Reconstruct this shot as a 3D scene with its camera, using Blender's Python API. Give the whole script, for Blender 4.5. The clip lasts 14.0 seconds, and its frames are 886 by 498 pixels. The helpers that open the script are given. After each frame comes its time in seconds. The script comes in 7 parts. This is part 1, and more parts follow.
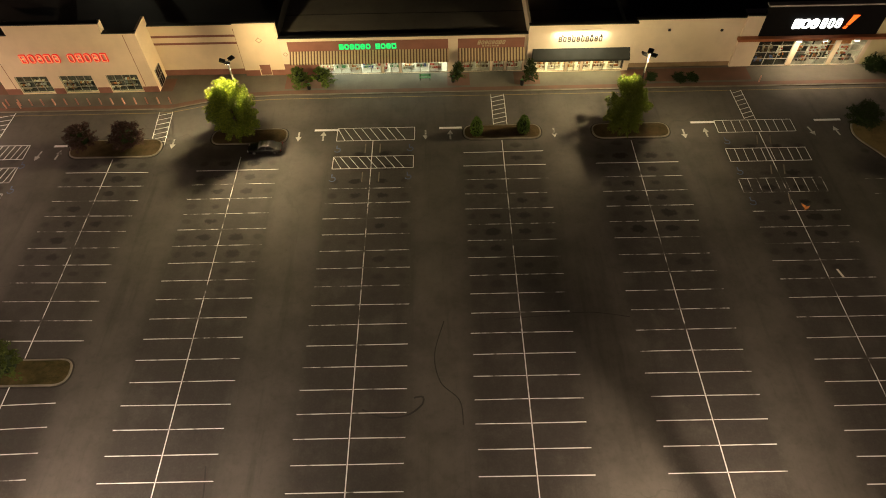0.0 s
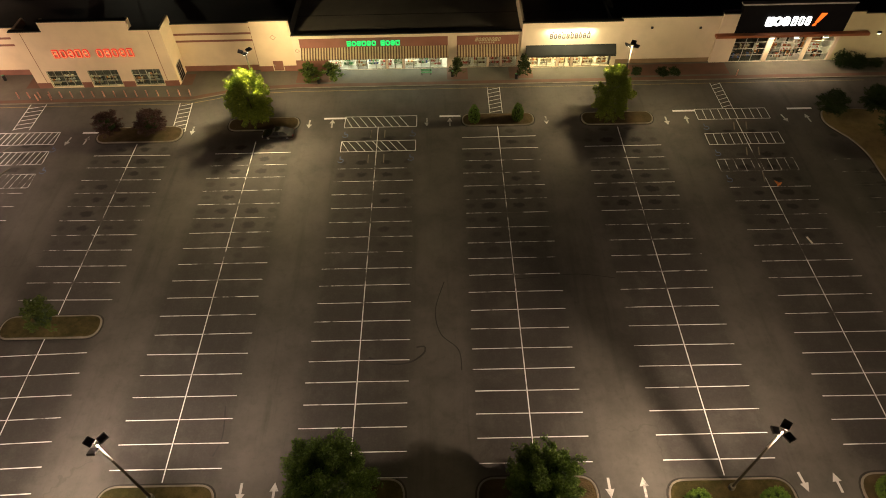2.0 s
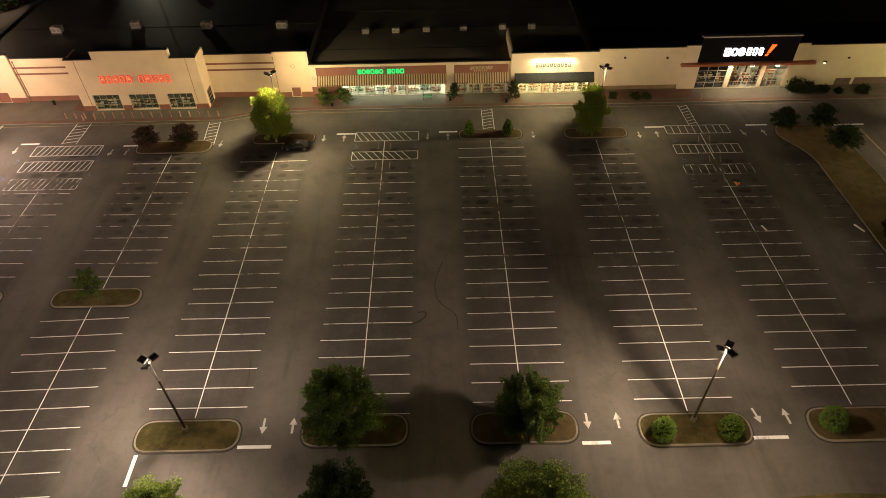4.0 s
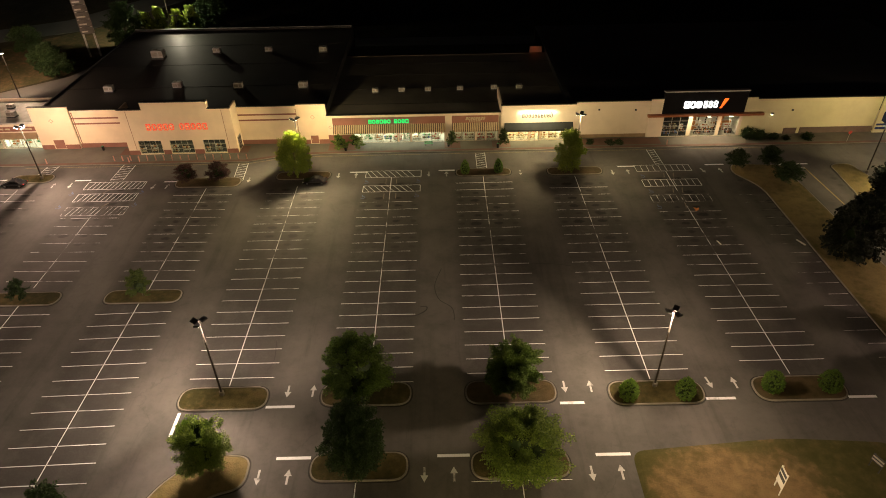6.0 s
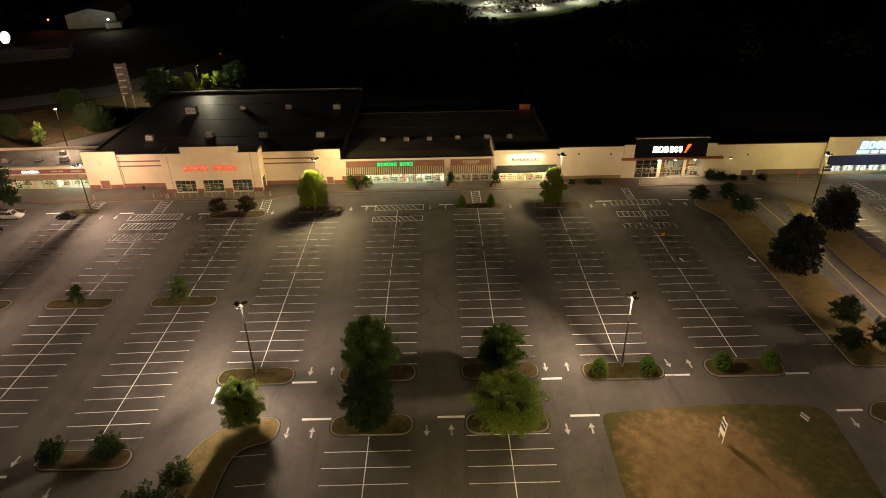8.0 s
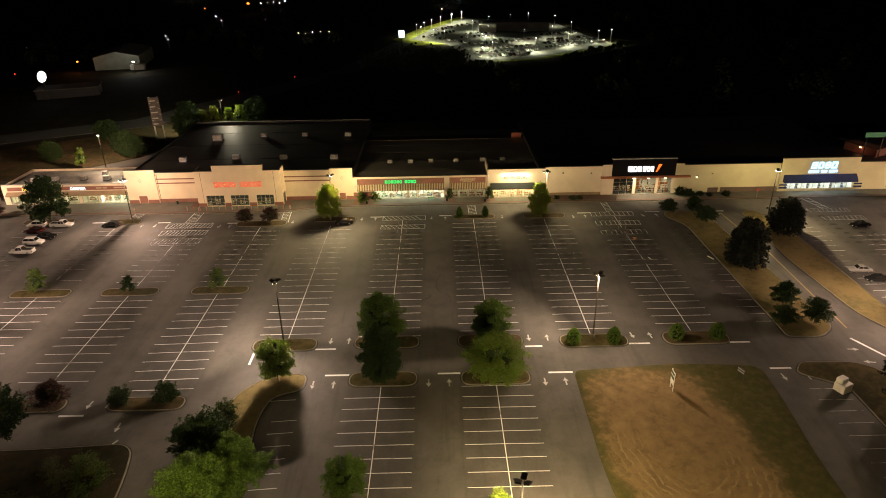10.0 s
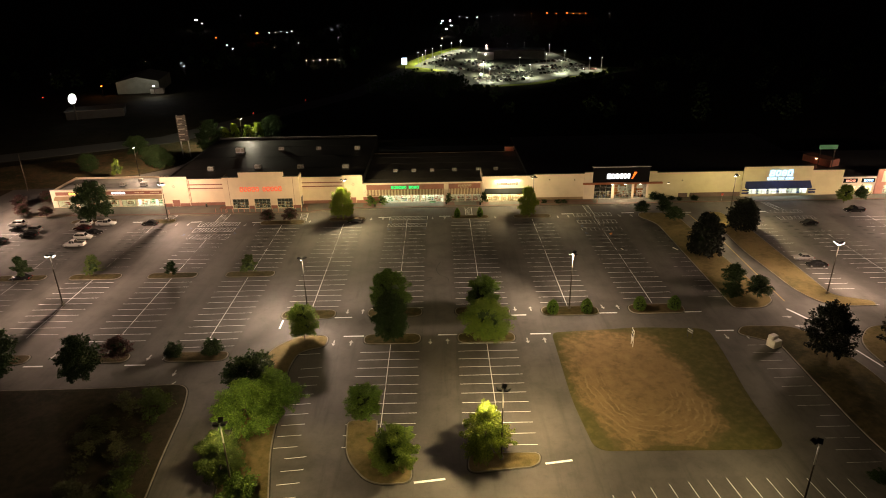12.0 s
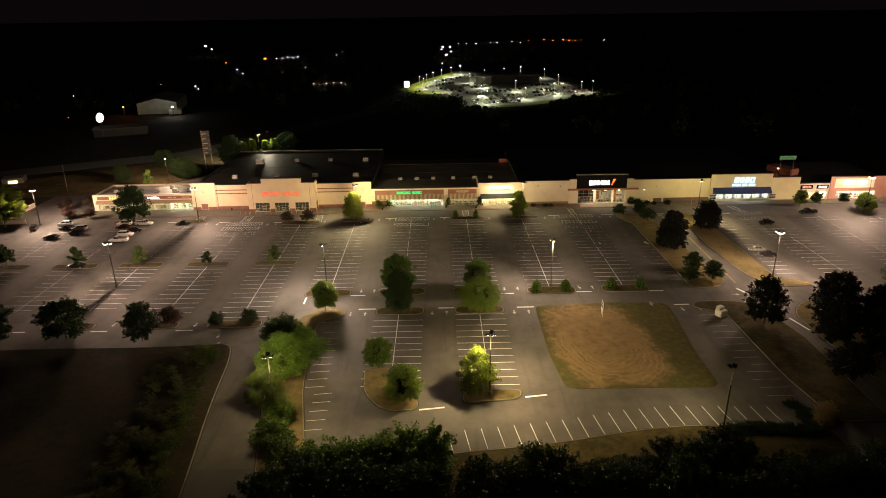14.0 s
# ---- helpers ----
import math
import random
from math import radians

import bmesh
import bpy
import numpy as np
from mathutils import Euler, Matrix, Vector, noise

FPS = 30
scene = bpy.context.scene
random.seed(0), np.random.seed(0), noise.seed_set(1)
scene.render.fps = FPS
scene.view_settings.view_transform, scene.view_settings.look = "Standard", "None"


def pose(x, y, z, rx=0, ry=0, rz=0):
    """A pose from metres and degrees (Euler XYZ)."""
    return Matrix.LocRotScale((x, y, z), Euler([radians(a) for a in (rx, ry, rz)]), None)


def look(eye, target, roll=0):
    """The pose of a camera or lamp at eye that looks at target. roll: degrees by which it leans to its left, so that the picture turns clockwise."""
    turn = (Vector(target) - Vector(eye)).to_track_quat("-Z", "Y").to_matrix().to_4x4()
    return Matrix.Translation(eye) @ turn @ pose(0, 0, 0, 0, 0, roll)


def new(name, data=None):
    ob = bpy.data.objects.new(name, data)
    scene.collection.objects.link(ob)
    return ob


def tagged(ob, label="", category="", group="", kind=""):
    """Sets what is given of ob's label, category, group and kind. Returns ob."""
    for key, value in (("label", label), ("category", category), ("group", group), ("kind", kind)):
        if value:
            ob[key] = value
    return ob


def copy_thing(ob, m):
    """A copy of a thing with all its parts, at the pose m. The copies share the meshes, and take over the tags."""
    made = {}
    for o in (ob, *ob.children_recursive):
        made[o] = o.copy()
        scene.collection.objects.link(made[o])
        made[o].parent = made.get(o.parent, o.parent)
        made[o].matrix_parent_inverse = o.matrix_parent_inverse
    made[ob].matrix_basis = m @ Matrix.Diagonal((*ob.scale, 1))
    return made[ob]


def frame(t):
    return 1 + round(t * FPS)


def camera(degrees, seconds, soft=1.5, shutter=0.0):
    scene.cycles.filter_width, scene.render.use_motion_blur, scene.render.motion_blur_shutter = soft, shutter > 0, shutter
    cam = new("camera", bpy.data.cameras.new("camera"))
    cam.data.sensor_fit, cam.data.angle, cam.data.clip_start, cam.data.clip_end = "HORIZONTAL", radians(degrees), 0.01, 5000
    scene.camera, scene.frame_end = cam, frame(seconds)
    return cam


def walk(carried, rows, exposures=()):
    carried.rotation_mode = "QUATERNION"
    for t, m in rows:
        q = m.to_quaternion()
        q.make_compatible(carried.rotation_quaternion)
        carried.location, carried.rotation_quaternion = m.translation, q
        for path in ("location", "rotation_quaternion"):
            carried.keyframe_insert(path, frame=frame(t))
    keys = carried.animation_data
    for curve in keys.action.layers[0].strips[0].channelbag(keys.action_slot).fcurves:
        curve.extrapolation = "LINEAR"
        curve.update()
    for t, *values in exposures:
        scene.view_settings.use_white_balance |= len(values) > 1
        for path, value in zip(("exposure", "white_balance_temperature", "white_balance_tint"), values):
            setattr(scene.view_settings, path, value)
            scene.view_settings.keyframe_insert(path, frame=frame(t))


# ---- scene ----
cam = camera(70.1, 14.0, 0.95)
METRES, EYE, TILT, LEAN, TURN = 133.05, 62.0, 0.0, 0.0, 0.2
ROWS = [
    (0.0, 0.0, 0.0, 0.0, -1.02, -51.87, 0.8),
    (0.5, -0.0003, -0.0128, 0.0002, -1.02, -51.81, 0.82),
    (1.0, -0.0004, -0.0296, 0.0008, -1.02, -51.54, 0.84),
    (1.5, -0.0007, -0.0497, 0.0017, -1.01, -50.83, 0.84),
    (2.0, -0.0008, -0.0737, 0.0023, -1.02, -49.41, 0.87),
    (2.5, -0.0012, -0.0997, 0.0033, -1.04, -48.02, 0.87),
    (5.0, -0.0008, -0.258, 0.0083, -1.0, -39.96, 0.96),
    (5.5, -0.0012, -0.2928, 0.01, -1.01, -38.0, 0.96),
    (6.0, -0.0013, -0.3288, 0.0106, -0.98, -35.96, 0.94),
    (6.5, -0.0018, -0.3654, 0.0118, -0.98, -33.96, 0.95),
    (7.0, -0.0018, -0.4022, 0.0135, -0.97, -32.04, 0.98),
    (7.5, -0.0023, -0.4399, 0.0144, -0.96, -30.61, 0.96),
    (8.0, -0.0026, -0.4759, 0.0157, -0.96, -29.48, 0.96),
    (10.5, -0.0043, -0.6794, 0.0233, -0.88, -24.88, 0.91),
    (11.0, -0.0047, -0.7225, 0.0252, -0.87, -24.29, 0.91),
    (11.5, -0.0049, -0.7665, 0.0271, -0.85, -23.71, 0.9),
    (12.0, -0.0052, -0.8113, 0.0291, -0.85, -23.15, 0.88),
    (12.5, -0.0057, -0.8567, 0.0308, -0.84, -22.57, 0.87),
    (13.0, -0.0062, -0.9032, 0.0325, -0.83, -21.99, 0.86),
    (13.5, -0.0066, -0.9508, 0.0345, -0.82, -21.44, 0.85),
    (14.0, -0.0072, -0.9992, 0.0365, -0.82, -20.99, 0.86),
]
walk(cam, [(t, pose(0, 0, EYE, TILT, LEAN, TURN) @ pose(METRES * x, METRES * y, METRES * z, 90 + pitch, roll, yaw)) for t, x, y, z, yaw, pitch, roll in ROWS],
     ((0.0, -0.1), (7.0, 0.02), (14.0, 0.28)))

# ---- night sky ----
world = bpy.data.worlds.new("night_sky")
scene.world = world
world.use_nodes = True
world.node_tree.nodes["Background"].inputs[0].default_value = (0.0024, 0.0016, 0.0019, 1)
world.node_tree.nodes["Background"].inputs[1].default_value = 1.0

# lamp colours
HALIDE = (1.0, 0.755, 0.385)     # greenish-yellow discharge lamps near the shops
PINK = (1.0, 0.665, 0.47)       # rosier lamps in the lot
COOL = (1.0, 0.93, 0.6)
FLOOD = 21000.0                # watts of one floodlight head
GOLD = (1.0, 0.725, 0.345)
# x, y, height, (head direction in degrees, share of power, share thrown back past the mast) for each head, colour
POLES = [
    (-28.5, 72.2, 11.6, ((185, 0.8), (47, 0.7, 0.5), (285, 1.35)), HALIDE),
    (27.8, 71.9, 11.5, ((180, 0.75), (62, 0.15), (325, 0.45, 0.3)), HALIDE),
    (-29.1, 12.2, 12.8, ((160, 1.5), (50, 0.9, 0.7), (272, 1.3)), (1.0, 0.728, 0.51)),
    (27.3, 12.1, 13.0, ((180, 1.25), (50, 0.65), (294, 0.85, 0.6)), (1.0, 0.708, 0.46)),
    (8.2, -34.0, 12.6, ((190, 1.25), (70, 2.0), (320, 1.05)), GOLD),
    (-29.7, -40.3, 12.6, ((100, 0.5), (208, 0.25), (345, 0.45)), GOLD),
    (45.8, -46.6, 12.6, ((55, 0.05), (125, 0.5)), GOLD),
    (85.6, 16.5, 12.3, ((10, 1.7), (120, 1.25), (228, 0.8)), PINK),
    (85.2, 66.4, 12.6, ((60, 0.4), (232, 0.35), (300, 1.5)), HALIDE),
    (-84.8, 17.9, 12.0, ((30, 0.6), (165, 0.7), (87, 0.7, 1.0)), PINK),
    (-82.0, 71.2, 11.6, ((190, 0.9), (340, 0.9), (88, 0.7, 1.1)), PINK),
    (-135.5, 71.0, 12.0, ((0, 1.6), (90, 1.4), (270, 1.6)), PINK),
    (141.5, 67.0, 12.6, ((60, 1.4), (180, 1.6), (270, 1.6)), PINK),
]


# ---- materials ----
def nodes_of(name):
    m = bpy.data.materials.new(name)
    m.use_nodes = True
    nt = m.node_tree
    return m, nt, nt.nodes["Principled BSDF"]


def node(nt, kind, **inputs):
    n = nt.nodes.new(kind)
    for key, value in inputs.items():
        n.inputs[key.replace("_", " ")].default_value = value
    return n


def math_node(nt, op, a, b=None, clamp=False):
    n = nt.nodes.new("ShaderNodeMath")
    n.operation, n.use_clamp = op, clamp
    for k, v in enumerate((a, b)):
        if v is None:
            continue
        if isinstance(v, (int, float)):
            n.inputs[k].default_value = v
        else:
            nt.links.new(v, n.inputs[k])
    return n.outputs[0]


def noise_of(nt, coords, scale, detail=4.0, rough=0.55):
    n = node(nt, "ShaderNodeTexNoise", Scale=scale, Detail=detail, Roughness=rough)
    nt.links.new(coords, n.inputs["Vector"])
    return n.outputs["Fac"]


def ramp_of(nt, fac, a, b):
    """0 below a, 1 above b, smooth between."""
    n = nt.nodes.new("ShaderNodeMapRange")
    n.interpolation_type = "SMOOTHSTEP"
    n.inputs["From Min"].default_value, n.inputs["From Max"].default_value = a, b
    nt.links.new(fac, n.inputs["Value"])
    return n.outputs[0]


def mix_of(nt, fac, a, b):
    n = nt.nodes.new("ShaderNodeMix")
    n.data_type = "RGBA"
    for k, v in ((0, fac), (6, a), (7, b)):
        if isinstance(v, (int, float)):
            n.inputs[k].default_value = v
        elif isinstance(v, tuple):
            n.inputs[k].default_value = (*v, 1)
        else:
            nt.links.new(v, n.inputs[k])
    return n.outputs[2]


def bump_of(nt, bsdf, height, strength, distance=0.05):
    n = node(nt, "ShaderNodeBump", Strength=strength, Distance=distance)
    nt.links.new(height, n.inputs["Height"])
    nt.links.new(n.outputs[0], bsdf.inputs["Normal"])


def surface(name, light, dark, big=0.15, fine=6.0, rough=0.8, metal=0.0, bump=0.3, jitter=0.0):
    """A worn surface: two colours mixed by large stains and fine grain, in world metres."""
    m, nt, b = nodes_of(name)
    pos = nt.nodes.new("ShaderNodeNewGeometry").outputs["Position"]
    coarse, grain = noise_of(nt, pos, big, 5), noise_of(nt, pos, fine, 3)
    f = math_node(nt, "ADD", math_node(nt, "MULTIPLY", ramp_of(nt, coarse, 0.35, 0.7), 0.65), math_node(nt, "MULTIPLY", grain, 0.35), True)
    col = mix_of(nt, f, light, dark)
    if jitter:
        r = nt.nodes.new("ShaderNodeObjectInfo").outputs["Random"]
        h = node(nt, "ShaderNodeHueSaturation")
        nt.links.new(math_node(nt, "ADD", math_node(nt, "MULTIPLY", r, jitter), 1 - jitter / 2), h.inputs["Value"])
        nt.links.new(col, h.inputs["Color"])
        col = h.outputs[0]
    nt.links.new(col, b.inputs["Base Color"])
    b.inputs["Roughness"].default_value, b.inputs["Metallic"].default_value = rough, metal
    if bump:
        bump_of(nt, b, grain, bump, 0.03)
    return m


def glow(name, colour, strength):
    m, nt, b = nodes_of(name)
    b.inputs["Base Color"].default_value = (*[0.12 * c for c in colour], 1)
    b.inputs["Emission Color"].default_value = (*colour, 1)
    b.inputs["Emission Strength"].default_value = strength
    b.inputs["Roughness"].default_value = 0.4
    return m


def asphalt():
    """Worn lot asphalt: paler in the aisles, darker and oil-spotted in the stalls."""
    m, nt, b = nodes_of("asphalt")
    pos = nt.nodes.new("ShaderNodeNewGeometry").outputs["Position"]
    sep = nt.nodes.new("ShaderNodeSeparateXYZ")
    nt.links.new(pos, sep.inputs[0])
    x, y = sep.outputs[0], sep.outputs[1]
    large, mid, grain = noise_of(nt, pos, 0.045, 5), noise_of(nt, pos, 0.5, 6, 0.65), noise_of(nt, pos, 5.0, 4, 0.7)
    grit = noise_of(nt, pos, 1.7, 5, 0.75)
    wob = math_node(nt, "MULTIPLY", math_node(nt, "SUBTRACT", mid, 0.5), 2.2)
    fray = math_node(nt, "MULTIPLY", math_node(nt, "SUBTRACT", grit, 0.5), 1.5)
    u = math_node(nt, "ABSOLUTE", math_node(nt, "SUBTRACT", math_node(nt, "FLOORED_MODULO", math_node(nt, "ADD", x, 0.775), 18.55), 9.275))
    stall = ramp_of(nt, math_node(nt, "ADD", u, wob), 7.2, 4.3)
    lot = math_node(nt, "MULTIPLY", ramp_of(nt, y, 12.0, 15.0), ramp_of(nt, y, 69.0, 66.0))
    west = math_node(nt, "MULTIPLY", ramp_of(nt, x, -38.0, -40.0), ramp_of(nt, y, -3.0, -1.0))
    south = math_node(nt, "MULTIPLY", math_node(nt, "MULTIPLY", ramp_of(nt, y, -33.0, -31.0), ramp_of(nt, y, 0.0, -2.0)), math_node(nt, "MULTIPLY", ramp_of(nt, x, -20.0, -19.0), ramp_of(nt, x, 19.0, 18.0)))
    lot = math_node(nt, "MAXIMUM", lot, math_node(nt, "MULTIPLY", south, 0.7))
    stall = math_node(nt, "MULTIPLY", stall, math_node(nt, "MAXIMUM", lot, math_node(nt, "MULTIPLY", west, ramp_of(nt, y, 69.0, 66.0))))
    # one stain where the engine stands in each stall, its size left to chance
    row = math_node(nt, "FLOOR", math_node(nt, "DIVIDE", math_node(nt, "ADD", x, 19.275), 18.55))
    shift = math_node(nt, "MULTIPLY", math_node(nt, "MINIMUM", math_node(nt, "FLOORED_MODULO", row, 3.0), 1.0), 1.29)
    along = math_node(nt, "SUBTRACT", math_node(nt, "SUBTRACT", y, 43.31), shift)
    v = math_node(nt, "SUBTRACT", math_node(nt, "FLOORED_MODULO", along, 2.68), 1.34)
    cell = nt.nodes.new("ShaderNodeCombineXYZ")
    nt.links.new(math_node(nt, "FLOOR", math_node(nt, "DIVIDE", along, 2.68)), cell.inputs[0])
    nt.links.new(math_node(nt, "FLOOR", math_node(nt, "DIVIDE", math_node(nt, "ADD", x, 10.0), 9.275)), cell.inputs[1])
    chance = nt.nodes.new("ShaderNodeTexWhiteNoise")
    nt.links.new(cell.outputs[0], chance.inputs["Vector"])
    luck = chance.outputs["Value"]
    place = math_node(nt, "ADD", math_node(nt, "MULTIPLY", luck, 0.9), 1.35)
    du, dv = math_node(nt, "MULTIPLY", math_node(nt, "SUBTRACT", u, place), 0.72), math_node(nt, "MULTIPLY", v, 1.2)
    dist = math_node(nt, "SQRT", math_node(nt, "ADD", math_node(nt, "MULTIPLY", du, du), math_node(nt, "MULTIPLY", dv, dv)))
    reach = math_node(nt, "MULTIPLY", math_node(nt, "SUBTRACT", luck, 0.5), 0.45)
    spot = ramp_of(nt, math_node(nt, "ADD", math_node(nt, "SUBTRACT", dist, reach), math_node(nt, "ADD", math_node(nt, "MULTIPLY", wob, 0.3), fray)), 0.7, 0.3)
    du2 = math_node(nt, "MULTIPLY", math_node(nt, "SUBTRACT", u, 4.9), 0.9)
    dist2 = math_node(nt, "SQRT", math_node(nt, "ADD", math_node(nt, "MULTIPLY", du2, du2), math_node(nt, "MULTIPLY", dv, dv)))
    tip = math_node(nt, "MULTIPLY", ramp_of(nt, math_node(nt, "ADD", dist2, math_node(nt, "MULTIPLY", wob, 0.4)), 0.75, 0.3), 0.5)
    spot = math_node(nt, "MAXIMUM", spot, tip)
    where = math_node(nt, "MULTIPLY", ramp_of(nt, luck, 0.12, 0.4), ramp_of(nt, y, 37.0, 52.0))
    spot = math_node(nt, "MULTIPLY", math_node(nt, "MULTIPLY", spot, where), stall)
    col = mix_of(nt, ramp_of(nt, large, 0.3, 0.7), (0.075, 0.072, 0.067), (0.098, 0.094, 0.087))
    col = mix_of(nt, math_node(nt, "MULTIPLY", stall, 0.72), col, (0.029, 0.026, 0.026))
    col = mix_of(nt, math_node(nt, "MULTIPLY", ramp_of(nt, mid, 0.52, 0.75), 0.35), col, (0.032, 0.031, 0.03))
    col = mix_of(nt, math_node(nt, "MULTIPLY", ramp_of(nt, grain, 0.35, 0.75), 0.3), col, (0.09, 0.088, 0.084))
    cloud = noise_of(nt, pos, 0.19, 4, 0.6)
    col = mix_of(nt, math_node(nt, "MULTIPLY", ramp_of(nt, cloud, 0.45, 0.7), 0.38), col, (0.034, 0.032, 0.031))
    col = mix_of(nt, math_node(nt, "MULTIPLY", ramp_of(nt, cloud, 0.5, 0.3), 0.3), col, (0.118, 0.116, 0.108))
    # streaks left by tyres along the aisles
    flow = nt.nodes.new("ShaderNodeVectorMath")
    flow.operation = "MULTIPLY"
    nt.links.new(pos, flow.inputs[0])
    flow.inputs[1].default_value = (1.0, 0.07, 1.0)
    streak = noise_of(nt, flow.outputs[0], 0.55, 5, 0.65)
    col = mix_of(nt, math_node(nt, "MULTIPLY", ramp_of(nt, streak, 0.5, 0.72), 0.4), col, (0.035, 0.034, 0.032))
    col = mix_of(nt, math_node(nt, "MULTIPLY", ramp_of(nt, grit, 0.5, 0.78), 0.3), col, (0.03, 0.029, 0.028))
    col = mix_of(nt, math_node(nt, "MULTIPLY", ramp_of(nt, grit, 0.5, 0.25), 0.2), col, (0.115, 0.11, 0.1))
    col = mix_of(nt, math_node(nt, "MULTIPLY", spot, 0.85), col, (0.007, 0.008, 0.007))
    # cracks filled with tar
    warp = nt.nodes.new("ShaderNodeVectorMath")
    warp.operation = "MULTIPLY_ADD"
    nz = node(nt, "ShaderNodeTexNoise", Scale=0.3, Detail=4.0)
    nt.links.new(pos, nz.inputs["Vector"])
    nt.links.new(nz.outputs["Color"], warp.inputs[0])
    warp.inputs[1].default_value = (5, 5, 0)
    nt.links.new(pos, warp.inputs[2])
    vor = node(nt, "ShaderNodeTexVoronoi", Scale=0.035)
    vor.feature = "DISTANCE_TO_EDGE"
    nt.links.new(warp.outputs[0], vor.inputs["Vector"])
    crack = math_node(nt, "MULTIPLY", ramp_of(nt, vor.outputs["Distance"], 0.004, 0.0015), ramp_of(nt, large, 0.45, 0.6))
    col = mix_of(nt, math_node(nt, "MULTIPLY", crack, 0.16), col, (0.015, 0.015, 0.015))
    nt.links.new(col, b.inputs["Base Color"])
    b.inputs["Roughness"].default_value = 0.78
    b.inputs["Specular IOR Level"].default_value = 0.35
    bump_of(nt, b, grain, 0.25, 0.02)
    return m


def turf(name, green, straw, bare, green_amount):
    """Dry lawn: green, straw and bare earth in ragged patches."""
    m, nt, b = nodes_of(name)
    pos = nt.nodes.new("ShaderNodeNewGeometry").outputs["Position"]
    big, mid, fine = noise_of(nt, pos, 0.12, 5, 0.6), noise_of(nt, pos, 0.8, 5, 0.65), noise_of(nt, pos, 7.0, 3, 0.7)
    f = math_node(nt, "ADD", math_node(nt, "MULTIPLY", big, 0.6), math_node(nt, "MULTIPLY", mid, 0.4))
    col = mix_of(nt, ramp_of(nt, f, green_amount - 0.1, green_amount + 0.12), green, straw)
    col = mix_of(nt, math_node(nt, "MULTIPLY", ramp_of(nt, mid, 0.55, 0.75), 0.6), col, bare)
    col = mix_of(nt, math_node(nt, "MULTIPLY", ramp_of(nt, fine, 0.5, 0.8), 0.5), col, tuple(c * 0.4 for c in green))
    nt.links.new(col, b.inputs["Base Color"])
    b.inputs["Roughness"].default_value = 0.95
    b.inputs["Specular IOR Level"].default_value = 0.1
    bump_of(nt, b, math_node(nt, "ADD", fine, mid), 0.8, 0.12)
    return m


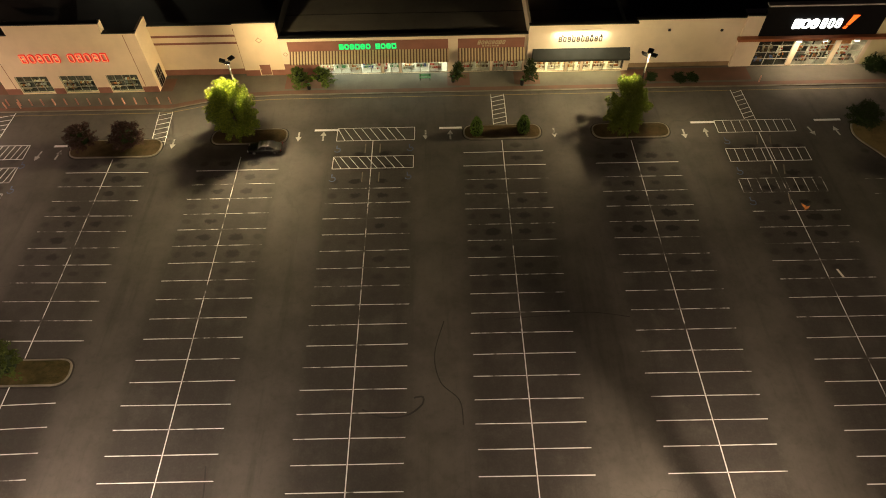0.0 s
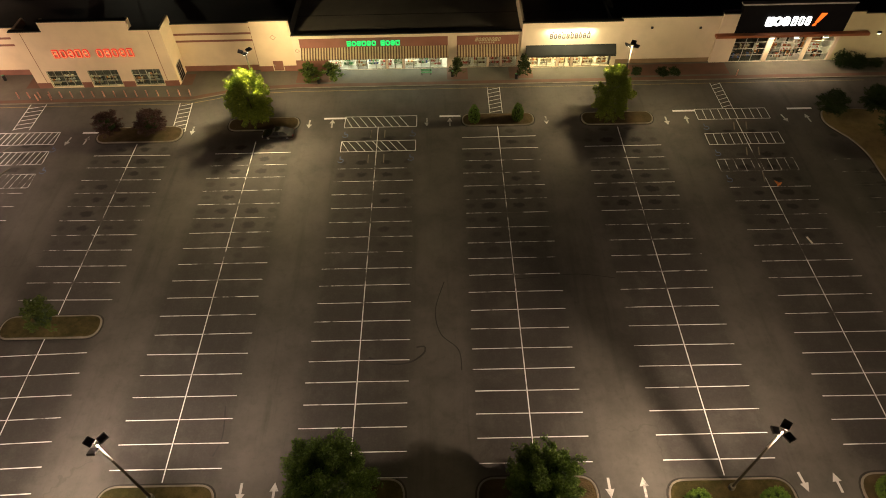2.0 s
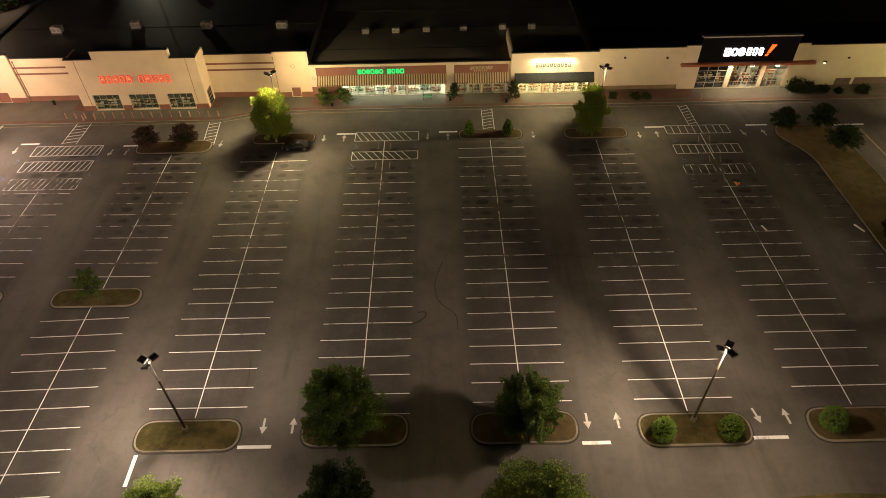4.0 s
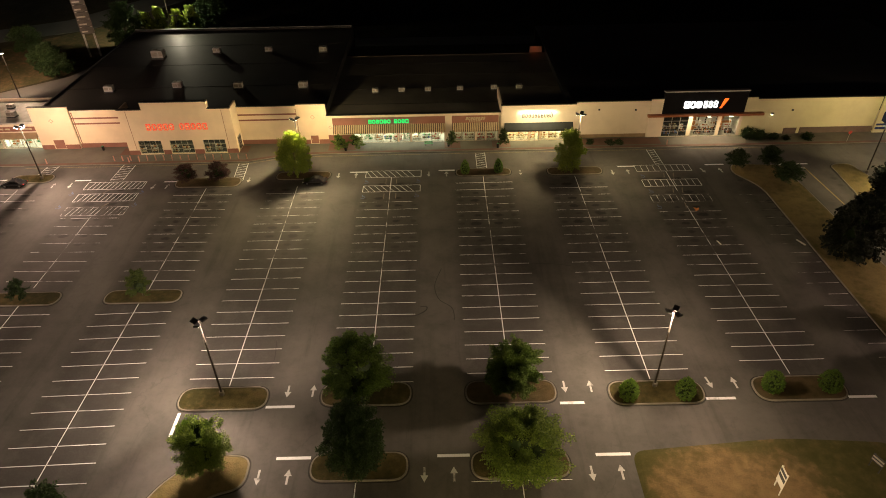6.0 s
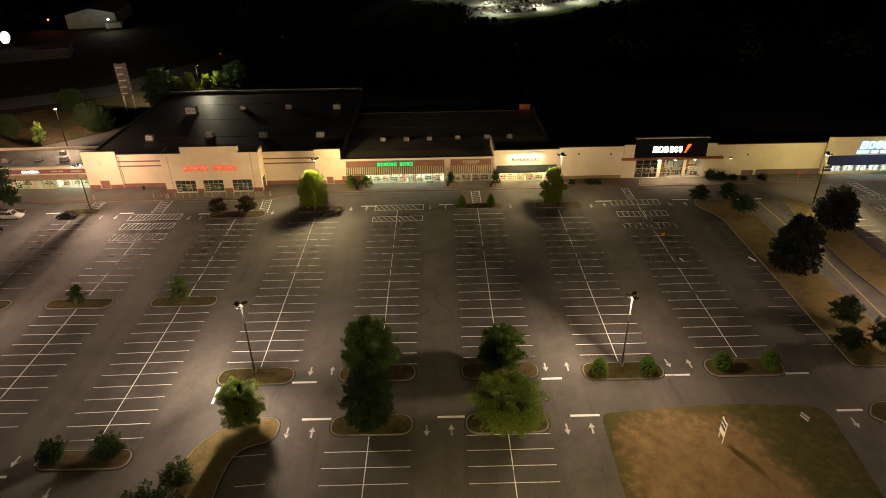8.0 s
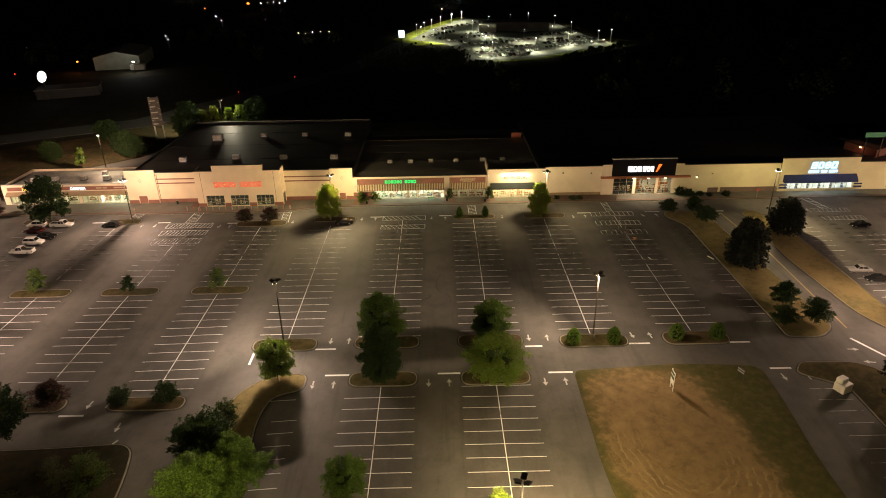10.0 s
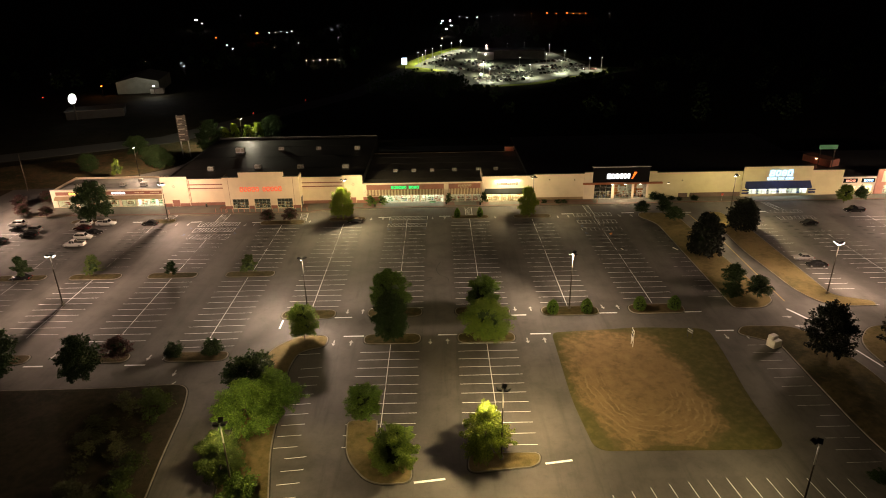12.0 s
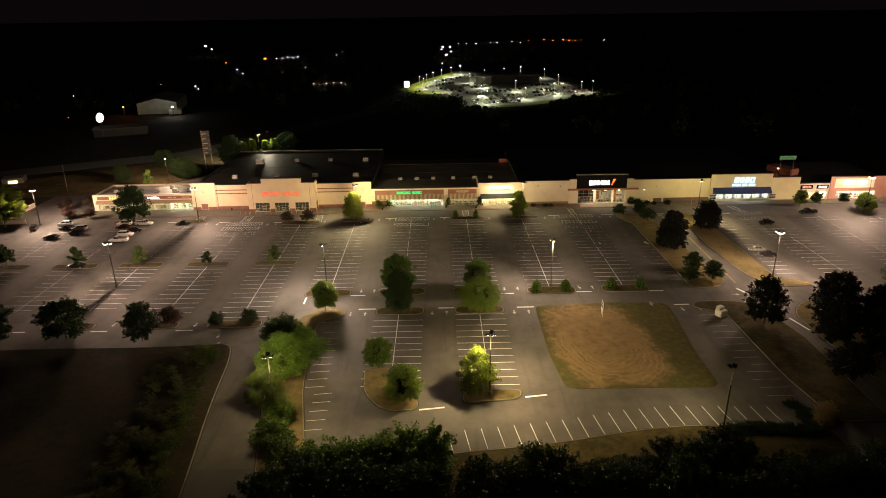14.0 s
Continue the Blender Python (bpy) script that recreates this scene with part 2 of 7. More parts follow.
def dirt_lawn():
    """The vacant pad: lawn at the rim, bare sandy clay inside, with rings driven by tyres."""
    m, nt, b = nodes_of("vacant_pad_lawn")
    pos = nt.nodes.new("ShaderNodeNewGeometry").outputs["Position"]
    sep = nt.nodes.new("ShaderNodeSeparateXYZ")
    nt.links.new(pos, sep.inputs[0])
    x, y = sep.outputs[0], sep.outputs[1]
    big, mid, fine = noise_of(nt, pos, 0.1, 5, 0.6), noise_of(nt, pos, 0.7, 6, 0.65), noise_of(nt, pos, 6.0, 3, 0.7)
    ex = math_node(nt, "DIVIDE", math_node(nt, "SUBTRACT", math_node(nt, "ADD", x, math_node(nt, "MULTIPLY", y, 0.03)), 33.0), 10.4)
    ey = math_node(nt, "DIVIDE", math_node(nt, "SUBTRACT", y, -15.2), 16.8)
    r = math_node(nt, "SQRT", math_node(nt, "ADD", math_node(nt, "MULTIPLY", ex, ex), math_node(nt, "MULTIPLY", ey, ey)))
    box = math_node(nt, "POWER", math_node(nt, "ADD", math_node(nt, "POWER", math_node(nt, "ABSOLUTE", ex), 3.0), math_node(nt, "POWER", math_node(nt, "ABSOLUTE", ey), 3.0)), 0.3333)
    rn = math_node(nt, "ADD", box, math_node(nt, "MULTIPLY", math_node(nt, "SUBTRACT", math_node(nt, "ADD", big, math_node(nt, "MULTIPLY", mid, 0.7)), 0.85), 0.85))
    inside = ramp_of(nt, rn, 1.16, 0.84)
    rings = math_node(nt, "SINE", math_node(nt, "MULTIPLY", math_node(nt, "ADD", r, math_node(nt, "ADD", math_node(nt, "MULTIPLY", big, 0.42), math_node(nt, "MULTIPLY", mid, 0.05))), 66.0))
    track = math_node(nt, "MULTIPLY", math_node(nt, "MULTIPLY", ramp_of(nt, rings, 0.2, 0.95), ramp_of(nt, mid, 0.42, 0.62)), math_node(nt, "MULTIPLY", ramp_of(nt, math_node(nt, "ADD", y, math_node(nt, "MULTIPLY", x, 0.35)), 2.0, -9.0), ramp_of(nt, r, 0.35, 0.65)))
    grass = mix_of(nt, ramp_of(nt, mid, 0.35, 0.75), (0.058, 0.06, 0.02), (0.1, 0.084, 0.034))
    clay = mix_of(nt, ramp_of(nt, mid, 0.3, 0.8), (0.22, 0.152, 0.078), (0.16, 0.113, 0.058))
    scuff = noise_of(nt, pos, 0.33, 5, 0.7)
    clay = mix_of(nt, math_node(nt, "MULTIPLY", ramp_of(nt, scuff, 0.52, 0.68), 0.5), clay, (0.27, 0.195, 0.095))
    clay = mix_of(nt, math_node(nt, "MULTIPLY", ramp_of(nt, scuff, 0.45, 0.34), 0.55), clay, (0.12, 0.088, 0.04))
    col = mix_of(nt, inside, grass, clay)
    col = mix_of(nt, math_node(nt, "MULTIPLY", math_node(nt, "MULTIPLY", track, inside), 0.5), col, (0.38, 0.285, 0.15))
    col = mix_of(nt, math_node(nt, "MULTIPLY", ramp_of(nt, fine, 0.5, 0.8), 0.4), col, (0.05, 0.04, 0.02))
    nt.links.new(col, b.inputs["Base Color"])
    b.inputs["Roughness"].default_value = 0.95
    b.inputs["Specular IOR Level"].default_value = 0.1
    bump_of(nt, b, math_node(nt, "ADD", fine, mid), 0.6, 0.1)
    return m


def foliage(name, light, dark):
    m, nt, b = nodes_of(name)
    g = nt.nodes.new("ShaderNodeNewGeometry")
    r = g.outputs["Random Per Island"]
    col = mix_of(nt, r, light, dark)
    info = nt.nodes.new("ShaderNodeObjectInfo").outputs["Random"]
    h = node(nt, "ShaderNodeHueSaturation")
    nt.links.new(math_node(nt, "ADD", math_node(nt, "MULTIPLY", info, 0.5), 0.75), h.inputs["Value"])
    nt.links.new(col, h.inputs["Color"])
    nt.links.new(h.outputs[0], b.inputs["Base Color"])
    b.inputs["Roughness"].default_value = 0.6
    b.inputs["Specular IOR Level"].default_value = 0.25
    tr = nt.nodes.new("ShaderNodeBsdfTranslucent")
    nt.links.new(h.outputs[0], tr.inputs["Color"])
    mx = nt.nodes.new("ShaderNodeMixShader")
    mx.inputs[0].default_value = 0.3
    nt.links.new(b.outputs[0], mx.inputs[1])
    nt.links.new(tr.outputs[0], mx.inputs[2])
    nt.links.new(mx.outputs[0], nt.nodes["Material Output"].inputs[0])
    return m


def glazing():
    m, nt, b = nodes_of("shop_glass")
    t, g = nt.nodes.new("ShaderNodeBsdfTransparent"), nt.nodes.new("ShaderNodeBsdfGlossy")
    t.inputs[0].default_value = (0.9, 0.95, 0.92, 1)
    g.inputs["Roughness"].default_value = 0.02
    mx = nt.nodes.new("ShaderNodeMixShader")
    mx.inputs[0].default_value = 0.08
    nt.links.new(t.outputs[0], mx.inputs[1])
    nt.links.new(g.outputs[0], mx.inputs[2])
    nt.links.new(mx.outputs[0], nt.nodes["Material Output"].inputs[0])
    return m


def road_paint(name, colour, cover):
    """Traffic paint worn through to the asphalt in patches, more so towards the shops."""
    m, nt, b = nodes_of(name)
    pos = nt.nodes.new("ShaderNodeNewGeometry").outputs["Position"]
    sep = nt.nodes.new("ShaderNodeSeparateXYZ")
    nt.links.new(pos, sep.inputs[0])
    mid, fine = noise_of(nt, pos, 0.45, 4, 0.6), noise_of(nt, pos, 3.0, 4, 0.7)
    traffic = math_node(nt, "MULTIPLY", math_node(nt, "MULTIPLY", ramp_of(nt, sep.outputs[1], 20.0, 50.0), ramp_of(nt, sep.outputs[1], 63.0, 61.0)), 0.13)
    worn = math_node(nt, "ADD", math_node(nt, "ADD", math_node(nt, "MULTIPLY", mid, 0.75), math_node(nt, "MULTIPLY", fine, 0.25)), traffic)
    col = mix_of(nt, ramp_of(nt, worn, cover - 0.1, cover + 0.06), colour, (0.06, 0.058, 0.055))
    nt.links.new(col, b.inputs["Base Color"])
    b.inputs["Roughness"].default_value = 0.75
    return m


ASPHALT = asphalt()
ROAD = surface("road_asphalt", (0.075, 0.072, 0.07), (0.05, 0.048, 0.047), 0.08, 5.0, 0.8)
CONCRETE = surface("kerb_concrete", (0.22, 0.2, 0.165), (0.1, 0.092, 0.076), 0.5, 6.0, 0.85)
WALKWAY = surface("sidewalk_concrete", (0.12, 0.11, 0.09), (0.075, 0.07, 0.058), 0.25, 4.0, 0.8)
BRICK_RED = surface("red_paving", (0.14, 0.07, 0.05), (0.085, 0.05, 0.038), 0.3, 5.0, 0.85)
PAINT = road_paint("road_paint_white", (0.76, 0.78, 0.82), 0.64)
PAINT_OLD = road_paint("worn_road_paint_white", (0.46, 0.46, 0.47), 0.58)
PAINT_BLUE = surface("road_paint_blue", (0.1, 0.16, 0.32), (0.05, 0.07, 0.13), 0.6, 3.0, 0.75)
PAINT_YELLOW = surface("road_paint_yellow", (0.36, 0.27, 0.11), (0.15, 0.12, 0.06), 0.4, 3.0, 0.75)
TAR = surface("tyre_rubber_mark", (0.014, 0.014, 0.014), (0.03, 0.029, 0.028), 0.6, 4.0, 0.7)
# dark colour that stands in for the kerb's shadow line
KERB_SHADE = surface("gutter_dirt", (0.016, 0.015, 0.013), (0.04, 0.037, 0.033), 0.4, 3.0, 0.85)
LAWN = turf("dry_lawn", (0.036, 0.034, 0.013), (0.09, 0.07, 0.028), (0.09, 0.06, 0.035), 0.5)
STRIP = turf("median_lawn", (0.08, 0.07, 0.026), (0.155, 0.122, 0.054), (0.14, 0.1, 0.055), 0.45)
MULCH = turf("mulch_bed", (0.045, 0.038, 0.018), (0.085, 0.062, 0.032), (0.07, 0.046, 0.028), 0.45)
WILD = turf("wild_ground", (0.022, 0.021, 0.011), (0.042, 0.033, 0.02), (0.044, 0.03, 0.022), 0.5)
CLAY_BANK = turf("red_clay_bank", (0.045, 0.045, 0.02), (0.1, 0.07, 0.038), (0.17, 0.08, 0.04), 0.5)
PAD = dirt_lawn()
STUCCO = surface("cream_stucco", (0.74, 0.6, 0.42), (0.63, 0.51, 0.36), 0.3, 8.0, 0.9, 0, 0.15)
STUCCO_PALE = surface("pale_stucco", (0.72, 0.615, 0.47), (0.61, 0.525, 0.4), 0.3, 8.0, 0.9, 0, 0.15)
STUCCO_GREEN = surface("yellowed_stucco", (0.66, 0.62, 0.36), (0.55, 0.51, 0.3), 0.22, 8.0, 0.9, 0, 0.15)
SALMON = surface("salmon_stucco", (0.42, 0.22, 0.16), (0.34, 0.17, 0.125), 0.3, 8.0, 0.9, 0, 0.15)
BROWN = surface("maroon_stucco", (0.27, 0.12, 0.085), (0.2, 0.09, 0.065), 0.4, 8.0, 0.85, 0, 0.15)
BLOCK_DARK = surface("split_face_block", (0.17, 0.12, 0.09), (0.11, 0.075, 0.06), 0.5, 5.0, 0.9, 0, 0.4)
BLACK_PANEL = surface("black_sign_panel", (0.004, 0.004, 0.005), (0.007, 0.007, 0.007), 0.4, 6.0, 0.6, 0, 0.05)
BLACK_PANEL.node_tree.nodes["Principled BSDF"].inputs["Specular IOR Level"].default_value = 0.1
ORANGE_TRIM = surface("rust_canopy_trim", (0.36, 0.12, 0.04), (0.24, 0.08, 0.03), 0.4, 6.0, 0.6, 0, 0.1)
ROOF_DARK = surface("black_roof_membrane", (0.022, 0.022, 0.023), (0.012, 0.012, 0.013), 0.1, 2.0, 0.55, 0, 0.15)
ROOF_GREY = surface("grey_roof_membrane", (0.14, 0.132, 0.115), (0.07, 0.066, 0.058), 0.12, 2.0, 0.6, 0, 0.2)
ROOF_HL = surface("glossy_roof_membrane", (0.06, 0.052, 0.046), (0.03, 0.026, 0.024), 0.09, 1.2, 0.62, 0, 0.35)
ROOF_PALE = surface("pale_roof_membrane", (0.32, 0.31, 0.29), (0.09, 0.088, 0.085), 0.22, 2.0, 0.6, 0, 0.2)
COPING = surface("dark_metal_coping", (0.03, 0.03, 0.03), (0.018, 0.018, 0.018), 0.5, 5.0, 0.5, 0.4, 0.05)
METAL_PALE = surface("galvanised_metal", (0.5, 0.49, 0.46), (0.32, 0.31, 0.3), 0.6, 6.0, 0.5, 0.3, 0.1)
POLE_PAINT = surface("dark_bronze_pole", (0.07, 0.06, 0.05), (0.04, 0.035, 0.03), 0.8, 5.0, 0.5, 0.5, 0.05)
# pale steel; on lamp masts it carries the glow of the heads
POLE_LIGHT = surface("weathered_pole_steel", (0.35, 0.33, 0.3), (0.2, 0.19, 0.17), 0.8, 5.0, 0.5, 0.3, 0.05)
HEAD_BLACK = surface("lamp_housing_black", (0.012, 0.012, 0.012), (0.02, 0.02, 0.02), 1.0, 6.0, 0.5, 0.2, 0.05)
FRAME_METAL = surface("anodised_frame", (0.32, 0.3, 0.26), (0.22, 0.2, 0.17), 1.0, 6.0, 0.4, 0.6, 0.05)
AWN_DARK = surface("awning_stripe_brown", (0.13, 0.075, 0.045), (0.09, 0.055, 0.035), 0.6, 8.0, 0.85, 0, 0.1)
AWN_PALE = surface("awning_stripe_tan", (0.5, 0.4, 0.24), (0.4, 0.32, 0.2), 0.6, 8.0, 0.85, 0, 0.1)
AWN_BLACK = surface("awning_black", (0.02, 0.024, 0.022), (0.012, 0.014, 0.013), 0.6, 8.0, 0.8, 0, 0.1)
AWN_BLUE = surface("awning_blue", (0.015, 0.03, 0.12), (0.01, 0.02, 0.075), 0.6, 8.0, 0.75, 0, 0.1)
AWN_TAN = surface("awning_tan", (0.3, 0.21, 0.12), (0.22, 0.155, 0.09), 0.6, 8.0, 0.8, 0, 0.1)
SHOP_WHITE = surface("shop_white_paint", (0.75, 0.73, 0.68), (0.65, 0.63, 0.58), 0.5, 8.0, 0.8, 0, 0.05)
SHOP_DARK = surface("unlit_shop_wall", (0.026, 0.024, 0.021), (0.015, 0.014, 0.013), 0.5, 6.0, 0.8, 0, 0.05)
SHOP_FLOOR = surface("shop_floor_tile", (0.3, 0.28, 0.25), (0.2, 0.19, 0.17), 0.5, 4.0, 0.35, 0, 0.05)
BARK = surface("bark", (0.12, 0.09, 0.065), (0.06, 0.045, 0.035), 1.5, 9.0, 0.95, 0, 0.6)
GLASS = glazing()
RUBBER = surface("tyre_rubber", (0.02, 0.02, 0.02), (0.012, 0.012, 0.012), 3.0, 20.0, 0.85)
RIM = surface("alloy_rim", (0.4, 0.4, 0.4), (0.25, 0.25, 0.25), 3.0, 20.0, 0.35, 0.8, 0)
CAR_GLASS = surface("tinted_car_glass", (0.012, 0.013, 0.014), (0.018, 0.018, 0.02), 2.0, 10.0, 0.08, 0, 0)
LEAF_GREEN = foliage("leaves_green", (0.135, 0.22, 0.034), (0.045, 0.088, 0.015))
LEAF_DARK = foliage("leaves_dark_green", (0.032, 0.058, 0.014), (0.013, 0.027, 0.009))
# evergreen leaves; on unlit trees this near-black colour also paints the missing light
LEAF_UNLIT_EVERGREEN = foliage("leaves_evergreen", (0.011, 0.014, 0.007), (0.005, 0.007, 0.004))
# for trees next to lamps: lamp glow put into a brighter, yellower leaf colour
LEAF_LAMPLIT = foliage("leaves_yellow_green", (0.215, 0.27, 0.03), (0.07, 0.108, 0.014))
LEAF_MID = foliage("leaves_mid_green", (0.075, 0.105, 0.02), (0.032, 0.052, 0.012))
LEAF_OLIVE = foliage("leaves_olive", (0.14, 0.2, 0.03), (0.052, 0.085, 0.016))
LEAF_DRY = foliage("leaves_dry_scrub", (0.09, 0.095, 0.035), (0.035, 0.04, 0.016))
LEAF_STRAW = foliage("leaves_straw", (0.26, 0.19, 0.085), (0.13, 0.09, 0.04))
LEAF_PLUM = foliage("leaves_plum", (0.075, 0.038, 0.032), (0.035, 0.018, 0.017))
LENS_ON = glow("lamp_lens_lit", (1.0, 0.86, 0.66), 30.0)
RED_GLOW = glow("sign_red_neon", (0.85, 0.014, 0.006), 0.85)
RED_CORE = glow("sign_pink_core", (1.0, 0.4, 0.17), 1.05)
GREEN_GLOW = glow("sign_green_light", (0.02, 0.75, 0.16), 1.3)
WHITE_GLOW = glow("sign_white_light", (1.0, 0.98, 0.94), 3.2)
ORANGE_GLOW = glow("sign_orange_light", (1.0, 0.14, 0.015), 1.8)
BLUE_GLOW = glow("sign_blue_white_light", (0.3, 0.58, 1.0), 3.0)
CREAM_SIGN = surface("sign_cream_script", (0.5, 0.42, 0.28), (0.4, 0.33, 0.22), 1.0, 6.0, 0.6, 0, 0)
DARK_LETTER = surface("sign_dark_letters", (0.02, 0.018, 0.015), (0.03, 0.026, 0.02), 1.0, 6.0, 0.6, 0, 0)
SHOP_LIGHT = glow("shop_ceiling_light", (1.0, 0.95, 0.7), 15.0)
SHOP_WARM = glow("shop_warm_light", (1.0, 0.74, 0.38), 30.0)
SHOP_DIM = glow("shop_night_light", (1.0, 0.8, 0.46), 3.5)
SHOP_NIGHT = glow("shop_security_light", (1.0, 0.84, 0.46), 4.6)
SHOP_BLUE = glow("shop_cool_light", (0.86, 0.93, 1.0), 14.0)
SHOP_MID = glow("shop_evening_light", (1.0, 0.8, 0.52), 9.0)


# ---- building blocks ----
def mesh_object(name, verts, faces, material, parent=None, label="", slots=None):
    me = bpy.data.meshes.new(name)
    me.from_pydata([tuple(v) for v in verts], [], faces)
    for m in (material if isinstance(material, (list, tuple)) else [material]):
        me.materials.append(m)
    if slots is not None:
        me.polygons.foreach_set("material_index", slots)
    me.update()
    ob = new(name, me)
    if parent is not None:
        ob.parent = parent
    if label:
        ob["label"] = label
    return ob


class Shape:
    """Collects boxes and prisms into one mesh."""

    def __init__(self):
        self.v, self.f, self.s = [], [], []

    def add(self, verts, faces, slot=0):
        n = len(self.v)
        self.v += [tuple(p) for p in verts]
        self.f += [tuple(n + i for i in f) for f in faces]
        self.s += [slot] * len(faces)
        return self

    def box(self, x0, y0, z0, x1, y1, z1, slot=0, m=None):
        p = [Vector((x, y, z)) for z in (z0, z1) for y in (y0, y1) for x in (x0, x1)]
        if m is not None:
            p = [m @ q for q in p]
        return self.add(p, [(0, 2, 3, 1), (4, 5, 7, 6), (0, 1, 5, 4), (2, 6, 7, 3), (0, 4, 6, 2), (1, 3, 7, 5)], slot)

    def prism(self, poly, z0, z1, slot=0, m=None):
        n = len(poly)
        p = [Vector((x, y, z0)) for x, y in poly] + [Vector((x, y, z1)) for x, y in poly]
        if m is not None:
            p = [m @ q for q in p]
        return self.add(p, [tuple(range(n - 1, -1, -1)), tuple(range(n, 2 * n))] + [(i, (i + 1) % n, n + (i + 1) % n, n + i) for i in range(n)], slot)

    def tube(self, path, sides=8, slot=0):
        """path: (point, radius) rows; a tapered round bar."""
        rings = []
        for i, (p, r) in enumerate(path):
            a, b = path[max(i - 1, 0)][0], path[min(i + 1, len(path) - 1)][0]
            q = (Vector(b) - Vector(a)).to_track_quat("Z", "Y")
            rings.append([Vector(p) + q @ Vector((r * math.cos(k * math.tau / sides), r * math.sin(k * math.tau / sides), 0)) for k in range(sides)])
        v = [p for ring in rings for p in ring]
        f = [(i * sides + k, i * sides + (k + 1) % sides, (i + 1) * sides + (k + 1) % sides, (i + 1) * sides + k) for i in range(len(rings) - 1) for k in range(sides)]
        f += [tuple(range(sides - 1, -1, -1)), tuple(range(len(v) - sides, len(v)))]
        return self.add(v, f, slot)

    def make(self, name, material, parent=None, label="", smooth=False):
        ob = mesh_object(name, self.v, self.f, material, parent, label, self.s)
        if smooth:
            ob.data.polygons.foreach_set("use_smooth", [True] * len(self.f))
        return ob


def bevelled(ob, width=0.03, segments=2):
    b = ob.modifiers.new("edge", "BEVEL")
    b.width, b.segments, b.limit_method = width, segments, "ANGLE"
    return ob


def thing(name, x, y, z=0.0, turn=0.0, label="", category="", group="", kind=""):
    e = new(name)
    e.matrix_basis = pose(x, y, z, 0, 0, turn)
    return tagged(e, label, category, group, kind)


def rounded(points, r, steps=7):
    """A polygon with its corners rounded; r: one radius, or one for each corner."""
    out, n = [], len(points)
    for i, p in enumerate(points):
        rr = r[i] if isinstance(r, (list, tuple)) else r
        p, a, b = Vector(p), Vector(points[i - 1]), Vector(points[(i + 1) % n])
        da, db = (a - p), (b - p)
        k = min(rr, da.length * 0.49, db.length * 0.49)
        s, e = p + da.normalized() * k, p + db.normalized() * k
        if rr < 0.005:
            out.append(p)
            continue
        for j in range(steps + 1):
            t = j / steps
            out.append(s * (1 - t) ** 2 + p * 2 * t * (1 - t) + e * t * t)
    return out


def inset(poly, d):
    n, out = len(poly), []
    area = sum(poly[i - 1].x * poly[i].y - poly[i].x * poly[i - 1].y for i in range(n))
    s = 1 if area > 0 else -1
    for i in range(n):
        a, b = (poly[i] - poly[i - 1]), (poly[(i + 1) % n] - poly[i])
        a = a.normalized() if a.length > 1e-6 else b.normalized()
        b = b.normalized() if b.length > 1e-6 else a
        t = (a + b).normalized()
        out.append(poly[i] + Vector((-t.y, t.x)) * d * s)
    return out


def island(name, points, r, top, label, category="traffic island", kerb=True, height=0.15, mound=0.06):
    """A raised bed with a concrete kerb round it."""
    outer = rounded(points, r)
    area = sum(outer[i - 1].x * outer[i].y - outer[i].x * outer[i - 1].y for i in range(len(outer)))
    if area < 0:
        outer.reverse()
    n = len(outer)
    base = thing(name, 0, 0, 0, 0, label, category, kind="structure")
    inner = inset(outer, 0.19) if kerb else outer
    if kerb:
        lip = inset(outer, 0.05)
        v = [(p.x, p.y, -0.1) for p in outer] + [(p.x, p.y, height - 0.04) for p in outer] + [(p.x, p.y, height) for p in lip] + [(p.x, p.y, height) for p in inner] + [(p.x, p.y, height - 0.1) for p in inner]
        f = [(k * n + i, k * n + (i + 1) % n, (k + 1) * n + (i + 1) % n, (k + 1) * n + i) for k in range(4) for i in range(n)]
        mesh_object("kerb", v, f, CONCRETE, base, "worn concrete kerb")
        # flat dark ring paints the shadow along the kerb's outer foot
        foot = inset(outer, -0.2)
        v = [(p.x, p.y, 0.004) for p in outer] + [(p.x, p.y, 0.004) for p in foot]
        mesh_object("gutter", v, [(i, n + i, n + (i + 1) % n, (i + 1) % n) for i in range(n)], KERB_SHADE, base, "dark dirty gutter at the foot of the kerb")
    mid = inset(inner, 0.8)
    v = [(p.x, p.y, height - 0.05) for p in inner] + [(p.x, p.y, height - 0.05 + mound) for p in mid]
    f = [(i, (i + 1) % n, n + (i + 1) % n, n + i) for i in range(n)] + [tuple(range(n, 2 * n))]
    if not kerb:
        v += [(p.x, p.y, -0.1) for p in outer]
        f += [(2 * n + i, 2 * n + (i + 1) % n, (i + 1) % n, i) for i in range(n)]
    mesh_object("bed", v, f, top, base)
    return base


# ---- ground, lot and roads ----
big = Shape()
big.add([(-4000, -1500, -0.12), (4000, -1500, -0.12), (4000, 4800, -0.12), (-4000, 4800, -0.12)], [(0, 1, 2, 3)])
tagged(big.make("ground", WILD), "dark rough grassland round the shopping centre", "ground", kind="structure")

lot = Shape()
lot.prism([(-150, -53), (165, -53), (165, 92), (-150, 92)], -0.3, 0.0)
tagged(lot.make("parking_lot", ASPHALT), "worn grey asphalt parking lot with oil spots", "parking lot", kind="structure")

back = Shape()
back.prism([(-150, 92.02), (-128, 92.02), (-96, 112), (-86, 150), (-60, 152), (60, 150), (60, 158), (-92, 160), (-104, 130), (-130, 108), (-150, 106)], -0.3, -0.01)
tagged(back.make("service_road", ROAD), "grey asphalt service road behind the shops", "road", kind="structure")
hw = Shape()
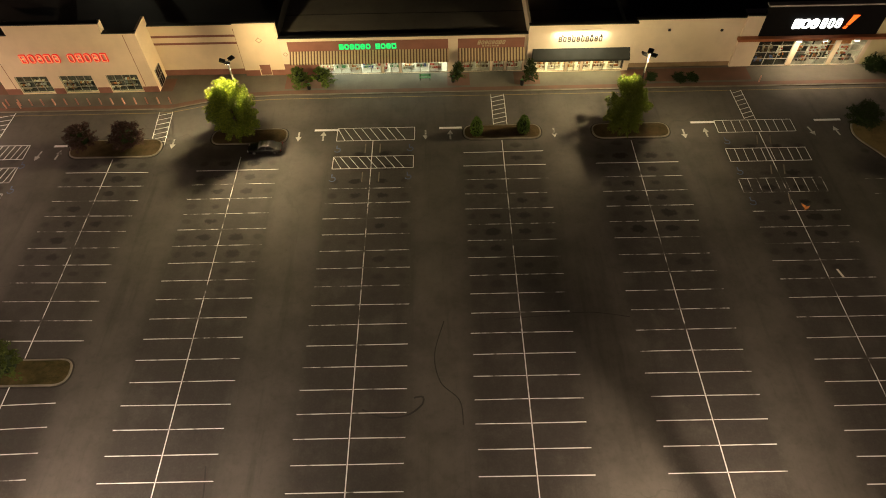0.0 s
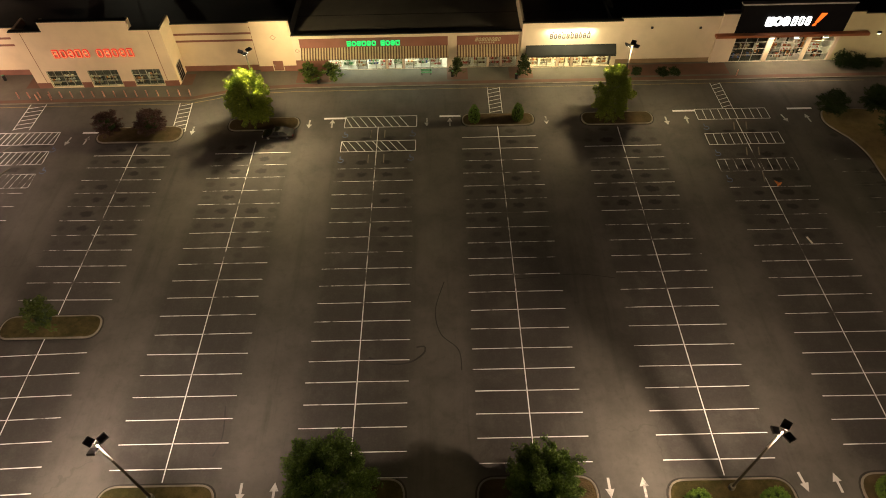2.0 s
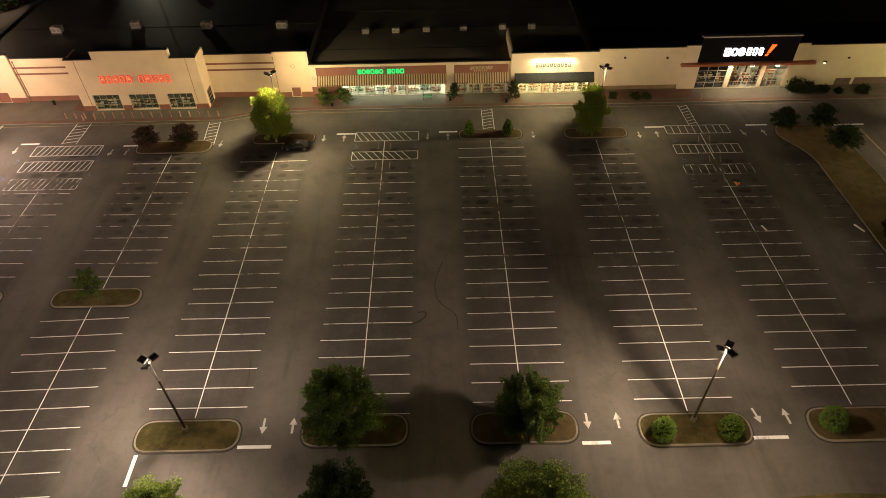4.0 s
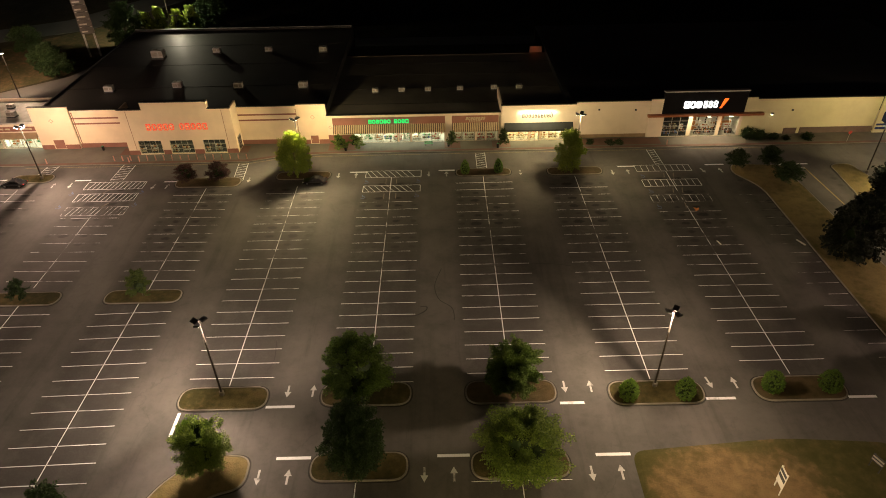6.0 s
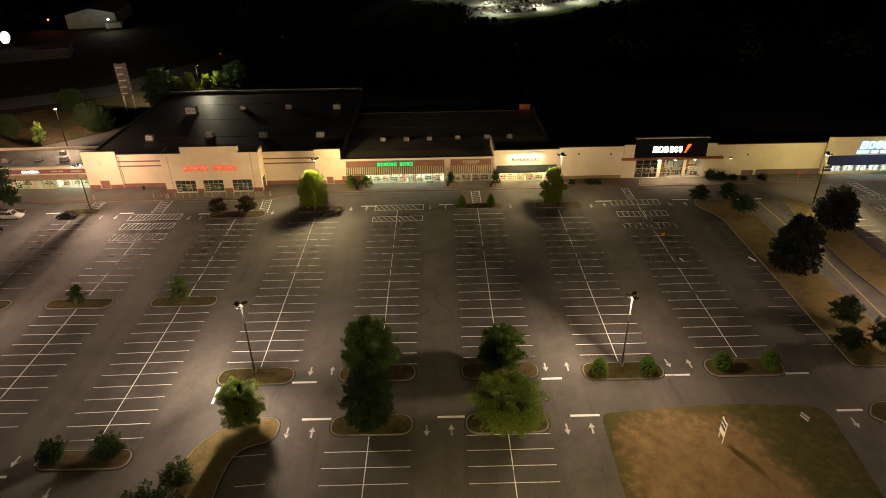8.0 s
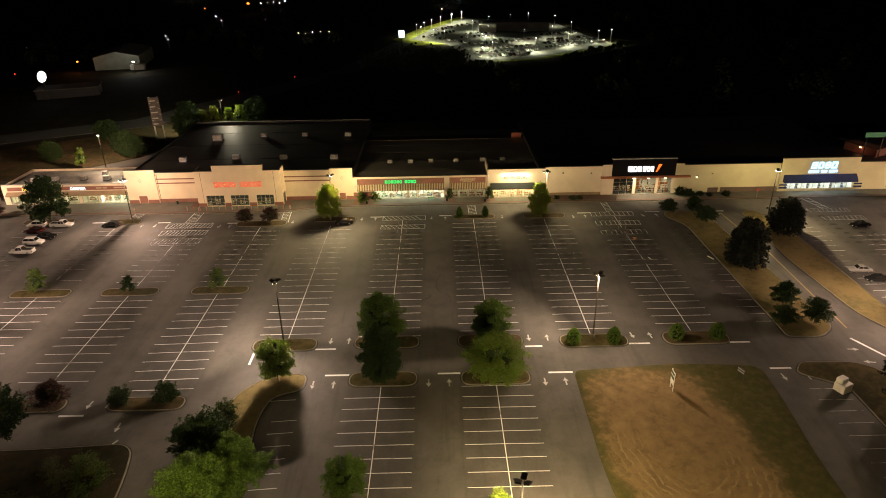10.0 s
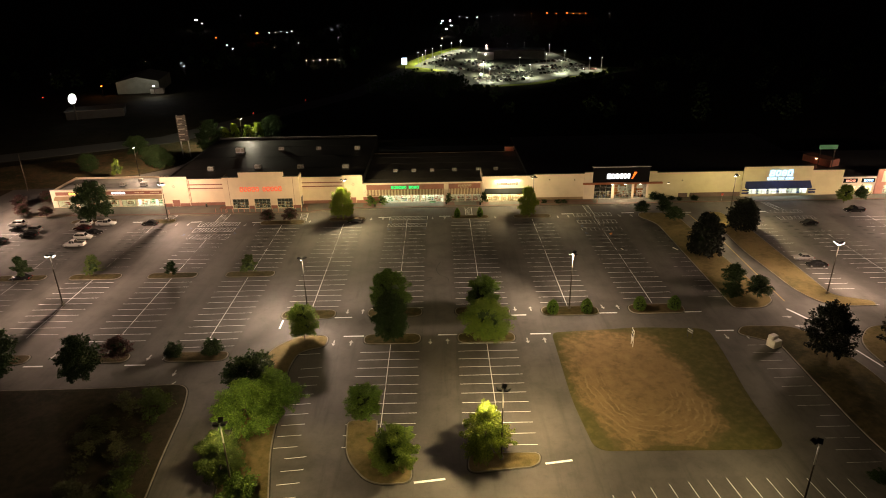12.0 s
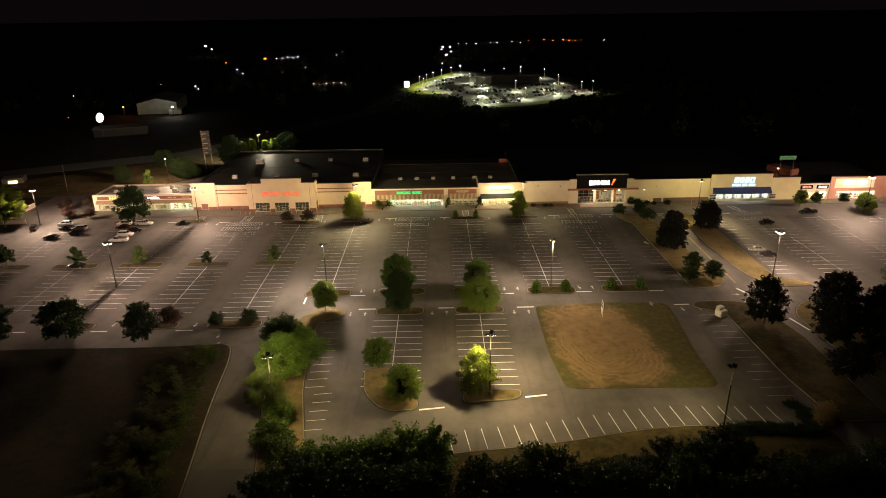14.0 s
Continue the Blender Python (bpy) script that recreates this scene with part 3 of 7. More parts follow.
hw.prism([(-420, 60), (-420, 74), (-250, 124), (-130, 186), (-60, 300), (-30, 420), (-16, 420), (-48, 290), (-118, 174), (-245, 112)], -0.3, -0.02)
tagged(hw.make("highway", ROAD), "grey asphalt highway passing behind the shops", "road", kind="structure")


def strip(sh, x0, y0, x1, y1, w, z=0.006):
    d = Vector((x1 - x0, y1 - y0)).normalized()
    n = Vector((-d.y, d.x)) * w / 2
    sh.add([(x0 - n.x, y0 - n.y, z), (x1 - n.x, y1 - n.y, z), (x1 + n.x, y1 + n.y, z), (x0 + n.x, y0 + n.y, z)], [(0, 1, 2, 3)])
    return sh


LINE = 0.105
PITCH = 2.68


def stall_row(x, y0, y1, first, paint=PAINT, halves=(1, -1), length=5.7, lean=0.0, spine_end=None):
    """One double row of stalls: a spine and cross lines every 2.68 m; first: where one of the lines lies."""
    row = thing("stall_markings", x, 0, 0, 0, "white painted lines of a double row of stalls", "road marking", "stall markings", "structure")
    if len(halves) == 2:
        strip(Shape(), 0, y0, 0, spine_end or y1, LINE * 1.15, 0.007).make("spine_line", paint, row)
    y = first + PITCH * math.ceil((y0 - first) / PITCH)
    rnd = random.Random(round(x * 7 + y0))
    while y <= y1:
        for s in halves:
            ln = length + rnd.uniform(-0.12, 0.1)
            gone = rnd.random() < 0.18 and paint is PAINT_OLD
            strip(Shape(), s * 0.1, y, s * (ln * (0.6 if gone else 1.0)), y + lean * s + rnd.uniform(-0.03, 0.03), LINE, 0.005).make("stall_line", paint, row)
        y += PITCH
    return row


stall_row(-28.6, 13.8, 66.0, 36.56)
stall_row(-10.0, 13.6, 60.6, 43.31, PAINT, (1, -1), 5.7, 0.0, 68.9)
stall_row(8.6, 13.6, 68.4, 41.87, PAINT)
stall_row(27.1, 13.4, 64.2, 41.86, PAINT, (1, -1), 5.7, 0.0, 67.8)
stall_row(45.8, 13.8, 55.2, 40.46, PAINT, (1, -1), 5.75, 0.0, 69.0)
stall_row(-46.8, 34.4, 66.0, 36.6, PAINT, (1, -1), 5.85, -0.1)
stall_row(-47.1, -1.6, 31.0, 20.8, PAINT, (1, -1), 5.8, 0.18)
stall_row(-65.6, 35.4, 56.2, 45.1, PAINT, (1, -1), 5.5, -0.12)
stall_row(-65.7, 1.2, 31.0, 20.85, PAINT, (1, -1), 5.85)
stall_row(-84.9, 38.0, 67.0, 38.4, PAINT_OLD)
stall_row(-84.8, 4.0, 31.5, 16.03, PAINT, (1, -1), 5.95)
stall_row(-103.3, 38.0, 67.0, 38.4, PAINT_OLD)
stall_row(-102.6, 4.0, 31.5, 5.0, PAINT_OLD)
stall_row(-122.4, 38.0, 64.0, 38.4)
stall_row(-121.5, 4.0, 31.5, 5.0, PAINT_OLD)
stall_row(62.2, 16.0, 60.0, 16.4, PAINT_OLD, (-1,), 5.2)
stall_row(-10.4, -31.0, -1.2, -30.6)
stall_row(8.5, -31.6, -1.2, -30.8)
stall_row(-26.6, -30.6, -8.0, -30.5, PAINT, (1,), 3.9, 0.3)
stall_row(-24.4, -44.6, -32.0, -43.6, PAINT, (1,), 3.4, 0.35)
stall_row(-28.6, -6.0, -3.2, -4.2, PAINT, (1,), 5.0, 0.3)
stall_row(63.9, -37.0, -2.0, -36.0, PAINT_OLD, (-1,), 5.5)
stall_row(88.0, 17.5, 64.0, 19.0, PAINT, (1,), 5.4)
stall_row(106.0, 17.5, 55.0, 19.0, PAINT)
stall_row(125.5, 17.5, 66.0, 19.0)
stall_row(144.0, 17.5, 66.0, 19.0, PAINT)

# stalls along the curved southern kerb
edge_row = thing("stall_markings", 0, 0, 0, 0, "white painted slanted stall lines along the southern kerb", "road marking", "stall markings", "structure")


def south_kerb(x):
    xs, ys = (-20, 1, 19.4, 31, 40, 55, 62), (-51.5, -50.3, -47.9, -45.3, -44.2, -44.7, -45.4)
    return float(np.interp(x, xs, ys))


for k in range(21):
    x = 0.8 + 2.82 * k
    strip(Shape(), x - 0.5, south_kerb(x) + 5.6, x + 0.25, south_kerb(x) + 0.25, LINE).make("stall_line", PAINT, edge_row)


def hatched(x0, y0, x1, y1, slant, n, paint=PAINT, tilt=0.0):
    """A hatched box beside the disabled stalls or a crossing."""
    h = thing("hatched_zone", 0, 0, 0, 0, "white hatched no-parking box painted on the asphalt", "road marking", "hatched zones", "structure")
    for a, b in (((x0, y0), (x1, y0)), ((x0 + tilt, y1), (x1 + tilt, y1)), ((x0, y0), (x0 + tilt, y1)), ((x1, y0), (x1 + tilt, y1))):
        strip(Shape(), *a, *b, LINE).make("border_line", paint, h)
    for k in range(1, n):
        x = x0 + (x1 - x0) * k / n
        xa, xb = x, min(max(x + tilt + slant, min(x0, x1)), max(x0, x1) + tilt)
        strip(Shape(), xa, y0, xb, y1, LINE, 0.005).make("hatch_line", paint, h)
    return h


hatched(-15.3, 68.9, -4.0, 71.6, -1.6, 9)
hatched(-15.4, 63.2, -4.1, 65.6, -1.6, 9)
for y in (69.1, 63.1, 57.2):
    hatched(40.0, y, 51.2, y + 2.6, 0.0, 9)
for y in (66.4, 61.8, 56.8):
    hatched(-71.6, y, -59.8, y + 2.9, 0.6, 13)
hatched(98.0, 69.0, 108.5, 71.4, 0.6, 9, PAINT_OLD)
hatched(99.0, 63.5, 109.5, 65.9, 0.6, 9, PAINT_OLD)


def crossing(x0, x1, y0, y1, n, shift=0.0):
    c = thing("crosswalk", 0, 0, 0, 0, "white hatched pedestrian crossing painted on the asphalt", "road marking", "crosswalks", "structure")
    for x in (x0, x1):
        strip(Shape(), x, y0, x + shift, y1, LINE).make("border_line", PAINT, c)
    for k in range(n):
        ya = y0 + (y1 - y0) * (k + 0.2) / n
        s = shift * (k + 0.2) / n
        strip(Shape(), x0 + s, ya, x1 + s, ya + (y1 - y0) / n * 0.6, LINE, 0.005).make("hatch_line", PAINT, c)


crossing(7.6, 9.6, 71.8, 78.8, 7)
crossing(44.6, 46.2, 71.9, 78.7, 7, -0.1)
crossing(-42.2, -40.2, 68.8, 76.2, 7, -0.6)
crossing(-67.6, -65.0, 70.0, 78.5, 8, 0.2)
crossing(-84.0, -81.6, 71.5, 78.5, 7, 0.6)
crossing(102.0, 104.0, 71.6, 79.0, 7, -1.5)


def bar(x0, x1, y, w=0.42, y1=None, paint=PAINT):
    tagged(strip(Shape(), x0, y, x1, y if y1 is None else y1, w).make("stop_bar", paint), "white painted stop bar across a lane", "road marking", "stop bars", "structure")


for a in ((-18.7, -15.1, 71.3), (-0.4, 2.9, 71.3), (36.5, 40.1, 71.4), (54.6, 58.5, 71.4), (-56.2, -53.0, 69.0), (-23.0, -19.3, 10.05), (14.6, 17.7, 9.7), (33.3, 37.1, 9.9),
          (51.4, 55.0, 9.7), (-20.1, -16.0, 2.3), (-1.1, 2.7, 2.2), (17.5, 21.6, 1.9), (54.8, 58.4, 1.8), (-60.1, -56.2, -6.7), (-79.2, -75.5, -6.5), (-97.6, -94.0, -6.2),
          (-74.9, -71.6, 70.2), (-92.6, -89.2, 71.0), (93.4, 98.0, 70.4), (69.6, 75.6, 70.9)):
    bar(*a)
bar(-4.7, -0.2, -38.3, 0.42, -37.7)
bar(14.6, 18.7, -35.0, 0.42, -34.4)
bar(-33.8, -33.8, 9.4, 0.42, 5.8)
bar(76.6, 73.4, 3.6, 0.5, 10.2)
bar(78.2, 79.6, -6.2, 0.4, -12.0)
bar(86.8, 94.0, 13.0, 0.35, 11.2, PAINT_OLD)

arrow_me = Shape()
arrow_me.add([(-0.13, -1.0, 0.006), (0.13, -1.0, 0.006), (0.13, 0.1, 0.006), (-0.13, 0.1, 0.006), (-0.45, 0.1, 0.006), (0.45, 0.1, 0.006), (0, 1.0, 0.006)], [(0, 1, 2, 3), (4, 5, 6)])
arrow = tagged(arrow_me.make("lane_arrow", PAINT_OLD), "white painted lane arrow on asphalt", "road marking", "lane arrows", "structure")
ARROWS = [(-20.9, 70.0, 180), (-17.3, 70.0, 0), (-2.4, 69.9, 180), (1.2, 69.8, 0), (16.3, 69.8, 180), (35.0, 69.0, 180), (38.2, 69.2, 0), (53.4, 69.0, 195), (57.0, 69.0, 8),
          (-57.8, 67.0, 170), (-55.0, 67.2, -8), (-39.0, 69.0, 180), (-20.6, 12.6, 180), (-17.3, 12.6, 0), (15.6, 12.4, 180), (19.0, 12.4, 0), (34.6, 12.6, 190), (37.9, 12.5, 5),
          (-21.7, -0.2, 180), (-18.3, -0.2, 0), (-2.6, -0.3, 180), (0.8, -0.3, 0), (16.6, -0.6, 180), (20.0, -0.5, 0), (56.0, -0.6, 185), (60.0, -0.4, 5),
          (-75.0, 68.2, 180), (-78.5, 68.4, 0), (-56.5, -4.2, 175), (-53.6, -4.0, 0), (-49.6, -9.6, 180), (-48.8, -13.2, 150), (72.4, 3.0, 80), (71.8, 6.8, -95), (-75.4, -3.4, 175), (-72.6, -3.2, 0)]
arrow.matrix_basis = pose(-20.9, 70.0, 0, 0, 0, 180)
for x, y, a in ARROWS[1:]:
    copy_thing(arrow, pose(x, y, 0, 0, 0, a))

# disabled-stall emblems: a plain wheel-and-seat figure in blue
emb = Shape()
for k in range(14):
    a, b2 = math.radians(200 + k * 17), math.radians(200 + (k + 1) * 17)
    strip(emb, 0.42 * math.cos(a), 0.42 * math.sin(a) - 0.2, 0.42 * math.cos(b2), 0.42 * math.sin(b2) - 0.2, 0.14)
strip(emb, -0.1, 0.1, -0.1, 0.75, 0.16)
strip(emb, -0.1, 0.1, 0.4, 0.1, 0.16)
emblem = tagged(emb.make("accessible_stall_emblem", PAINT_BLUE), "faded blue wheelchair emblem painted in a stall", "road marking", "stall emblems", "structure")
emblem.matrix_basis = pose(-15.0, 67.2, 0)
for x, y in ((-15.2, 61.4), (-4.8, 61.6), (-4.6, 67.2), (40.6, 67.3), (40.6, 61.2), (40.6, 55.6), (-59.4, 65.2), (-59.0, 60.4), (-73.2, 65.0), (-73.4, 60.0)):
    copy_thing(emblem, pose(x, y, 0))

# wheel stops in the disabled stalls
ws = Shape()
ws.add([(-0.9, -0.08, 0), (0.9, -0.08, 0), (0.9, 0.08, 0), (-0.9, 0.08, 0), (-0.85, -0.05, 0.13), (0.85, -0.05, 0.13), (0.85, 0.05, 0.13), (-0.85, 0.05, 0.13)],
       [(3, 2, 1, 0), (4, 5, 6, 7), (0, 1, 5, 4), (1, 2, 6, 5), (2, 3, 7, 6), (3, 0, 4, 7)])
stop = tagged(ws.make("wheel_stop", CONCRETE), "pale concrete wheel stop bolted to the asphalt", "wheel stop", "wheel stops")
stop.matrix_basis = pose(-11.0, 67.2, 0, 0, 0, 90)
for x, y, a in ((-8.9, 67.2, 90), (-11.1, 61.5, 90), (-8.8, 61.5, 90), (45.0, 67.4, 76), (46.9, 67.4, 76), (45.0, 61.4, 76), (46.8, 61.4, 76), (45.6, 55.8, 80), (-66.6, 65.3, 60), (-64.6, 60.3, 60)):
    copy_thing(stop, pose(x, y, 0, 0, 0, a))

# skid marks
for pts, w in (([(-8.9, 27.6), (-6.5, 26.7), (-4.2, 26.9), (-2.7, 28.0), (-2.6, 28.9), (-3.6, 28.8)], 0.2), ([(-0.2, 38.2), (-1.3, 34.0), (-0.7, 30.6), (1.3, 28.4), (1.6, 25.5)], 0.12),
               ([(5.5, 38.3), (11.0, 38.6), (16.5, 39.0), (21.5, 38.2)], 0.1), ([(-24.0, 22.0), (-23.6, 18.5), (-24.2, 16.2)], 0.15)):
    dense = []
    for i in range(len(pts) - 1):
        p0, p1, p2, p3 = (Vector(pts[max(0, min(len(pts) - 1, j))]) for j in (i - 1, i, i + 1, i + 2))
        for k in range(8):
            t = k / 8
            dense.append(0.5 * (2 * p1 + (p2 - p0) * t + (2 * p0 - 5 * p1 + 4 * p2 - p3) * t * t + (3 * p1 - p0 - 3 * p2 + p3) * t ** 3))
    sh = Shape()
    for a, b2 in zip(dense, dense[1:]):
        strip(sh, a.x, a.y, b2.x, b2.y, w, 0.004)
    tagged(sh.make("tyre_skid_mark", TAR), "black curved tyre skid mark on the asphalt", "road marking", kind="structure")

# painted word on the access road
txt = bpy.data.curves.new("stop_word", "FONT")
txt.body, txt.size, txt.align_x = "STOP", 1.5, "CENTER"
txt.materials.append(PAINT_OLD)
word = tagged(new("painted_word", txt), "worn white word painted on the road", "road marking", kind="structure")
word.matrix_basis = pose(72.2, 68.6, 0.006) @ Matrix.Diagonal((1.2, 0.8, 1, 1))

# ---- kerbed islands ----
BED = "kerbed traffic island with dry grass"


def oval(x0, x1, y, half, top=LAWN, label=BED):
    return island("traffic_island", [(x0, y - half), (x1, y - half), (x1, y + half), (x0, y + half)], half * 0.98, top, label)


oval(3.1, 14.4, 70.15, 1.55, MULCH, "kerbed island with mulch and two clipped shrubs")
oval(-33.6, -22.5, 70.2, 1.6, MULCH, "kerbed island with mulch, a tree and a lamp pole")
oval(21.8, 33.0, 69.9, 1.6, MULCH, "kerbed island with mulch, a tree and a lamp pole")
oval(-53.6, -40.4, 68.2, 1.9, MULCH, "kerbed island with mulch and two plum trees")
oval(-34.6, -23.0, 11.55, 1.95)
oval(-16.2, -4.4, 11.8, 1.95, LAWN, "kerbed island with dry grass and a shade tree")
oval(2.6, 14.4, 11.7, 1.95, MULCH, "kerbed island with bare mulch and a shade tree")
oval(21.1, 33.4, 11.1, 2.0, LAWN, "kerbed island with dry grass, two clipped shrubs and a lamp pole")
oval(39.9, 51.8, 11.3, 2.1, MULCH, "kerbed island with mulch and two clipped shrubs")
oval(-15.9, -4.5, 0.9, 1.95)
oval(2.8, 14.3, 0.8, 1.95)
for x0, x1 in ((-53.0, -41.0), (-72.0, -60.0), (-91.2, -78.6), (-109.5, -97.0), (-128.5, -116.5)):
    oval(x0, x1, 32.6, 1.65)
oval(-53.4, -41.4, -4.2, 1.7, MULCH)
oval(-72.6, -60.3, -4.2, 1.7, MULCH)
oval(-91.5, -79.5, -4.2, 1.7, MULCH)
oval(-88.3, -79.8, 71.2, 1.7)
oval(-111.5, -98.0, 72.0, 1.8, MULCH)
oval(112.5, 131.5, 14.0, 1.8, MULCH)
island("traffic_island", [(-23.0, -1.6), (-23.0, 2.6), (-28.5, 3.2), (-34.0, -2.0), (-35.0, -12.0), (-33.6, -34.0), (-28.6, -60.0), (-20.6, -60.0), (-24.9, -40.0), (-27.0, -30.0), (-27.6, -20.0), (-28.8, -9.0), (-27.8, -3.0)],
       [1.6, 1.6, 3, 4, 5, 5, 0.5, 0.5, 4, 4, 4, 3, 2.5], STRIP, "long kerbed planting strip with trees and shrubs")
island("traffic_island", [(-16.0, -24.2), (-11.0, -24.2), (-10.6, -30.6), (-9.2, -34.0), (-5.0, -34.6), (-5.0, -38.4), (-11.0, -38.8), (-15.2, -33.0)], [1.4, 0.5, 1.2, 0.8, 1.6, 1.5, 3, 3], STRIP, "kerbed island with straw-coloured grass and two trees")
island("traffic_island", [(3.0, -36.8), (13.6, -35.6), (14.4, -32.6), (3.4, -32.4)], [1.8, 1.6, 1.5, 1.8], STRIP, "kerbed island with dry grass, a tree and a lamp pole")
island("vacant_pad", [(21.8, 2.2), (40.0, 3.6), (53.4, 2.6), (53.0, -6.0), (51.5, -20.0), (51.4, -33.0), (22.6, -32.6), (21.5, -20.0)], [1.6, 3, 2.5, 4, 4, 2.5, 2.5, 4], PAD, "vacant grassy pad worn to bare clay with tyre rings", "lawn", kerb=False, height=0.1, mound=0.12)
island("median", [(62.4, 11.0), (68.6, 10.6), (72.6, 14.0), (72.3, 22.0), (71.0, 50.0), (70.2, 70.5), (60.0, 71.5), (58.6, 68.0), (62.3, 62.0)], [1.2, 2.0, 2.2, 4, 4, 1.8, 1.6, 2, 3], STRIP, "kerbed median with straw-coloured grass and trees")
island("median", [(79.6, 70.2), (84.0, 70.8), (86.8, 58.0), (86.6, 16.0), (93.6, 13.0), (93.4, 10.8), (83.0, 10.8), (79.6, 18.0), (78.0, 42.0)], [1.6, 1.8, 4, 2, 0.9, 0.9, 3.5, 5, 5], STRIP, "kerbed median with yellowed grass beside the access road")
island("median", [(58.4, 0.4), (60.6, 3.4), (70.6, 3.0), (74.0, -1.0), (77.0, -14.0), (76.0, -44.0), (66.6, -44.0), (64.8, -30.0), (64.8, -3.6)], [1.4, 1.4, 3, 4, 5, 2, 2, 4, 1.5], LAWN, "kerbed grass strip with a shade tree beside the stalls")
island("median", [(80.2, -3.6), (86.0, 2.6), (104.0, 2.9), (140.0, 2.9), (140.0, -60.0), (84.0, -60.0), (80.2, -20.0)], [4, 3, 3, 1, 1, 1, 6], STRIP, "kerbed lawn with dark trees beyond the access road", "lawn")
island("field", [(-150, -14.6), (-60.0, -14.0), (-45.6, -13.0), (-43.9, -20.0), (-42.6, -36.0), (-40.0, -54.0), (-35.6, -90.0), (-150, -90.0)], [0.5, 4, 3.2, 6, 8, 8, 1, 1], WILD, "dark overgrown field behind a concrete kerb", "field")
pts = [(-27.0, -52.0)] + [(x, south_kerb(x)) for x in (-8, 1, 10, 19.4, 27, 34, 41, 50, 56, 62)] + [(64.5, -46.5), (66.0, -110.0), (-27.0, -110.0)]
island("south_verge", pts, [0.5] + [2] * 10 + [2, 1, 1], LAWN, "dark grass verge along the southern kerb", "lawn")
drive = Shape()
drive.prism([(-42.0, -53.02), (-29.5, -53.02), (-24.0, -112), (-33.0, -112)], -0.3, -0.004)
tagged(drive.make("entrance_drive", ROAD), "grey asphalt entrance drive", "road", kind="structure")
bank = Shape()
bank.add([(-150, 106.5, -0.1), (-130, 108.6, -0.1), (-106, 131, -0.1), (-94, 160, -0.1), (-112, 172, 1.4), (-135, 150, 1.6), (-190, 120, 1.2), (-190, 100, 0.2)], [(0, 1, 2, 3, 4, 5, 6, 7)])
tagged(bank.make("clay_bank", CLAY_BANK), "reddish clay bank with sparse grass behind the shops", "ground", kind="structure")
for a in ((75.6, 47.7, 74.7, 13.6), (74.2, 69.6, 75.2, 48.5)):
    tagged(strip(Shape(), *a, 0.28).make("centre_line", PAINT_YELLOW), "yellow centre line of the access road", "road marking", kind="structure")
for a in ((-41.2, 76.35, -33.2, 78.6), (-33.2, 78.6, -24.6, 79.05), (-24.6, 79.05, 70.0, 78.95), (-88, 76.3, -41.2, 76.35)):
    tagged(strip(Shape(), a[0], a[1] - 0.35, a[2], a[3] - 0.35, 0.1).make("kerb_line", PAINT_YELLOW), "faded yellow line along the shop kerb", "road marking", kind="structure")

# shop sidewalk
walkp = [(-128, 77.0), (-88, 76.6), (-41.2, 76.6), (-33.2, 78.9), (-24.6, 79.4), (165, 79.3), (165, 88), (-128, 88)]
sw = Shape()
sw.prism(walkp, -0.1, 0.13)
walkway = tagged(sw.make("sidewalk", WALKWAY), "stained concrete sidewalk in front of the shops", "pavement", kind="structure")
edge = Shape()
for a, b2 in zip(walkp[:5], walkp[1:6]):
    strip(edge, a[0], a[1] + 0.12, b2[0], b2[1] + 0.12, 0.24, 0.137)
edge.make("kerb_edge", CONCRETE, walkway)
red = Shape()
for a, b2 in zip(walkp[:5], walkp[1:6]):
    strip(red, a[0], a[1] + 0.75, b2[0], b2[1] + 0.75, 0.8, 0.136)
for x0, x1 in ((-24.5, -18.5), (1.0, 4.5), (11.5, 15.5), (28.5, 48.5), (-70, -66), (-46, -42)):
    red.add([(x0, 81.0, 0.138), (x1, 81.0, 0.138), (x1, 84.2, 0.138), (x0, 84.2, 0.138)], [(0, 1, 2, 3)])
red.make("red_paving_band", BRICK_RED, walkway, "dull red paving band")


# ---- shops ----
def wall(parent, x0, x1, yf, z1, material, openings=(), z0=0.0, depth=0.4, name="wall", label=""):
    """A front wall from x0 to x1 with its face at yf; openings: (x0, x1, z0, z1)."""
    xs = sorted({x0, x1, *[q for o in openings for q in o[:2]]})
    zs = sorted({z0, z1, *[q for o in openings for q in o[2:]]})
    nx, nz = len(xs), len(zs)

    def solid(i, k):
        if not (0 <= i < nx - 1 and 0 <= k < nz - 1):
            return False
        x, z = (xs[i] + xs[i + 1]) / 2, (zs[k] + zs[k + 1]) / 2
        return not any(a < x < b and za < z < zb for a, b, za, zb in openings)

    v = [(x, y, z) for y in (yf, yf + depth) for z in zs for x in xs]
    f = []
    for k in range(nz - 1):
        for i in range(nx - 1):
            if not solid(i, k):
                continue
            a, b, c, d = k * nx + i, k * nx + i + 1, (k + 1) * nx + i + 1, (k + 1) * nx + i
            q = nx * nz
            f += [(a, b, c, d), (q + d, q + c, q + b, q + a)]
            for ok, e, g in ((solid(i, k - 1), a, b), (solid(i, k + 1), c, d), (solid(i - 1, k), d, a), (solid(i + 1, k), b, c)):
                if not ok:
                    f.append((e, q + e, q + g, g))
    return mesh_object(name, v, f, material, parent, label)


def panel(parent, name, x0, x1, z0, z1, yf, material, label="", out=0.05):
    return Shape().box(x0, yf - out, z0, x1, yf + 0.02, z1).make(name, material, parent, label)


def coping(parent, x0, x1, yf, z, depth=0.55, material=None):
    return Shape().box(x0 - 0.06, yf - 0.08, z, x1 + 0.06, yf + depth, z + 0.16).make("coping", material or COPING, parent)


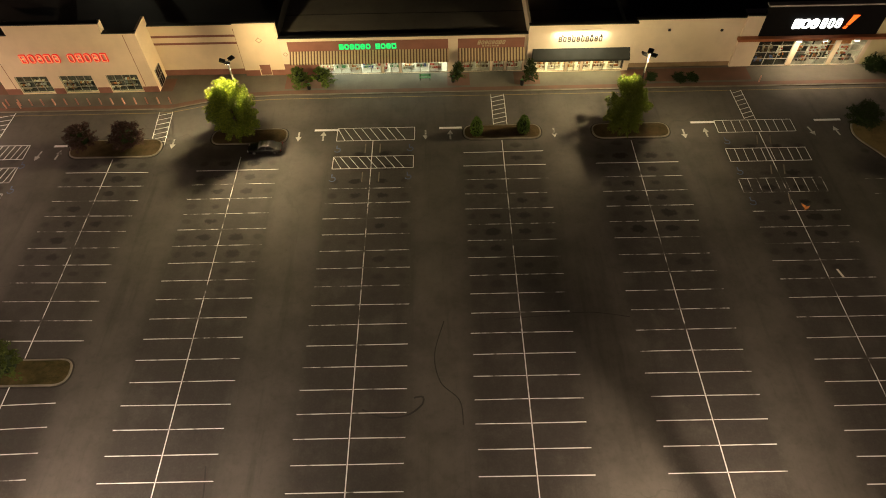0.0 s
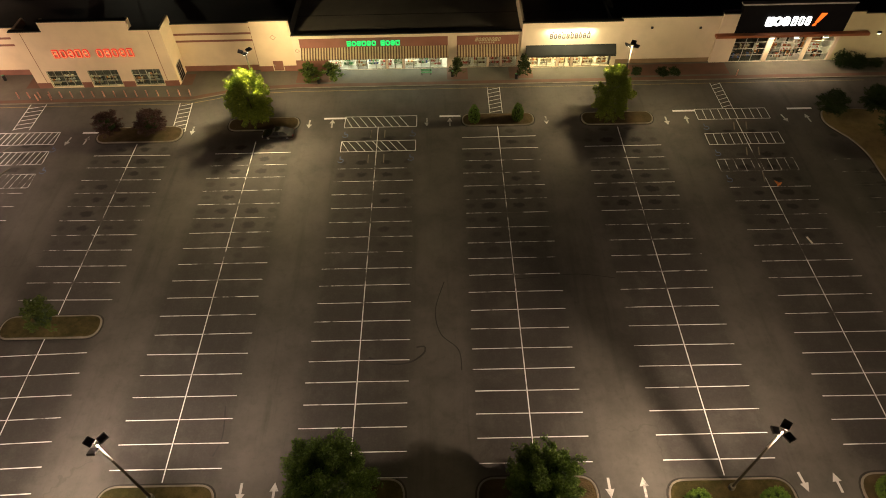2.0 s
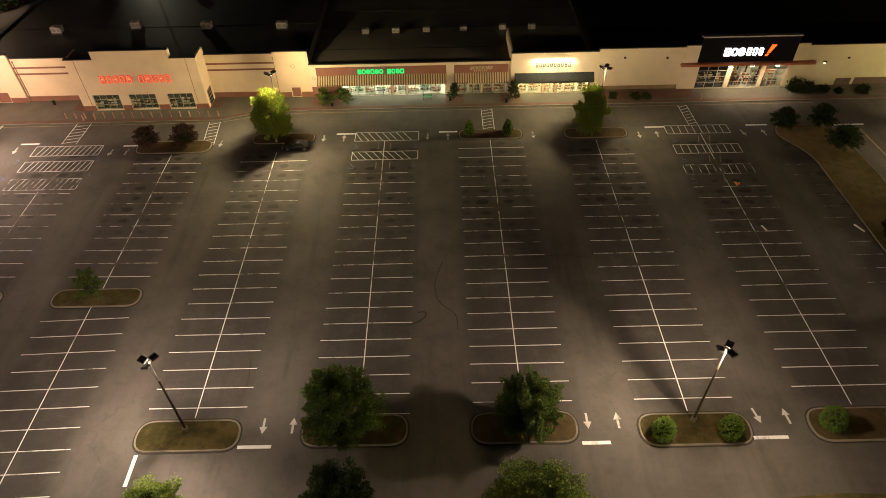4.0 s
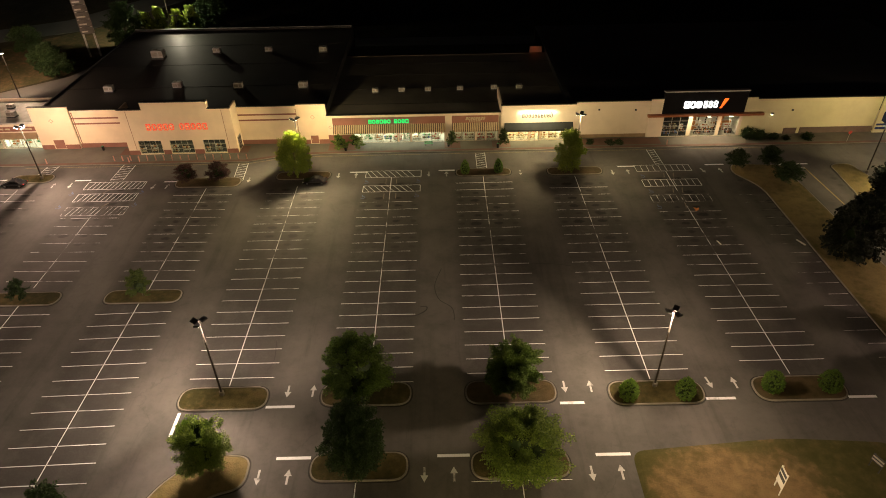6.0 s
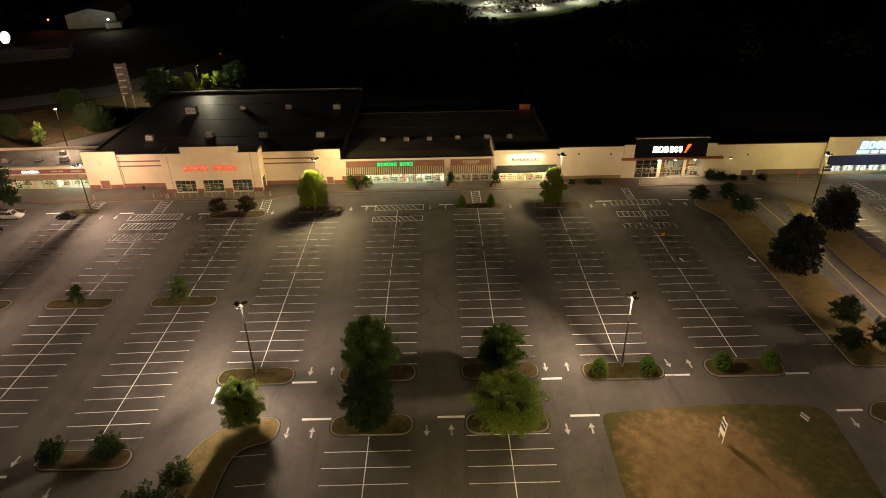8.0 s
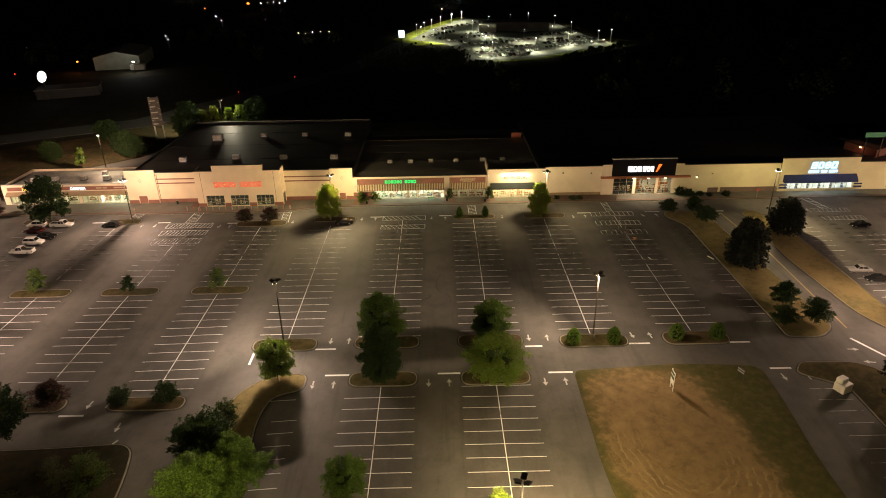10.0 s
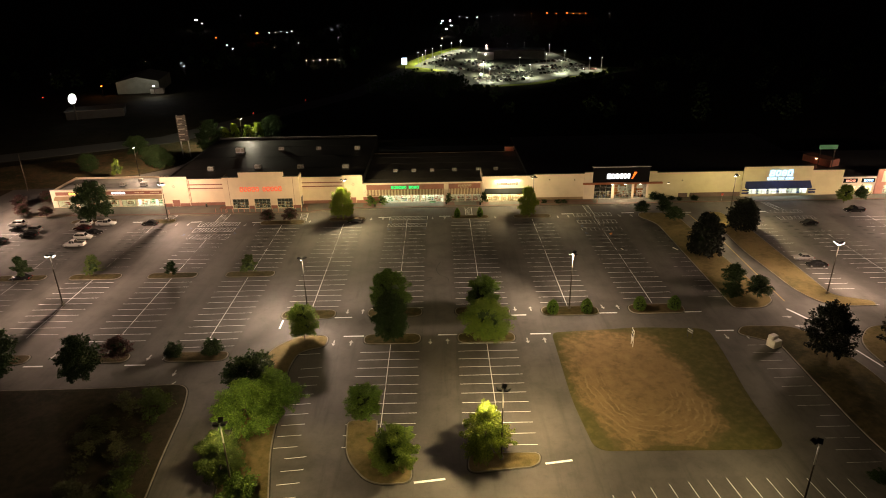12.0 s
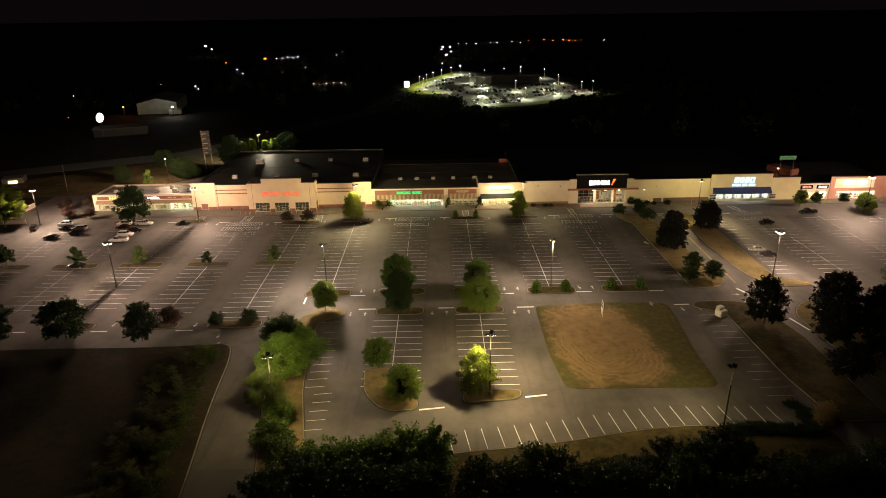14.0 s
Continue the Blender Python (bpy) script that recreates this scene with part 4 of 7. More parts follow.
def roof(parent, x0, x1, y0, y1, z, material):
    return Shape().box(x0, y0, z - 0.4, x1, y1, z).make("roof", material, parent)


def side_walls(parent, x0, x1, y0, y1, z1, material, rear=None):
    Shape().box(x0, y0, 0, x0 + 0.35, y1, z1).make("side_wall", material, parent)
    Shape().box(x1 - 0.35, y0, 0, x1, y1, z1).make("side_wall", material, parent)
    Shape().box(x0 + 0.35, y1 - 0.35, 0, x1 - 0.35, y1, rear or z1).make("rear_wall", material, parent)


def window(parent, x0, x1, z0, z1, yf, cols, rows, name="window", bars=None, t=0.09):
    """A glazed opening: frame bars and one pane between them."""
    w = new(name)
    w.parent = parent
    fr = Shape()
    for k in range(cols + 1):
        x = x0 + (x1 - x0 - t) * k / cols
        fr.box(x, yf + 0.08, z0, x + t, yf + 0.2, z1)
    for k in range(rows + 1):
        z = z0 + (z1 - z0 - t) * k / rows
        fr.box(x0 + t, yf + 0.09, z, x1 - t, yf + 0.19, z + t)
    fr.make("frame", bars or FRAME_METAL, w)
    for k in range(cols):
        a, b = x0 + (x1 - x0 - t) * k / cols + t, x0 + (x1 - x0 - t) * (k + 1) / cols
        p = Shape().box(a, yf + 0.13, z0 + t, b, yf + 0.145, z1 - t).make("pane", GLASS, w)
        p.visible_shadow = False
    return w


GOODS = [surface("goods_" + n, c, tuple(0.6 * v for v in c), 3.0, 9.0, 0.7, 0, 0) for n, c in
         (("red", (0.5, 0.07, 0.05)), ("green", (0.08, 0.3, 0.12)), ("cream", (0.6, 0.52, 0.36)), ("orange", (0.55, 0.2, 0.05)), ("blue", (0.08, 0.14, 0.4)), ("white", (0.7, 0.7, 0.68)), ("brown", (0.2, 0.11, 0.06)))]


def interior(parent, x0, x1, yf, z1, light, depth=7.0, panels=4, lining=SHOP_WHITE):
    """A lit sales room behind the glass: floor, walls, ceiling with light panels."""
    y0, y1 = yf + 0.42, yf + depth
    Shape().box(x0, y0 - 0.3, 0.10, x1, y1, 0.17).make("floor", SHOP_FLOOR if lining is SHOP_WHITE else lining, parent)
    sh = Shape().box(x0, y1, 0.17, x1, y1 + 0.2, z1 + 0.9).box(x0 - 0.2, y0, 0.17, x0, y1, z1 + 0.9).box(x1, y0, 0.17, x1 + 0.2, y1, z1 + 0.9)
    sh.make("inner_wall", lining, parent)
    Shape().box(x0 - 0.2, y0, z1 + 0.9, x1 + 0.2, y1 + 0.2, z1 + 1.0).make("inner_ceiling", SHOP_WHITE, parent)
    w = (x1 - x0) / panels
    for k in range(panels):
        Shape().box(x0 + w * (k + 0.15), y0 + 0.08, z1 + 0.84, x0 + w * (k + 0.85), y1 - 1.0, z1 + 0.88).make("light_panel", light, parent)


def shelf_unit(x, y, w, h, seed, colours, label="shop shelf filled with mixed goods", rack=SHOP_WHITE):
    rnd = random.Random(seed)
    s = thing("shop_shelf", x, y + 0.1, 0.17, 0, label, "shelf", "shop shelves")
    Shape().box(-w / 2, 0.32, 0, w / 2, 0.36, h).box(-w / 2, 0, 0, -w / 2 + 0.04, 0.32, h).box(w / 2 - 0.04, 0, 0, w / 2, 0.32, h).make("rack", rack, s)
    levels = max(2, int(h / 0.5))
    for k in range(levels):
        Shape().box(-w / 2 + 0.04, 0.0, k * h / levels + 0.05, w / 2 - 0.04, 0.32, k * h / levels + 0.08).make("board", rack, s)
    sh = Shape()
    for k in range(levels):
        a = -w / 2 + 0.06
        while a < w / 2 - 0.3:
            ww = rnd.uniform(0.12, 0.34)
            sh.box(a, rnd.uniform(0.02, 0.1), k * h / levels + 0.08, a + ww, 0.3, k * h / levels + 0.08 + rnd.uniform(0.12, h / levels * 0.75), rnd.randrange(len(colours)))
            a += ww + rnd.uniform(0.02, 0.08)
    tagged(sh.make("goods", [GOODS[i] for i in colours], s), kind="stuff")
    return s


def letters(parent, name, x0, x1, z0, z1, yf, counts, material, label, core=None, depth=0.14, gap=0.22, lean=0.0, round_every=0):
    """A shop sign drawn as plain blocks, one for each character."""
    s = new(name)
    s.parent = parent
    s["label"] = label
    total = sum(counts) + 0.8 * (len(counts) - 1)
    w = (x1 - x0) / total
    x = x0
    h = z1 - z0
    i = 0
    for c in counts:
        for k in range(c):
            a, b = x + w * gap / 2, x + w * (1 - gap / 2)
            m = Matrix.Translation((0, yf - depth, z0)) @ pose(0, 0, 0, 90, 0, 0) @ Matrix(((1, lean, 0, 0), (0, 1, 0, 0), (0, 0, 1, 0), (0, 0, 0, 1)))
            stroke = min(0.27 * (b - a), 0.22 * h)

            def hoop(q, z0_, z1_, mat, nm):
                """A plain hollow hoop, q in from the outline."""
                rad = min(b - a, h) * (0.46 if i % 3 else 0.14)
                o_ = rounded([(a + q, q), (b - q, q), (b - q, h - q), (a + q, h - q)], max(0.01, rad - q), 4)
                e_ = stroke - q
                n_ = rounded([(a + e_, e_), (b - e_, e_), (b - e_, h - e_), (a + e_, h - e_)], max(0.01, rad - e_), 4)
                c_ = len(o_)
                vv = [m @ Vector((p.x, p.y, z)) for z in (z0_, z1_) for ring_ in (o_, n_) for p in ring_]
                ff = []
                for j in range(c_):
                    j2 = (j + 1) % c_
                    ff += [(2 * c_ + j, 2 * c_ + j2, 3 * c_ + j2, 3 * c_ + j), (j, j2, 2 * c_ + j2, 2 * c_ + j), (c_ + j2, c_ + j, 3 * c_ + j, 3 * c_ + j2)]
                mesh_object(nm, vv, ff, mat, s)

            hoop(0.0, -depth, 0.0, material, "hoop")
            if core is not None:
                hoop(0.3 * stroke, 0.002, 0.03, core, "hoop_face")
            if i % 2 == 0:
                q = 0.0 if core is None else 0.3 * stroke
                Shape().box(a + stroke * 0.9, 0.5 * (h - stroke) + q, 0.004 - depth, b - stroke * 0.9, 0.5 * (h + stroke) - q, 0.028 if core else -0.004, 0, m).make("bar", core or material, s)
            x += w
            i += 1
        x += 0.8 * w
    return s


def awning(parent, x0, x1, yf, z0, z1, reach, mats, n, label, valance=0.28):
    """A sloped canvas awning, n strips wide, with a hanging valance and closed ends."""
    v, f, s = [], [], []
    for k in range(n + 1):
        x = x0 + (x1 - x0) * k / n
        v += [(x, yf, z1), (x, yf - reach, z0 + valance), (x, yf - reach, z0 + (0.05 if k % 2 else 0.0))]
        if k < n:
            i = 3 * k
            f += [(i, i + 1, i + 4, i + 3), (i + 1, i + 2, i + 5, i + 4)]
            s += [k % len(mats)] * 2
    m = len(v)
    v += [(x0, yf, z0), (x1, yf, z0)]
    f += [(0, m, 2, 1), (3 * n, 3 * n + 1, 3 * n + 2, m + 1)]
    s += [0, 0]
    return mesh_object("awning", v, f, list(mats), parent, label, s)


def diamond(parent, x, z, yf, r=0.5):
    sh = Shape()
    for k in range(4):
        a, b = math.radians(90 * k), math.radians(90 * k + 90)
        for q in ((r, r * 0.8),):
            sh.add([(x + q[0] * math.cos(a), yf - 0.05, z + q[0] * math.sin(a)), (x + q[0] * math.cos(b), yf - 0.05, z + q[0] * math.sin(b)),
                    (x + q[1] * math.cos(b), yf - 0.05, z + q[1] * math.sin(b)), (x + q[1] * math.cos(a), yf - 0.05, z + q[1] * math.sin(a))], [(0, 1, 2, 3)])
    sh.make("diamond_ornament", BROWN, parent)


def shop(name, label):
    return thing(name, 0, 0, 0, 0, label, "shop building", "shops of the strip mall")


def downspout(parent, x, yf, z1):
    Shape().box(x, yf - 0.1, 0.14, x + 0.12, yf, z1).box(x - 0.06, yf - 0.14, z1, x + 0.18, yf, z1 + 0.25).make("downspout", BROWN, parent)


# west wing of small shops
wing = shop("restaurant_row", "low cream and brown row of small shops with lit fronts")
WY = 85.4
ops = [(-122.6, -117.0, 0.2, 2.7), (-115.8, -109.0, 0.2, 2.7), (-107.6, -103.0, 0.2, 2.7), (-102.2, -97.6, 0.2, 2.7), (-97.2, -88.9, 0.2, 2.9)]
wall(wing, -124.2, -88.4, WY, 5.9, STUCCO_PALE, ops)
panel(wing, "fascia", -122.6, -88.8, 4.2, 5.3, WY, BROWN, "maroon sign band", 0.08)
awning(wing, -123.0, -88.9, WY - 0.02, 2.8, 3.9, 1.1, [AWN_TAN], 24, "tan canvas canopy over the shop fronts", 0.35)
coping(wing, -124.2, -88.4, WY, 5.9, 0.55, METAL_PALE)
side_walls(wing, -124.2, -88.4, WY + 0.4, 101.0, 5.6, STUCCO_PALE)
roof(wing, -123.8, -88.8, WY + 0.4, 100.6, 5.0, ROOF_PALE)
for a, b, z0, z1 in ops:
    window(wing, a, b, z0, z1, WY, max(2, round((b - a) / 1.4)), 1)
interior(wing, -122.4, -109.2, WY, 2.3, SHOP_NIGHT, 6, 3)
interior(wing, -107.4, -97.8, WY, 2.3, SHOP_NIGHT, 6, 2)
interior(wing, -97.0, -89.2, WY, 2.5, SHOP_LIGHT, 6, 2)
for k, x in enumerate((-121.0, -118.5, -113.0, -106.0, -100.5)):
    shelf_unit(x, WY + 2.2, 2.2, 1.2, 40 + k, (6, 6, 2, 0), "dark restaurant divider with tableware")
for k, x in enumerate((-95.6, -93.2, -90.6)):
    shelf_unit(x, WY + 1.6 + 0.5 * k, 1.9, 1.7, 50 + k, (2, 3, 5, 1))
letters(wing, "shop_sign", -118.4, -109.6, 4.35, 5.1, WY - 0.06, (4, 5), glow("sign_amber_light", (1.0, 0.62, 0.12), 2.4), "amber lit sign shapes")
txt = bpy.data.curves.new("cantina_word", "FONT")
txt.body, txt.size, txt.extrude, txt.align_x = "CANTINA", 0.95, 0.06, "CENTER"
txt.materials.append(WHITE_GLOW)
sg = new("shop_sign", txt)
sg.parent, sg.matrix_basis = wing, pose(-102.6, WY - 0.16, 4.42, 90)
sg["label"] = "white lit restaurant lettering"
letters(wing, "shop_sign", -97.4, -94.4, 4.6, 4.95, WY - 0.06, (4, 3), CREAM_SIGN, "unlit cream sign shapes")
letters(wing, "shop_sign", -92.4, -89.6, 4.6, 4.95, WY - 0.06, (7,), CREAM_SIGN, "unlit cream sign shapes")

# craft store
craft = shop("craft_store", "large cream stucco store with maroon bands and stepped front")
HY = 84.6
wall(craft, -88.4, -80.0, HY, 9.9, STUCCO, [(-85.6, -83.2, 0.14, 2.3)])
coping(craft, -88.4, -80.0, HY, 9.9)
wall(craft, -80.0, -67.0, HY + 0.5, 8.9, STUCCO)
coping(craft, -80.0, -67.0, HY + 0.5, 8.9)
wall(craft, -44.6, -31.0, HY + 0.5, 8.9, STUCCO)
coping(craft, -44.6, -31.0, HY + 0.5, 8.9)
wall(craft, -31.0, -24.6, HY, 9.4, STUCCO, [(-28.6, -26.9, 0.14, 2.1)])
coping(craft, -31.0, -24.6, HY, 9.4)
for x0, x1 in ((-80.0, -67.9), (-44.4, -31.0)):
    panel(craft, "band", x0, x1, 6.9, 7.25, HY + 0.5, BROWN, "maroon stucco band")
    panel(craft, "band", x0, x1, 5.65, 6.0, HY + 0.5, BROWN, "maroon stucco band")
for x0, x1, y in ((-88.4, -85.7, HY), (-83.1, -80.0, HY), (-80.0, -68.0, HY + 0.5), (-44.4, -31.0, HY + 0.5), (-31.0, -28.7, HY), (-26.8, -24.6, HY)):
    panel(craft, "wainscot", x0, x1, 0.13, 1.15, y, BROWN, "maroon painted base of the wall")
for x0, x1, z1 in ((-85.6, -83.2, 2.3), (-28.6, -26.9, 2.1)):
    d = panel(craft, "door", x0, x1, 0.14, z1, HY + 0.2, BROWN, "maroon painted steel service door")
    Shape().box(x0 + 0.15, HY + 0.08, 1.0, x0 + 0.21, HY + 0.15, 1.25).make("handle", METAL_PALE, d)
diamond(craft, -27.6, 6.5, HY)
diamond(craft, -84.3, 6.8, HY)
downspout(craft, -79.7, HY + 0.5, 8.2)
downspout(craft, -31.2, HY + 0.5, 8.0)
FY = 81.0
ops = [(-65.2, -60.2, 0.3, 3.35), (-58.4, -53.4, 0.3, 3.35), (-51.2, -46.4, 0.3, 3.35)]
wall(craft, -67.6, -43.9, FY, 10.4, STUCCO, ops)
wall(craft, -62.4, -48.6, FY, 12.0, STUCCO, (), 10.4)
for a, b, z in ((-67.6, -62.4, 10.4), (-62.4, -48.6, 12.0), (-48.6, -43.9, 10.4)):
    coping(craft, a, b, FY, z, 0.7)
Shape().box(-44.3, FY + 0.4, 0, -43.9, HY + 0.9, 10.4).make("side_wall", STUCCO, craft)
Shape().box(-67.6, FY + 0.4, 0, -67.2, HY + 0.9, 10.4).make("side_wall", STUCCO, craft)
Shape().box(-62.4, FY + 0.4, 10.4, -62.0, FY + 1.2, 12.0).make("parapet_return", STUCCO, craft)
Shape().box(-49.0, FY + 0.4, 10.4, -48.6, FY + 1.2, 12.0).make("parapet_return", STUCCO, craft)
roof(craft, -67.2, -44.3, FY + 0.4, HY + 0.9, 9.2, ROOF_DARK)
for a, b in ((-67.6, -65.3), (-60.1, -58.5), (-53.3, -51.3), (-46.3, -43.9)):
    panel(craft, "wainscot", a, b, 0.13, 1.15, FY, BROWN, "maroon painted base of the pier")
for x in (-65.9, -45.8):
    Shape().box(x, FY - 0.03, 1.2, x + 0.08, FY, 10.2).make("control_joint", BROWN, craft)
for a, b, z0, z1 in ops:
    window(craft, a, b, z0, z1, FY, 4, 3, t=0.06)
Shape().box(-43.95, FY + 0.9, 0.3, -43.8, FY + 2.9, 3.3).make("side_window", CAR_GLASS, craft, "dark side window")
for k in range(4):
    Shape().box(-43.99, FY + 0.88 + 0.66 * k, 0.25, -43.76, FY + 0.94 + 0.66 * k, 3.35).make("mullion", FRAME_METAL, craft)
for z in (0.25, 1.8, 3.3):
    Shape().box(-43.98, FY + 0.95, z, -43.77, FY + 2.85, z + 0.06).make("transom", FRAME_METAL, craft)
interior(craft, -66.8, -44.6, FY, 3.1, SHOP_NIGHT, 5.5, 5, SHOP_DARK)
for k in range(9):
    shelf_unit(-65.0 + 2.35 * k, FY + 0.9 + 0.35 * (k % 3), 1.9, 1.3 + 0.3 * (k % 2), 60 + k, (2, 2, 6, 5, 3), rack=SHOP_DARK)
letters(craft, "store_sign", -62.5, -49.3, 5.8, 7.3, FY, (5, 5), RED_GLOW, "red neon store sign shapes with pink faces", RED_CORE, 0.2, 0.2)
side_walls(craft, -88.4, -24.6, HY + 0.9, 144.0, 8.1, ROOF_DARK, 8.5)
Shape().box(-88.0, 143.5, 8.5, -25.0, 144.05, 8.6).make("rear_coping", METAL_PALE, craft, "pale metal rear coping")
roof(craft, -88.0, -25.0, HY + 0.9, 143.6, 7.9, ROOF_HL)
for y in (100.0, 115.0, 130.0):
    Shape().box(-88.0, y, 7.9, -25.0, y + 0.12, 7.94).make("roof_seam", ROOF_DARK, craft)

# bargain store and card shop
barg = shop("bargain_store", "low store with striped awning and green lit sign")
BY = 84.5
ops = [(-19.0, -9.4, 0.14, 2.9), (-9.0, -6.6, 0.14, 2.9), (-6.2, 1.1, 0.14, 2.9)]
wall(barg, -24.6, 2.0, BY, 6.7, STUCCO_PALE, ops)
panel(barg, "fascia", -23.4, 1.2, 4.5, 6.15, BY, BROWN, "maroon sign band", 0.08)
coping(barg, -24.6, 2.0, BY, 6.7)
awning(barg, -23.3, 1.3, BY - 0.02, 2.95, 4.5, 1.4, [AWN_DARK, AWN_PALE], 106, "brown and tan striped canvas awning")
for a, b, z0, z1 in ops:
    window(barg, a, b, z0, z1, BY, max(2, round((b - a) / 1.6)), 1)
interior(barg, -22.8, 1.6, BY, 2.9, SHOP_LIGHT, 8, 6)
for k in range(9):
    shelf_unit(-18.0 + 2.15 * k, BY + 0.75 + 0.5 * (k % 2), 1.9, 1.0 + 0.3 * (k % 3), 80 + k, ((0, 2, 5), (1, 1, 5), (5, 2, 3), (1, 4, 6))[k % 4])
    shelf_unit(-17.2 + 2.15 * k, BY + 2.4 + 0.5 * (k % 3), 1.7, 1.5, 180 + k, ((1, 5, 2), (5, 2, 3), (0, 2, 6))[k % 3])
letters(barg, "store_sign", -15.6, -6.7, 4.75, 5.65, BY - 0.08, (6, 4), GREEN_GLOW, "green lit store sign shapes", None, 0.16, 0.12)
diamond(barg, -24.0, 4.0, BY, 0.4)
panel(barg, "wainscot", -24.6, -19.1, 0.13, 2.2, BY, BROWN, "maroon base")
card = shop("card_shop", "small shop with maroon sign band and striped awning")
ops = [(3.2, 7.8, 0.14, 2.9), (8.2, 10.0, 0.14, 2.9), (10.4, 12.9, 0.14, 2.9)]
wall(card, 2.0, 13.4, BY, 6.7, STUCCO_PALE, ops)
panel(card, "fascia", 2.7, 12.9, 4.5, 6.15, BY, BROWN, "maroon sign band", 0.08)
coping(card, 2.0, 13.4, BY, 6.7)
awning(card, 2.7, 13.0, BY - 0.02, 2.95, 4.5, 1.4, [AWN_DARK, AWN_PALE], 44, "brown and tan striped canvas awning")
for a, b, z0, z1 in ops:
    window(card, a, b, z0, z1, BY, max(2, round((b - a) / 1.4)), 1)
interior(card, 2.4, 13.0, BY, 2.9, SHOP_DIM, 6, 2)
for k in range(4):
    shelf_unit(4.2 + 2.4 * k, BY + 0.8, 2.0, 1.4, 100 + k, (6, 0, 2, 6))
letters(card, "store_sign", 5.6, 9.9, 5.15, 5.8, BY - 0.08, (8,), CREAM_SIGN, "cream sign shapes", None, 0.1, 0.25, 0.3)
letters(card, "store_sign", 6.4, 9.0, 4.75, 5.0, BY - 0.08, (7,), CREAM_SIGN, "small cream sign shapes", None, 0.06, 0.3)
roof(barg, -24.6, 28.6, BY + 0.4, 124.0, 6.0, ROOF_GREY)
Shape().box(-24.6, 124.0, 0, 28.6, 124.4, 6.1).make("rear_wall", BLOCK_DARK, barg)
for y in (92.0, 101.0, 110.0, 118.0):
    Shape().box(-24.5, y, 6.0, 28.5, y + 0.12, 6.04).make("roof_seam", ROOF_DARK, barg)

# home decor shop
home = shop("home_decor_shop", "pale stucco shop with black awning and downlit sign")
KY = 84.0
ops = [(14.8, 19.6, 0.2, 2.6), (20.0, 22.0, 0.14, 2.6), (22.4, 28.8, 0.2, 2.6)]
wall(home, 13.4, 29.6, KY, 8.4, STUCCO_PALE, ops)
coping(home, 13.4, 29.6, KY, 8.4)
awning(home, 14.2, 29.2, KY - 0.02, 2.8, 4.4, 1.2, [AWN_BLACK], 12, "black canvas awning", 0.4)
for a, b, z0, z1 in ops:
    window(home, a, b, z0, z1, KY, max(2, round((b - a) / 1.6)), 1)
interior(home, 13.8, 29.2, KY, 2.6, SHOP_WARM, 6, 4)
for k in range(6):
    shelf_unit(15.6 + 2.4 * k, KY + 0.8, 2.0, 1.3 + 0.3 * (k % 2), 110 + k, (2, 3, 6, 5))
    shelf_unit(16.6 + 2.3 * k, KY + 2.3, 1.8, 1.5, 210 + k, (2, 6, 3, 5))
letters(home, "store_sign", 17.9, 24.7, 5.55, 6.45, KY, (10,), DARK_LETTER, "dark sign shapes lit from above", None, 0.1, 0.3)
for k in range(5):
    x = 18.4 + 1.45 * k
    g = new("gooseneck_lamp")
    g.parent = home
    Shape().tube([((x, KY, 7.15), 0.03), ((x, KY - 0.5, 7.35), 0.03), ((x, KY - 0.75, 7.2), 0.03)], 6).make("arm", HEAD_BLACK, g)
    Shape().tube([((x, KY - 0.75, 7.22), 0.06), ((x, KY - 0.72, 7.0), 0.17)], 10).make("shade", HEAD_BLACK, g)
strip_lamp = bpy.data.lights.new("sign_wash", "AREA")
strip_lamp.shape, strip_lamp.size, strip_lamp.size_y, strip_lamp.energy, strip_lamp.color = "RECTANGLE", 7.4, 0.2, 620.0, (1.0, 0.84, 0.52)
so = new("sign_wash_lamp", strip_lamp)
so.matrix_basis = look((21.3, KY - 0.8, 6.98), (21.3, KY + 0.2, 5.6))
Shape().box(28.6, KY + 0.4, 0, 29.6, 124.4, 7.2).make("party_wall", ROOF_DARK, home, "dark party wall above the lower roof")
Shape().box(13.4, KY + 0.4, 5.6, 13.75, 95.0, 8.3).make("side_wall", STUCCO_PALE, home)

# closeout store
lots = shop("closeout_store", "long cream store with black sign panel and rust canopy")
LY = 84.8
wall(lots, 29.6, 45.9, LY, 8.5, STUCCO_PALE)
coping(lots, 29.6, 45.9, LY, 8.5)
wall(lots, 45.9, 48.5, LY - 0.4, 9.0, STUCCO_PALE)
coping(lots, 45.9, 48.5, LY - 0.4, 9.0)
ops = [(49.2, 54.8, 0.14, 5.0), (55.6, 61.2, 0.14, 5.0), (61.9, 65.9, 0.14, 5.0)]
wall(lots, 48.5, 66.5, LY - 0.4, 5.6, STUCCO_PALE, ops)
Shape().box(48.5, LY - 0.55, 5.62, 66.4, LY + 0.2, 10.5).make("sign_panel", BLACK_PANEL, lots, "black sign panel")
Shape().box(48.3, LY - 0.6, 10.5, 66.6, LY + 0.4, 10.75).make("panel_coping", METAL_PALE, lots)
wall(lots, 66.5, 68.8, LY - 0.4, 9.0, STUCCO_GREEN)
coping(lots, 66.5, 68.8, LY - 0.4, 9.0)
Shape().box(45.4, LY - 1.3, 5.15, 70.6, LY - 0.42, 5.6).make("canopy", ORANGE_TRIM, lots, "rust coloured entrance canopy")
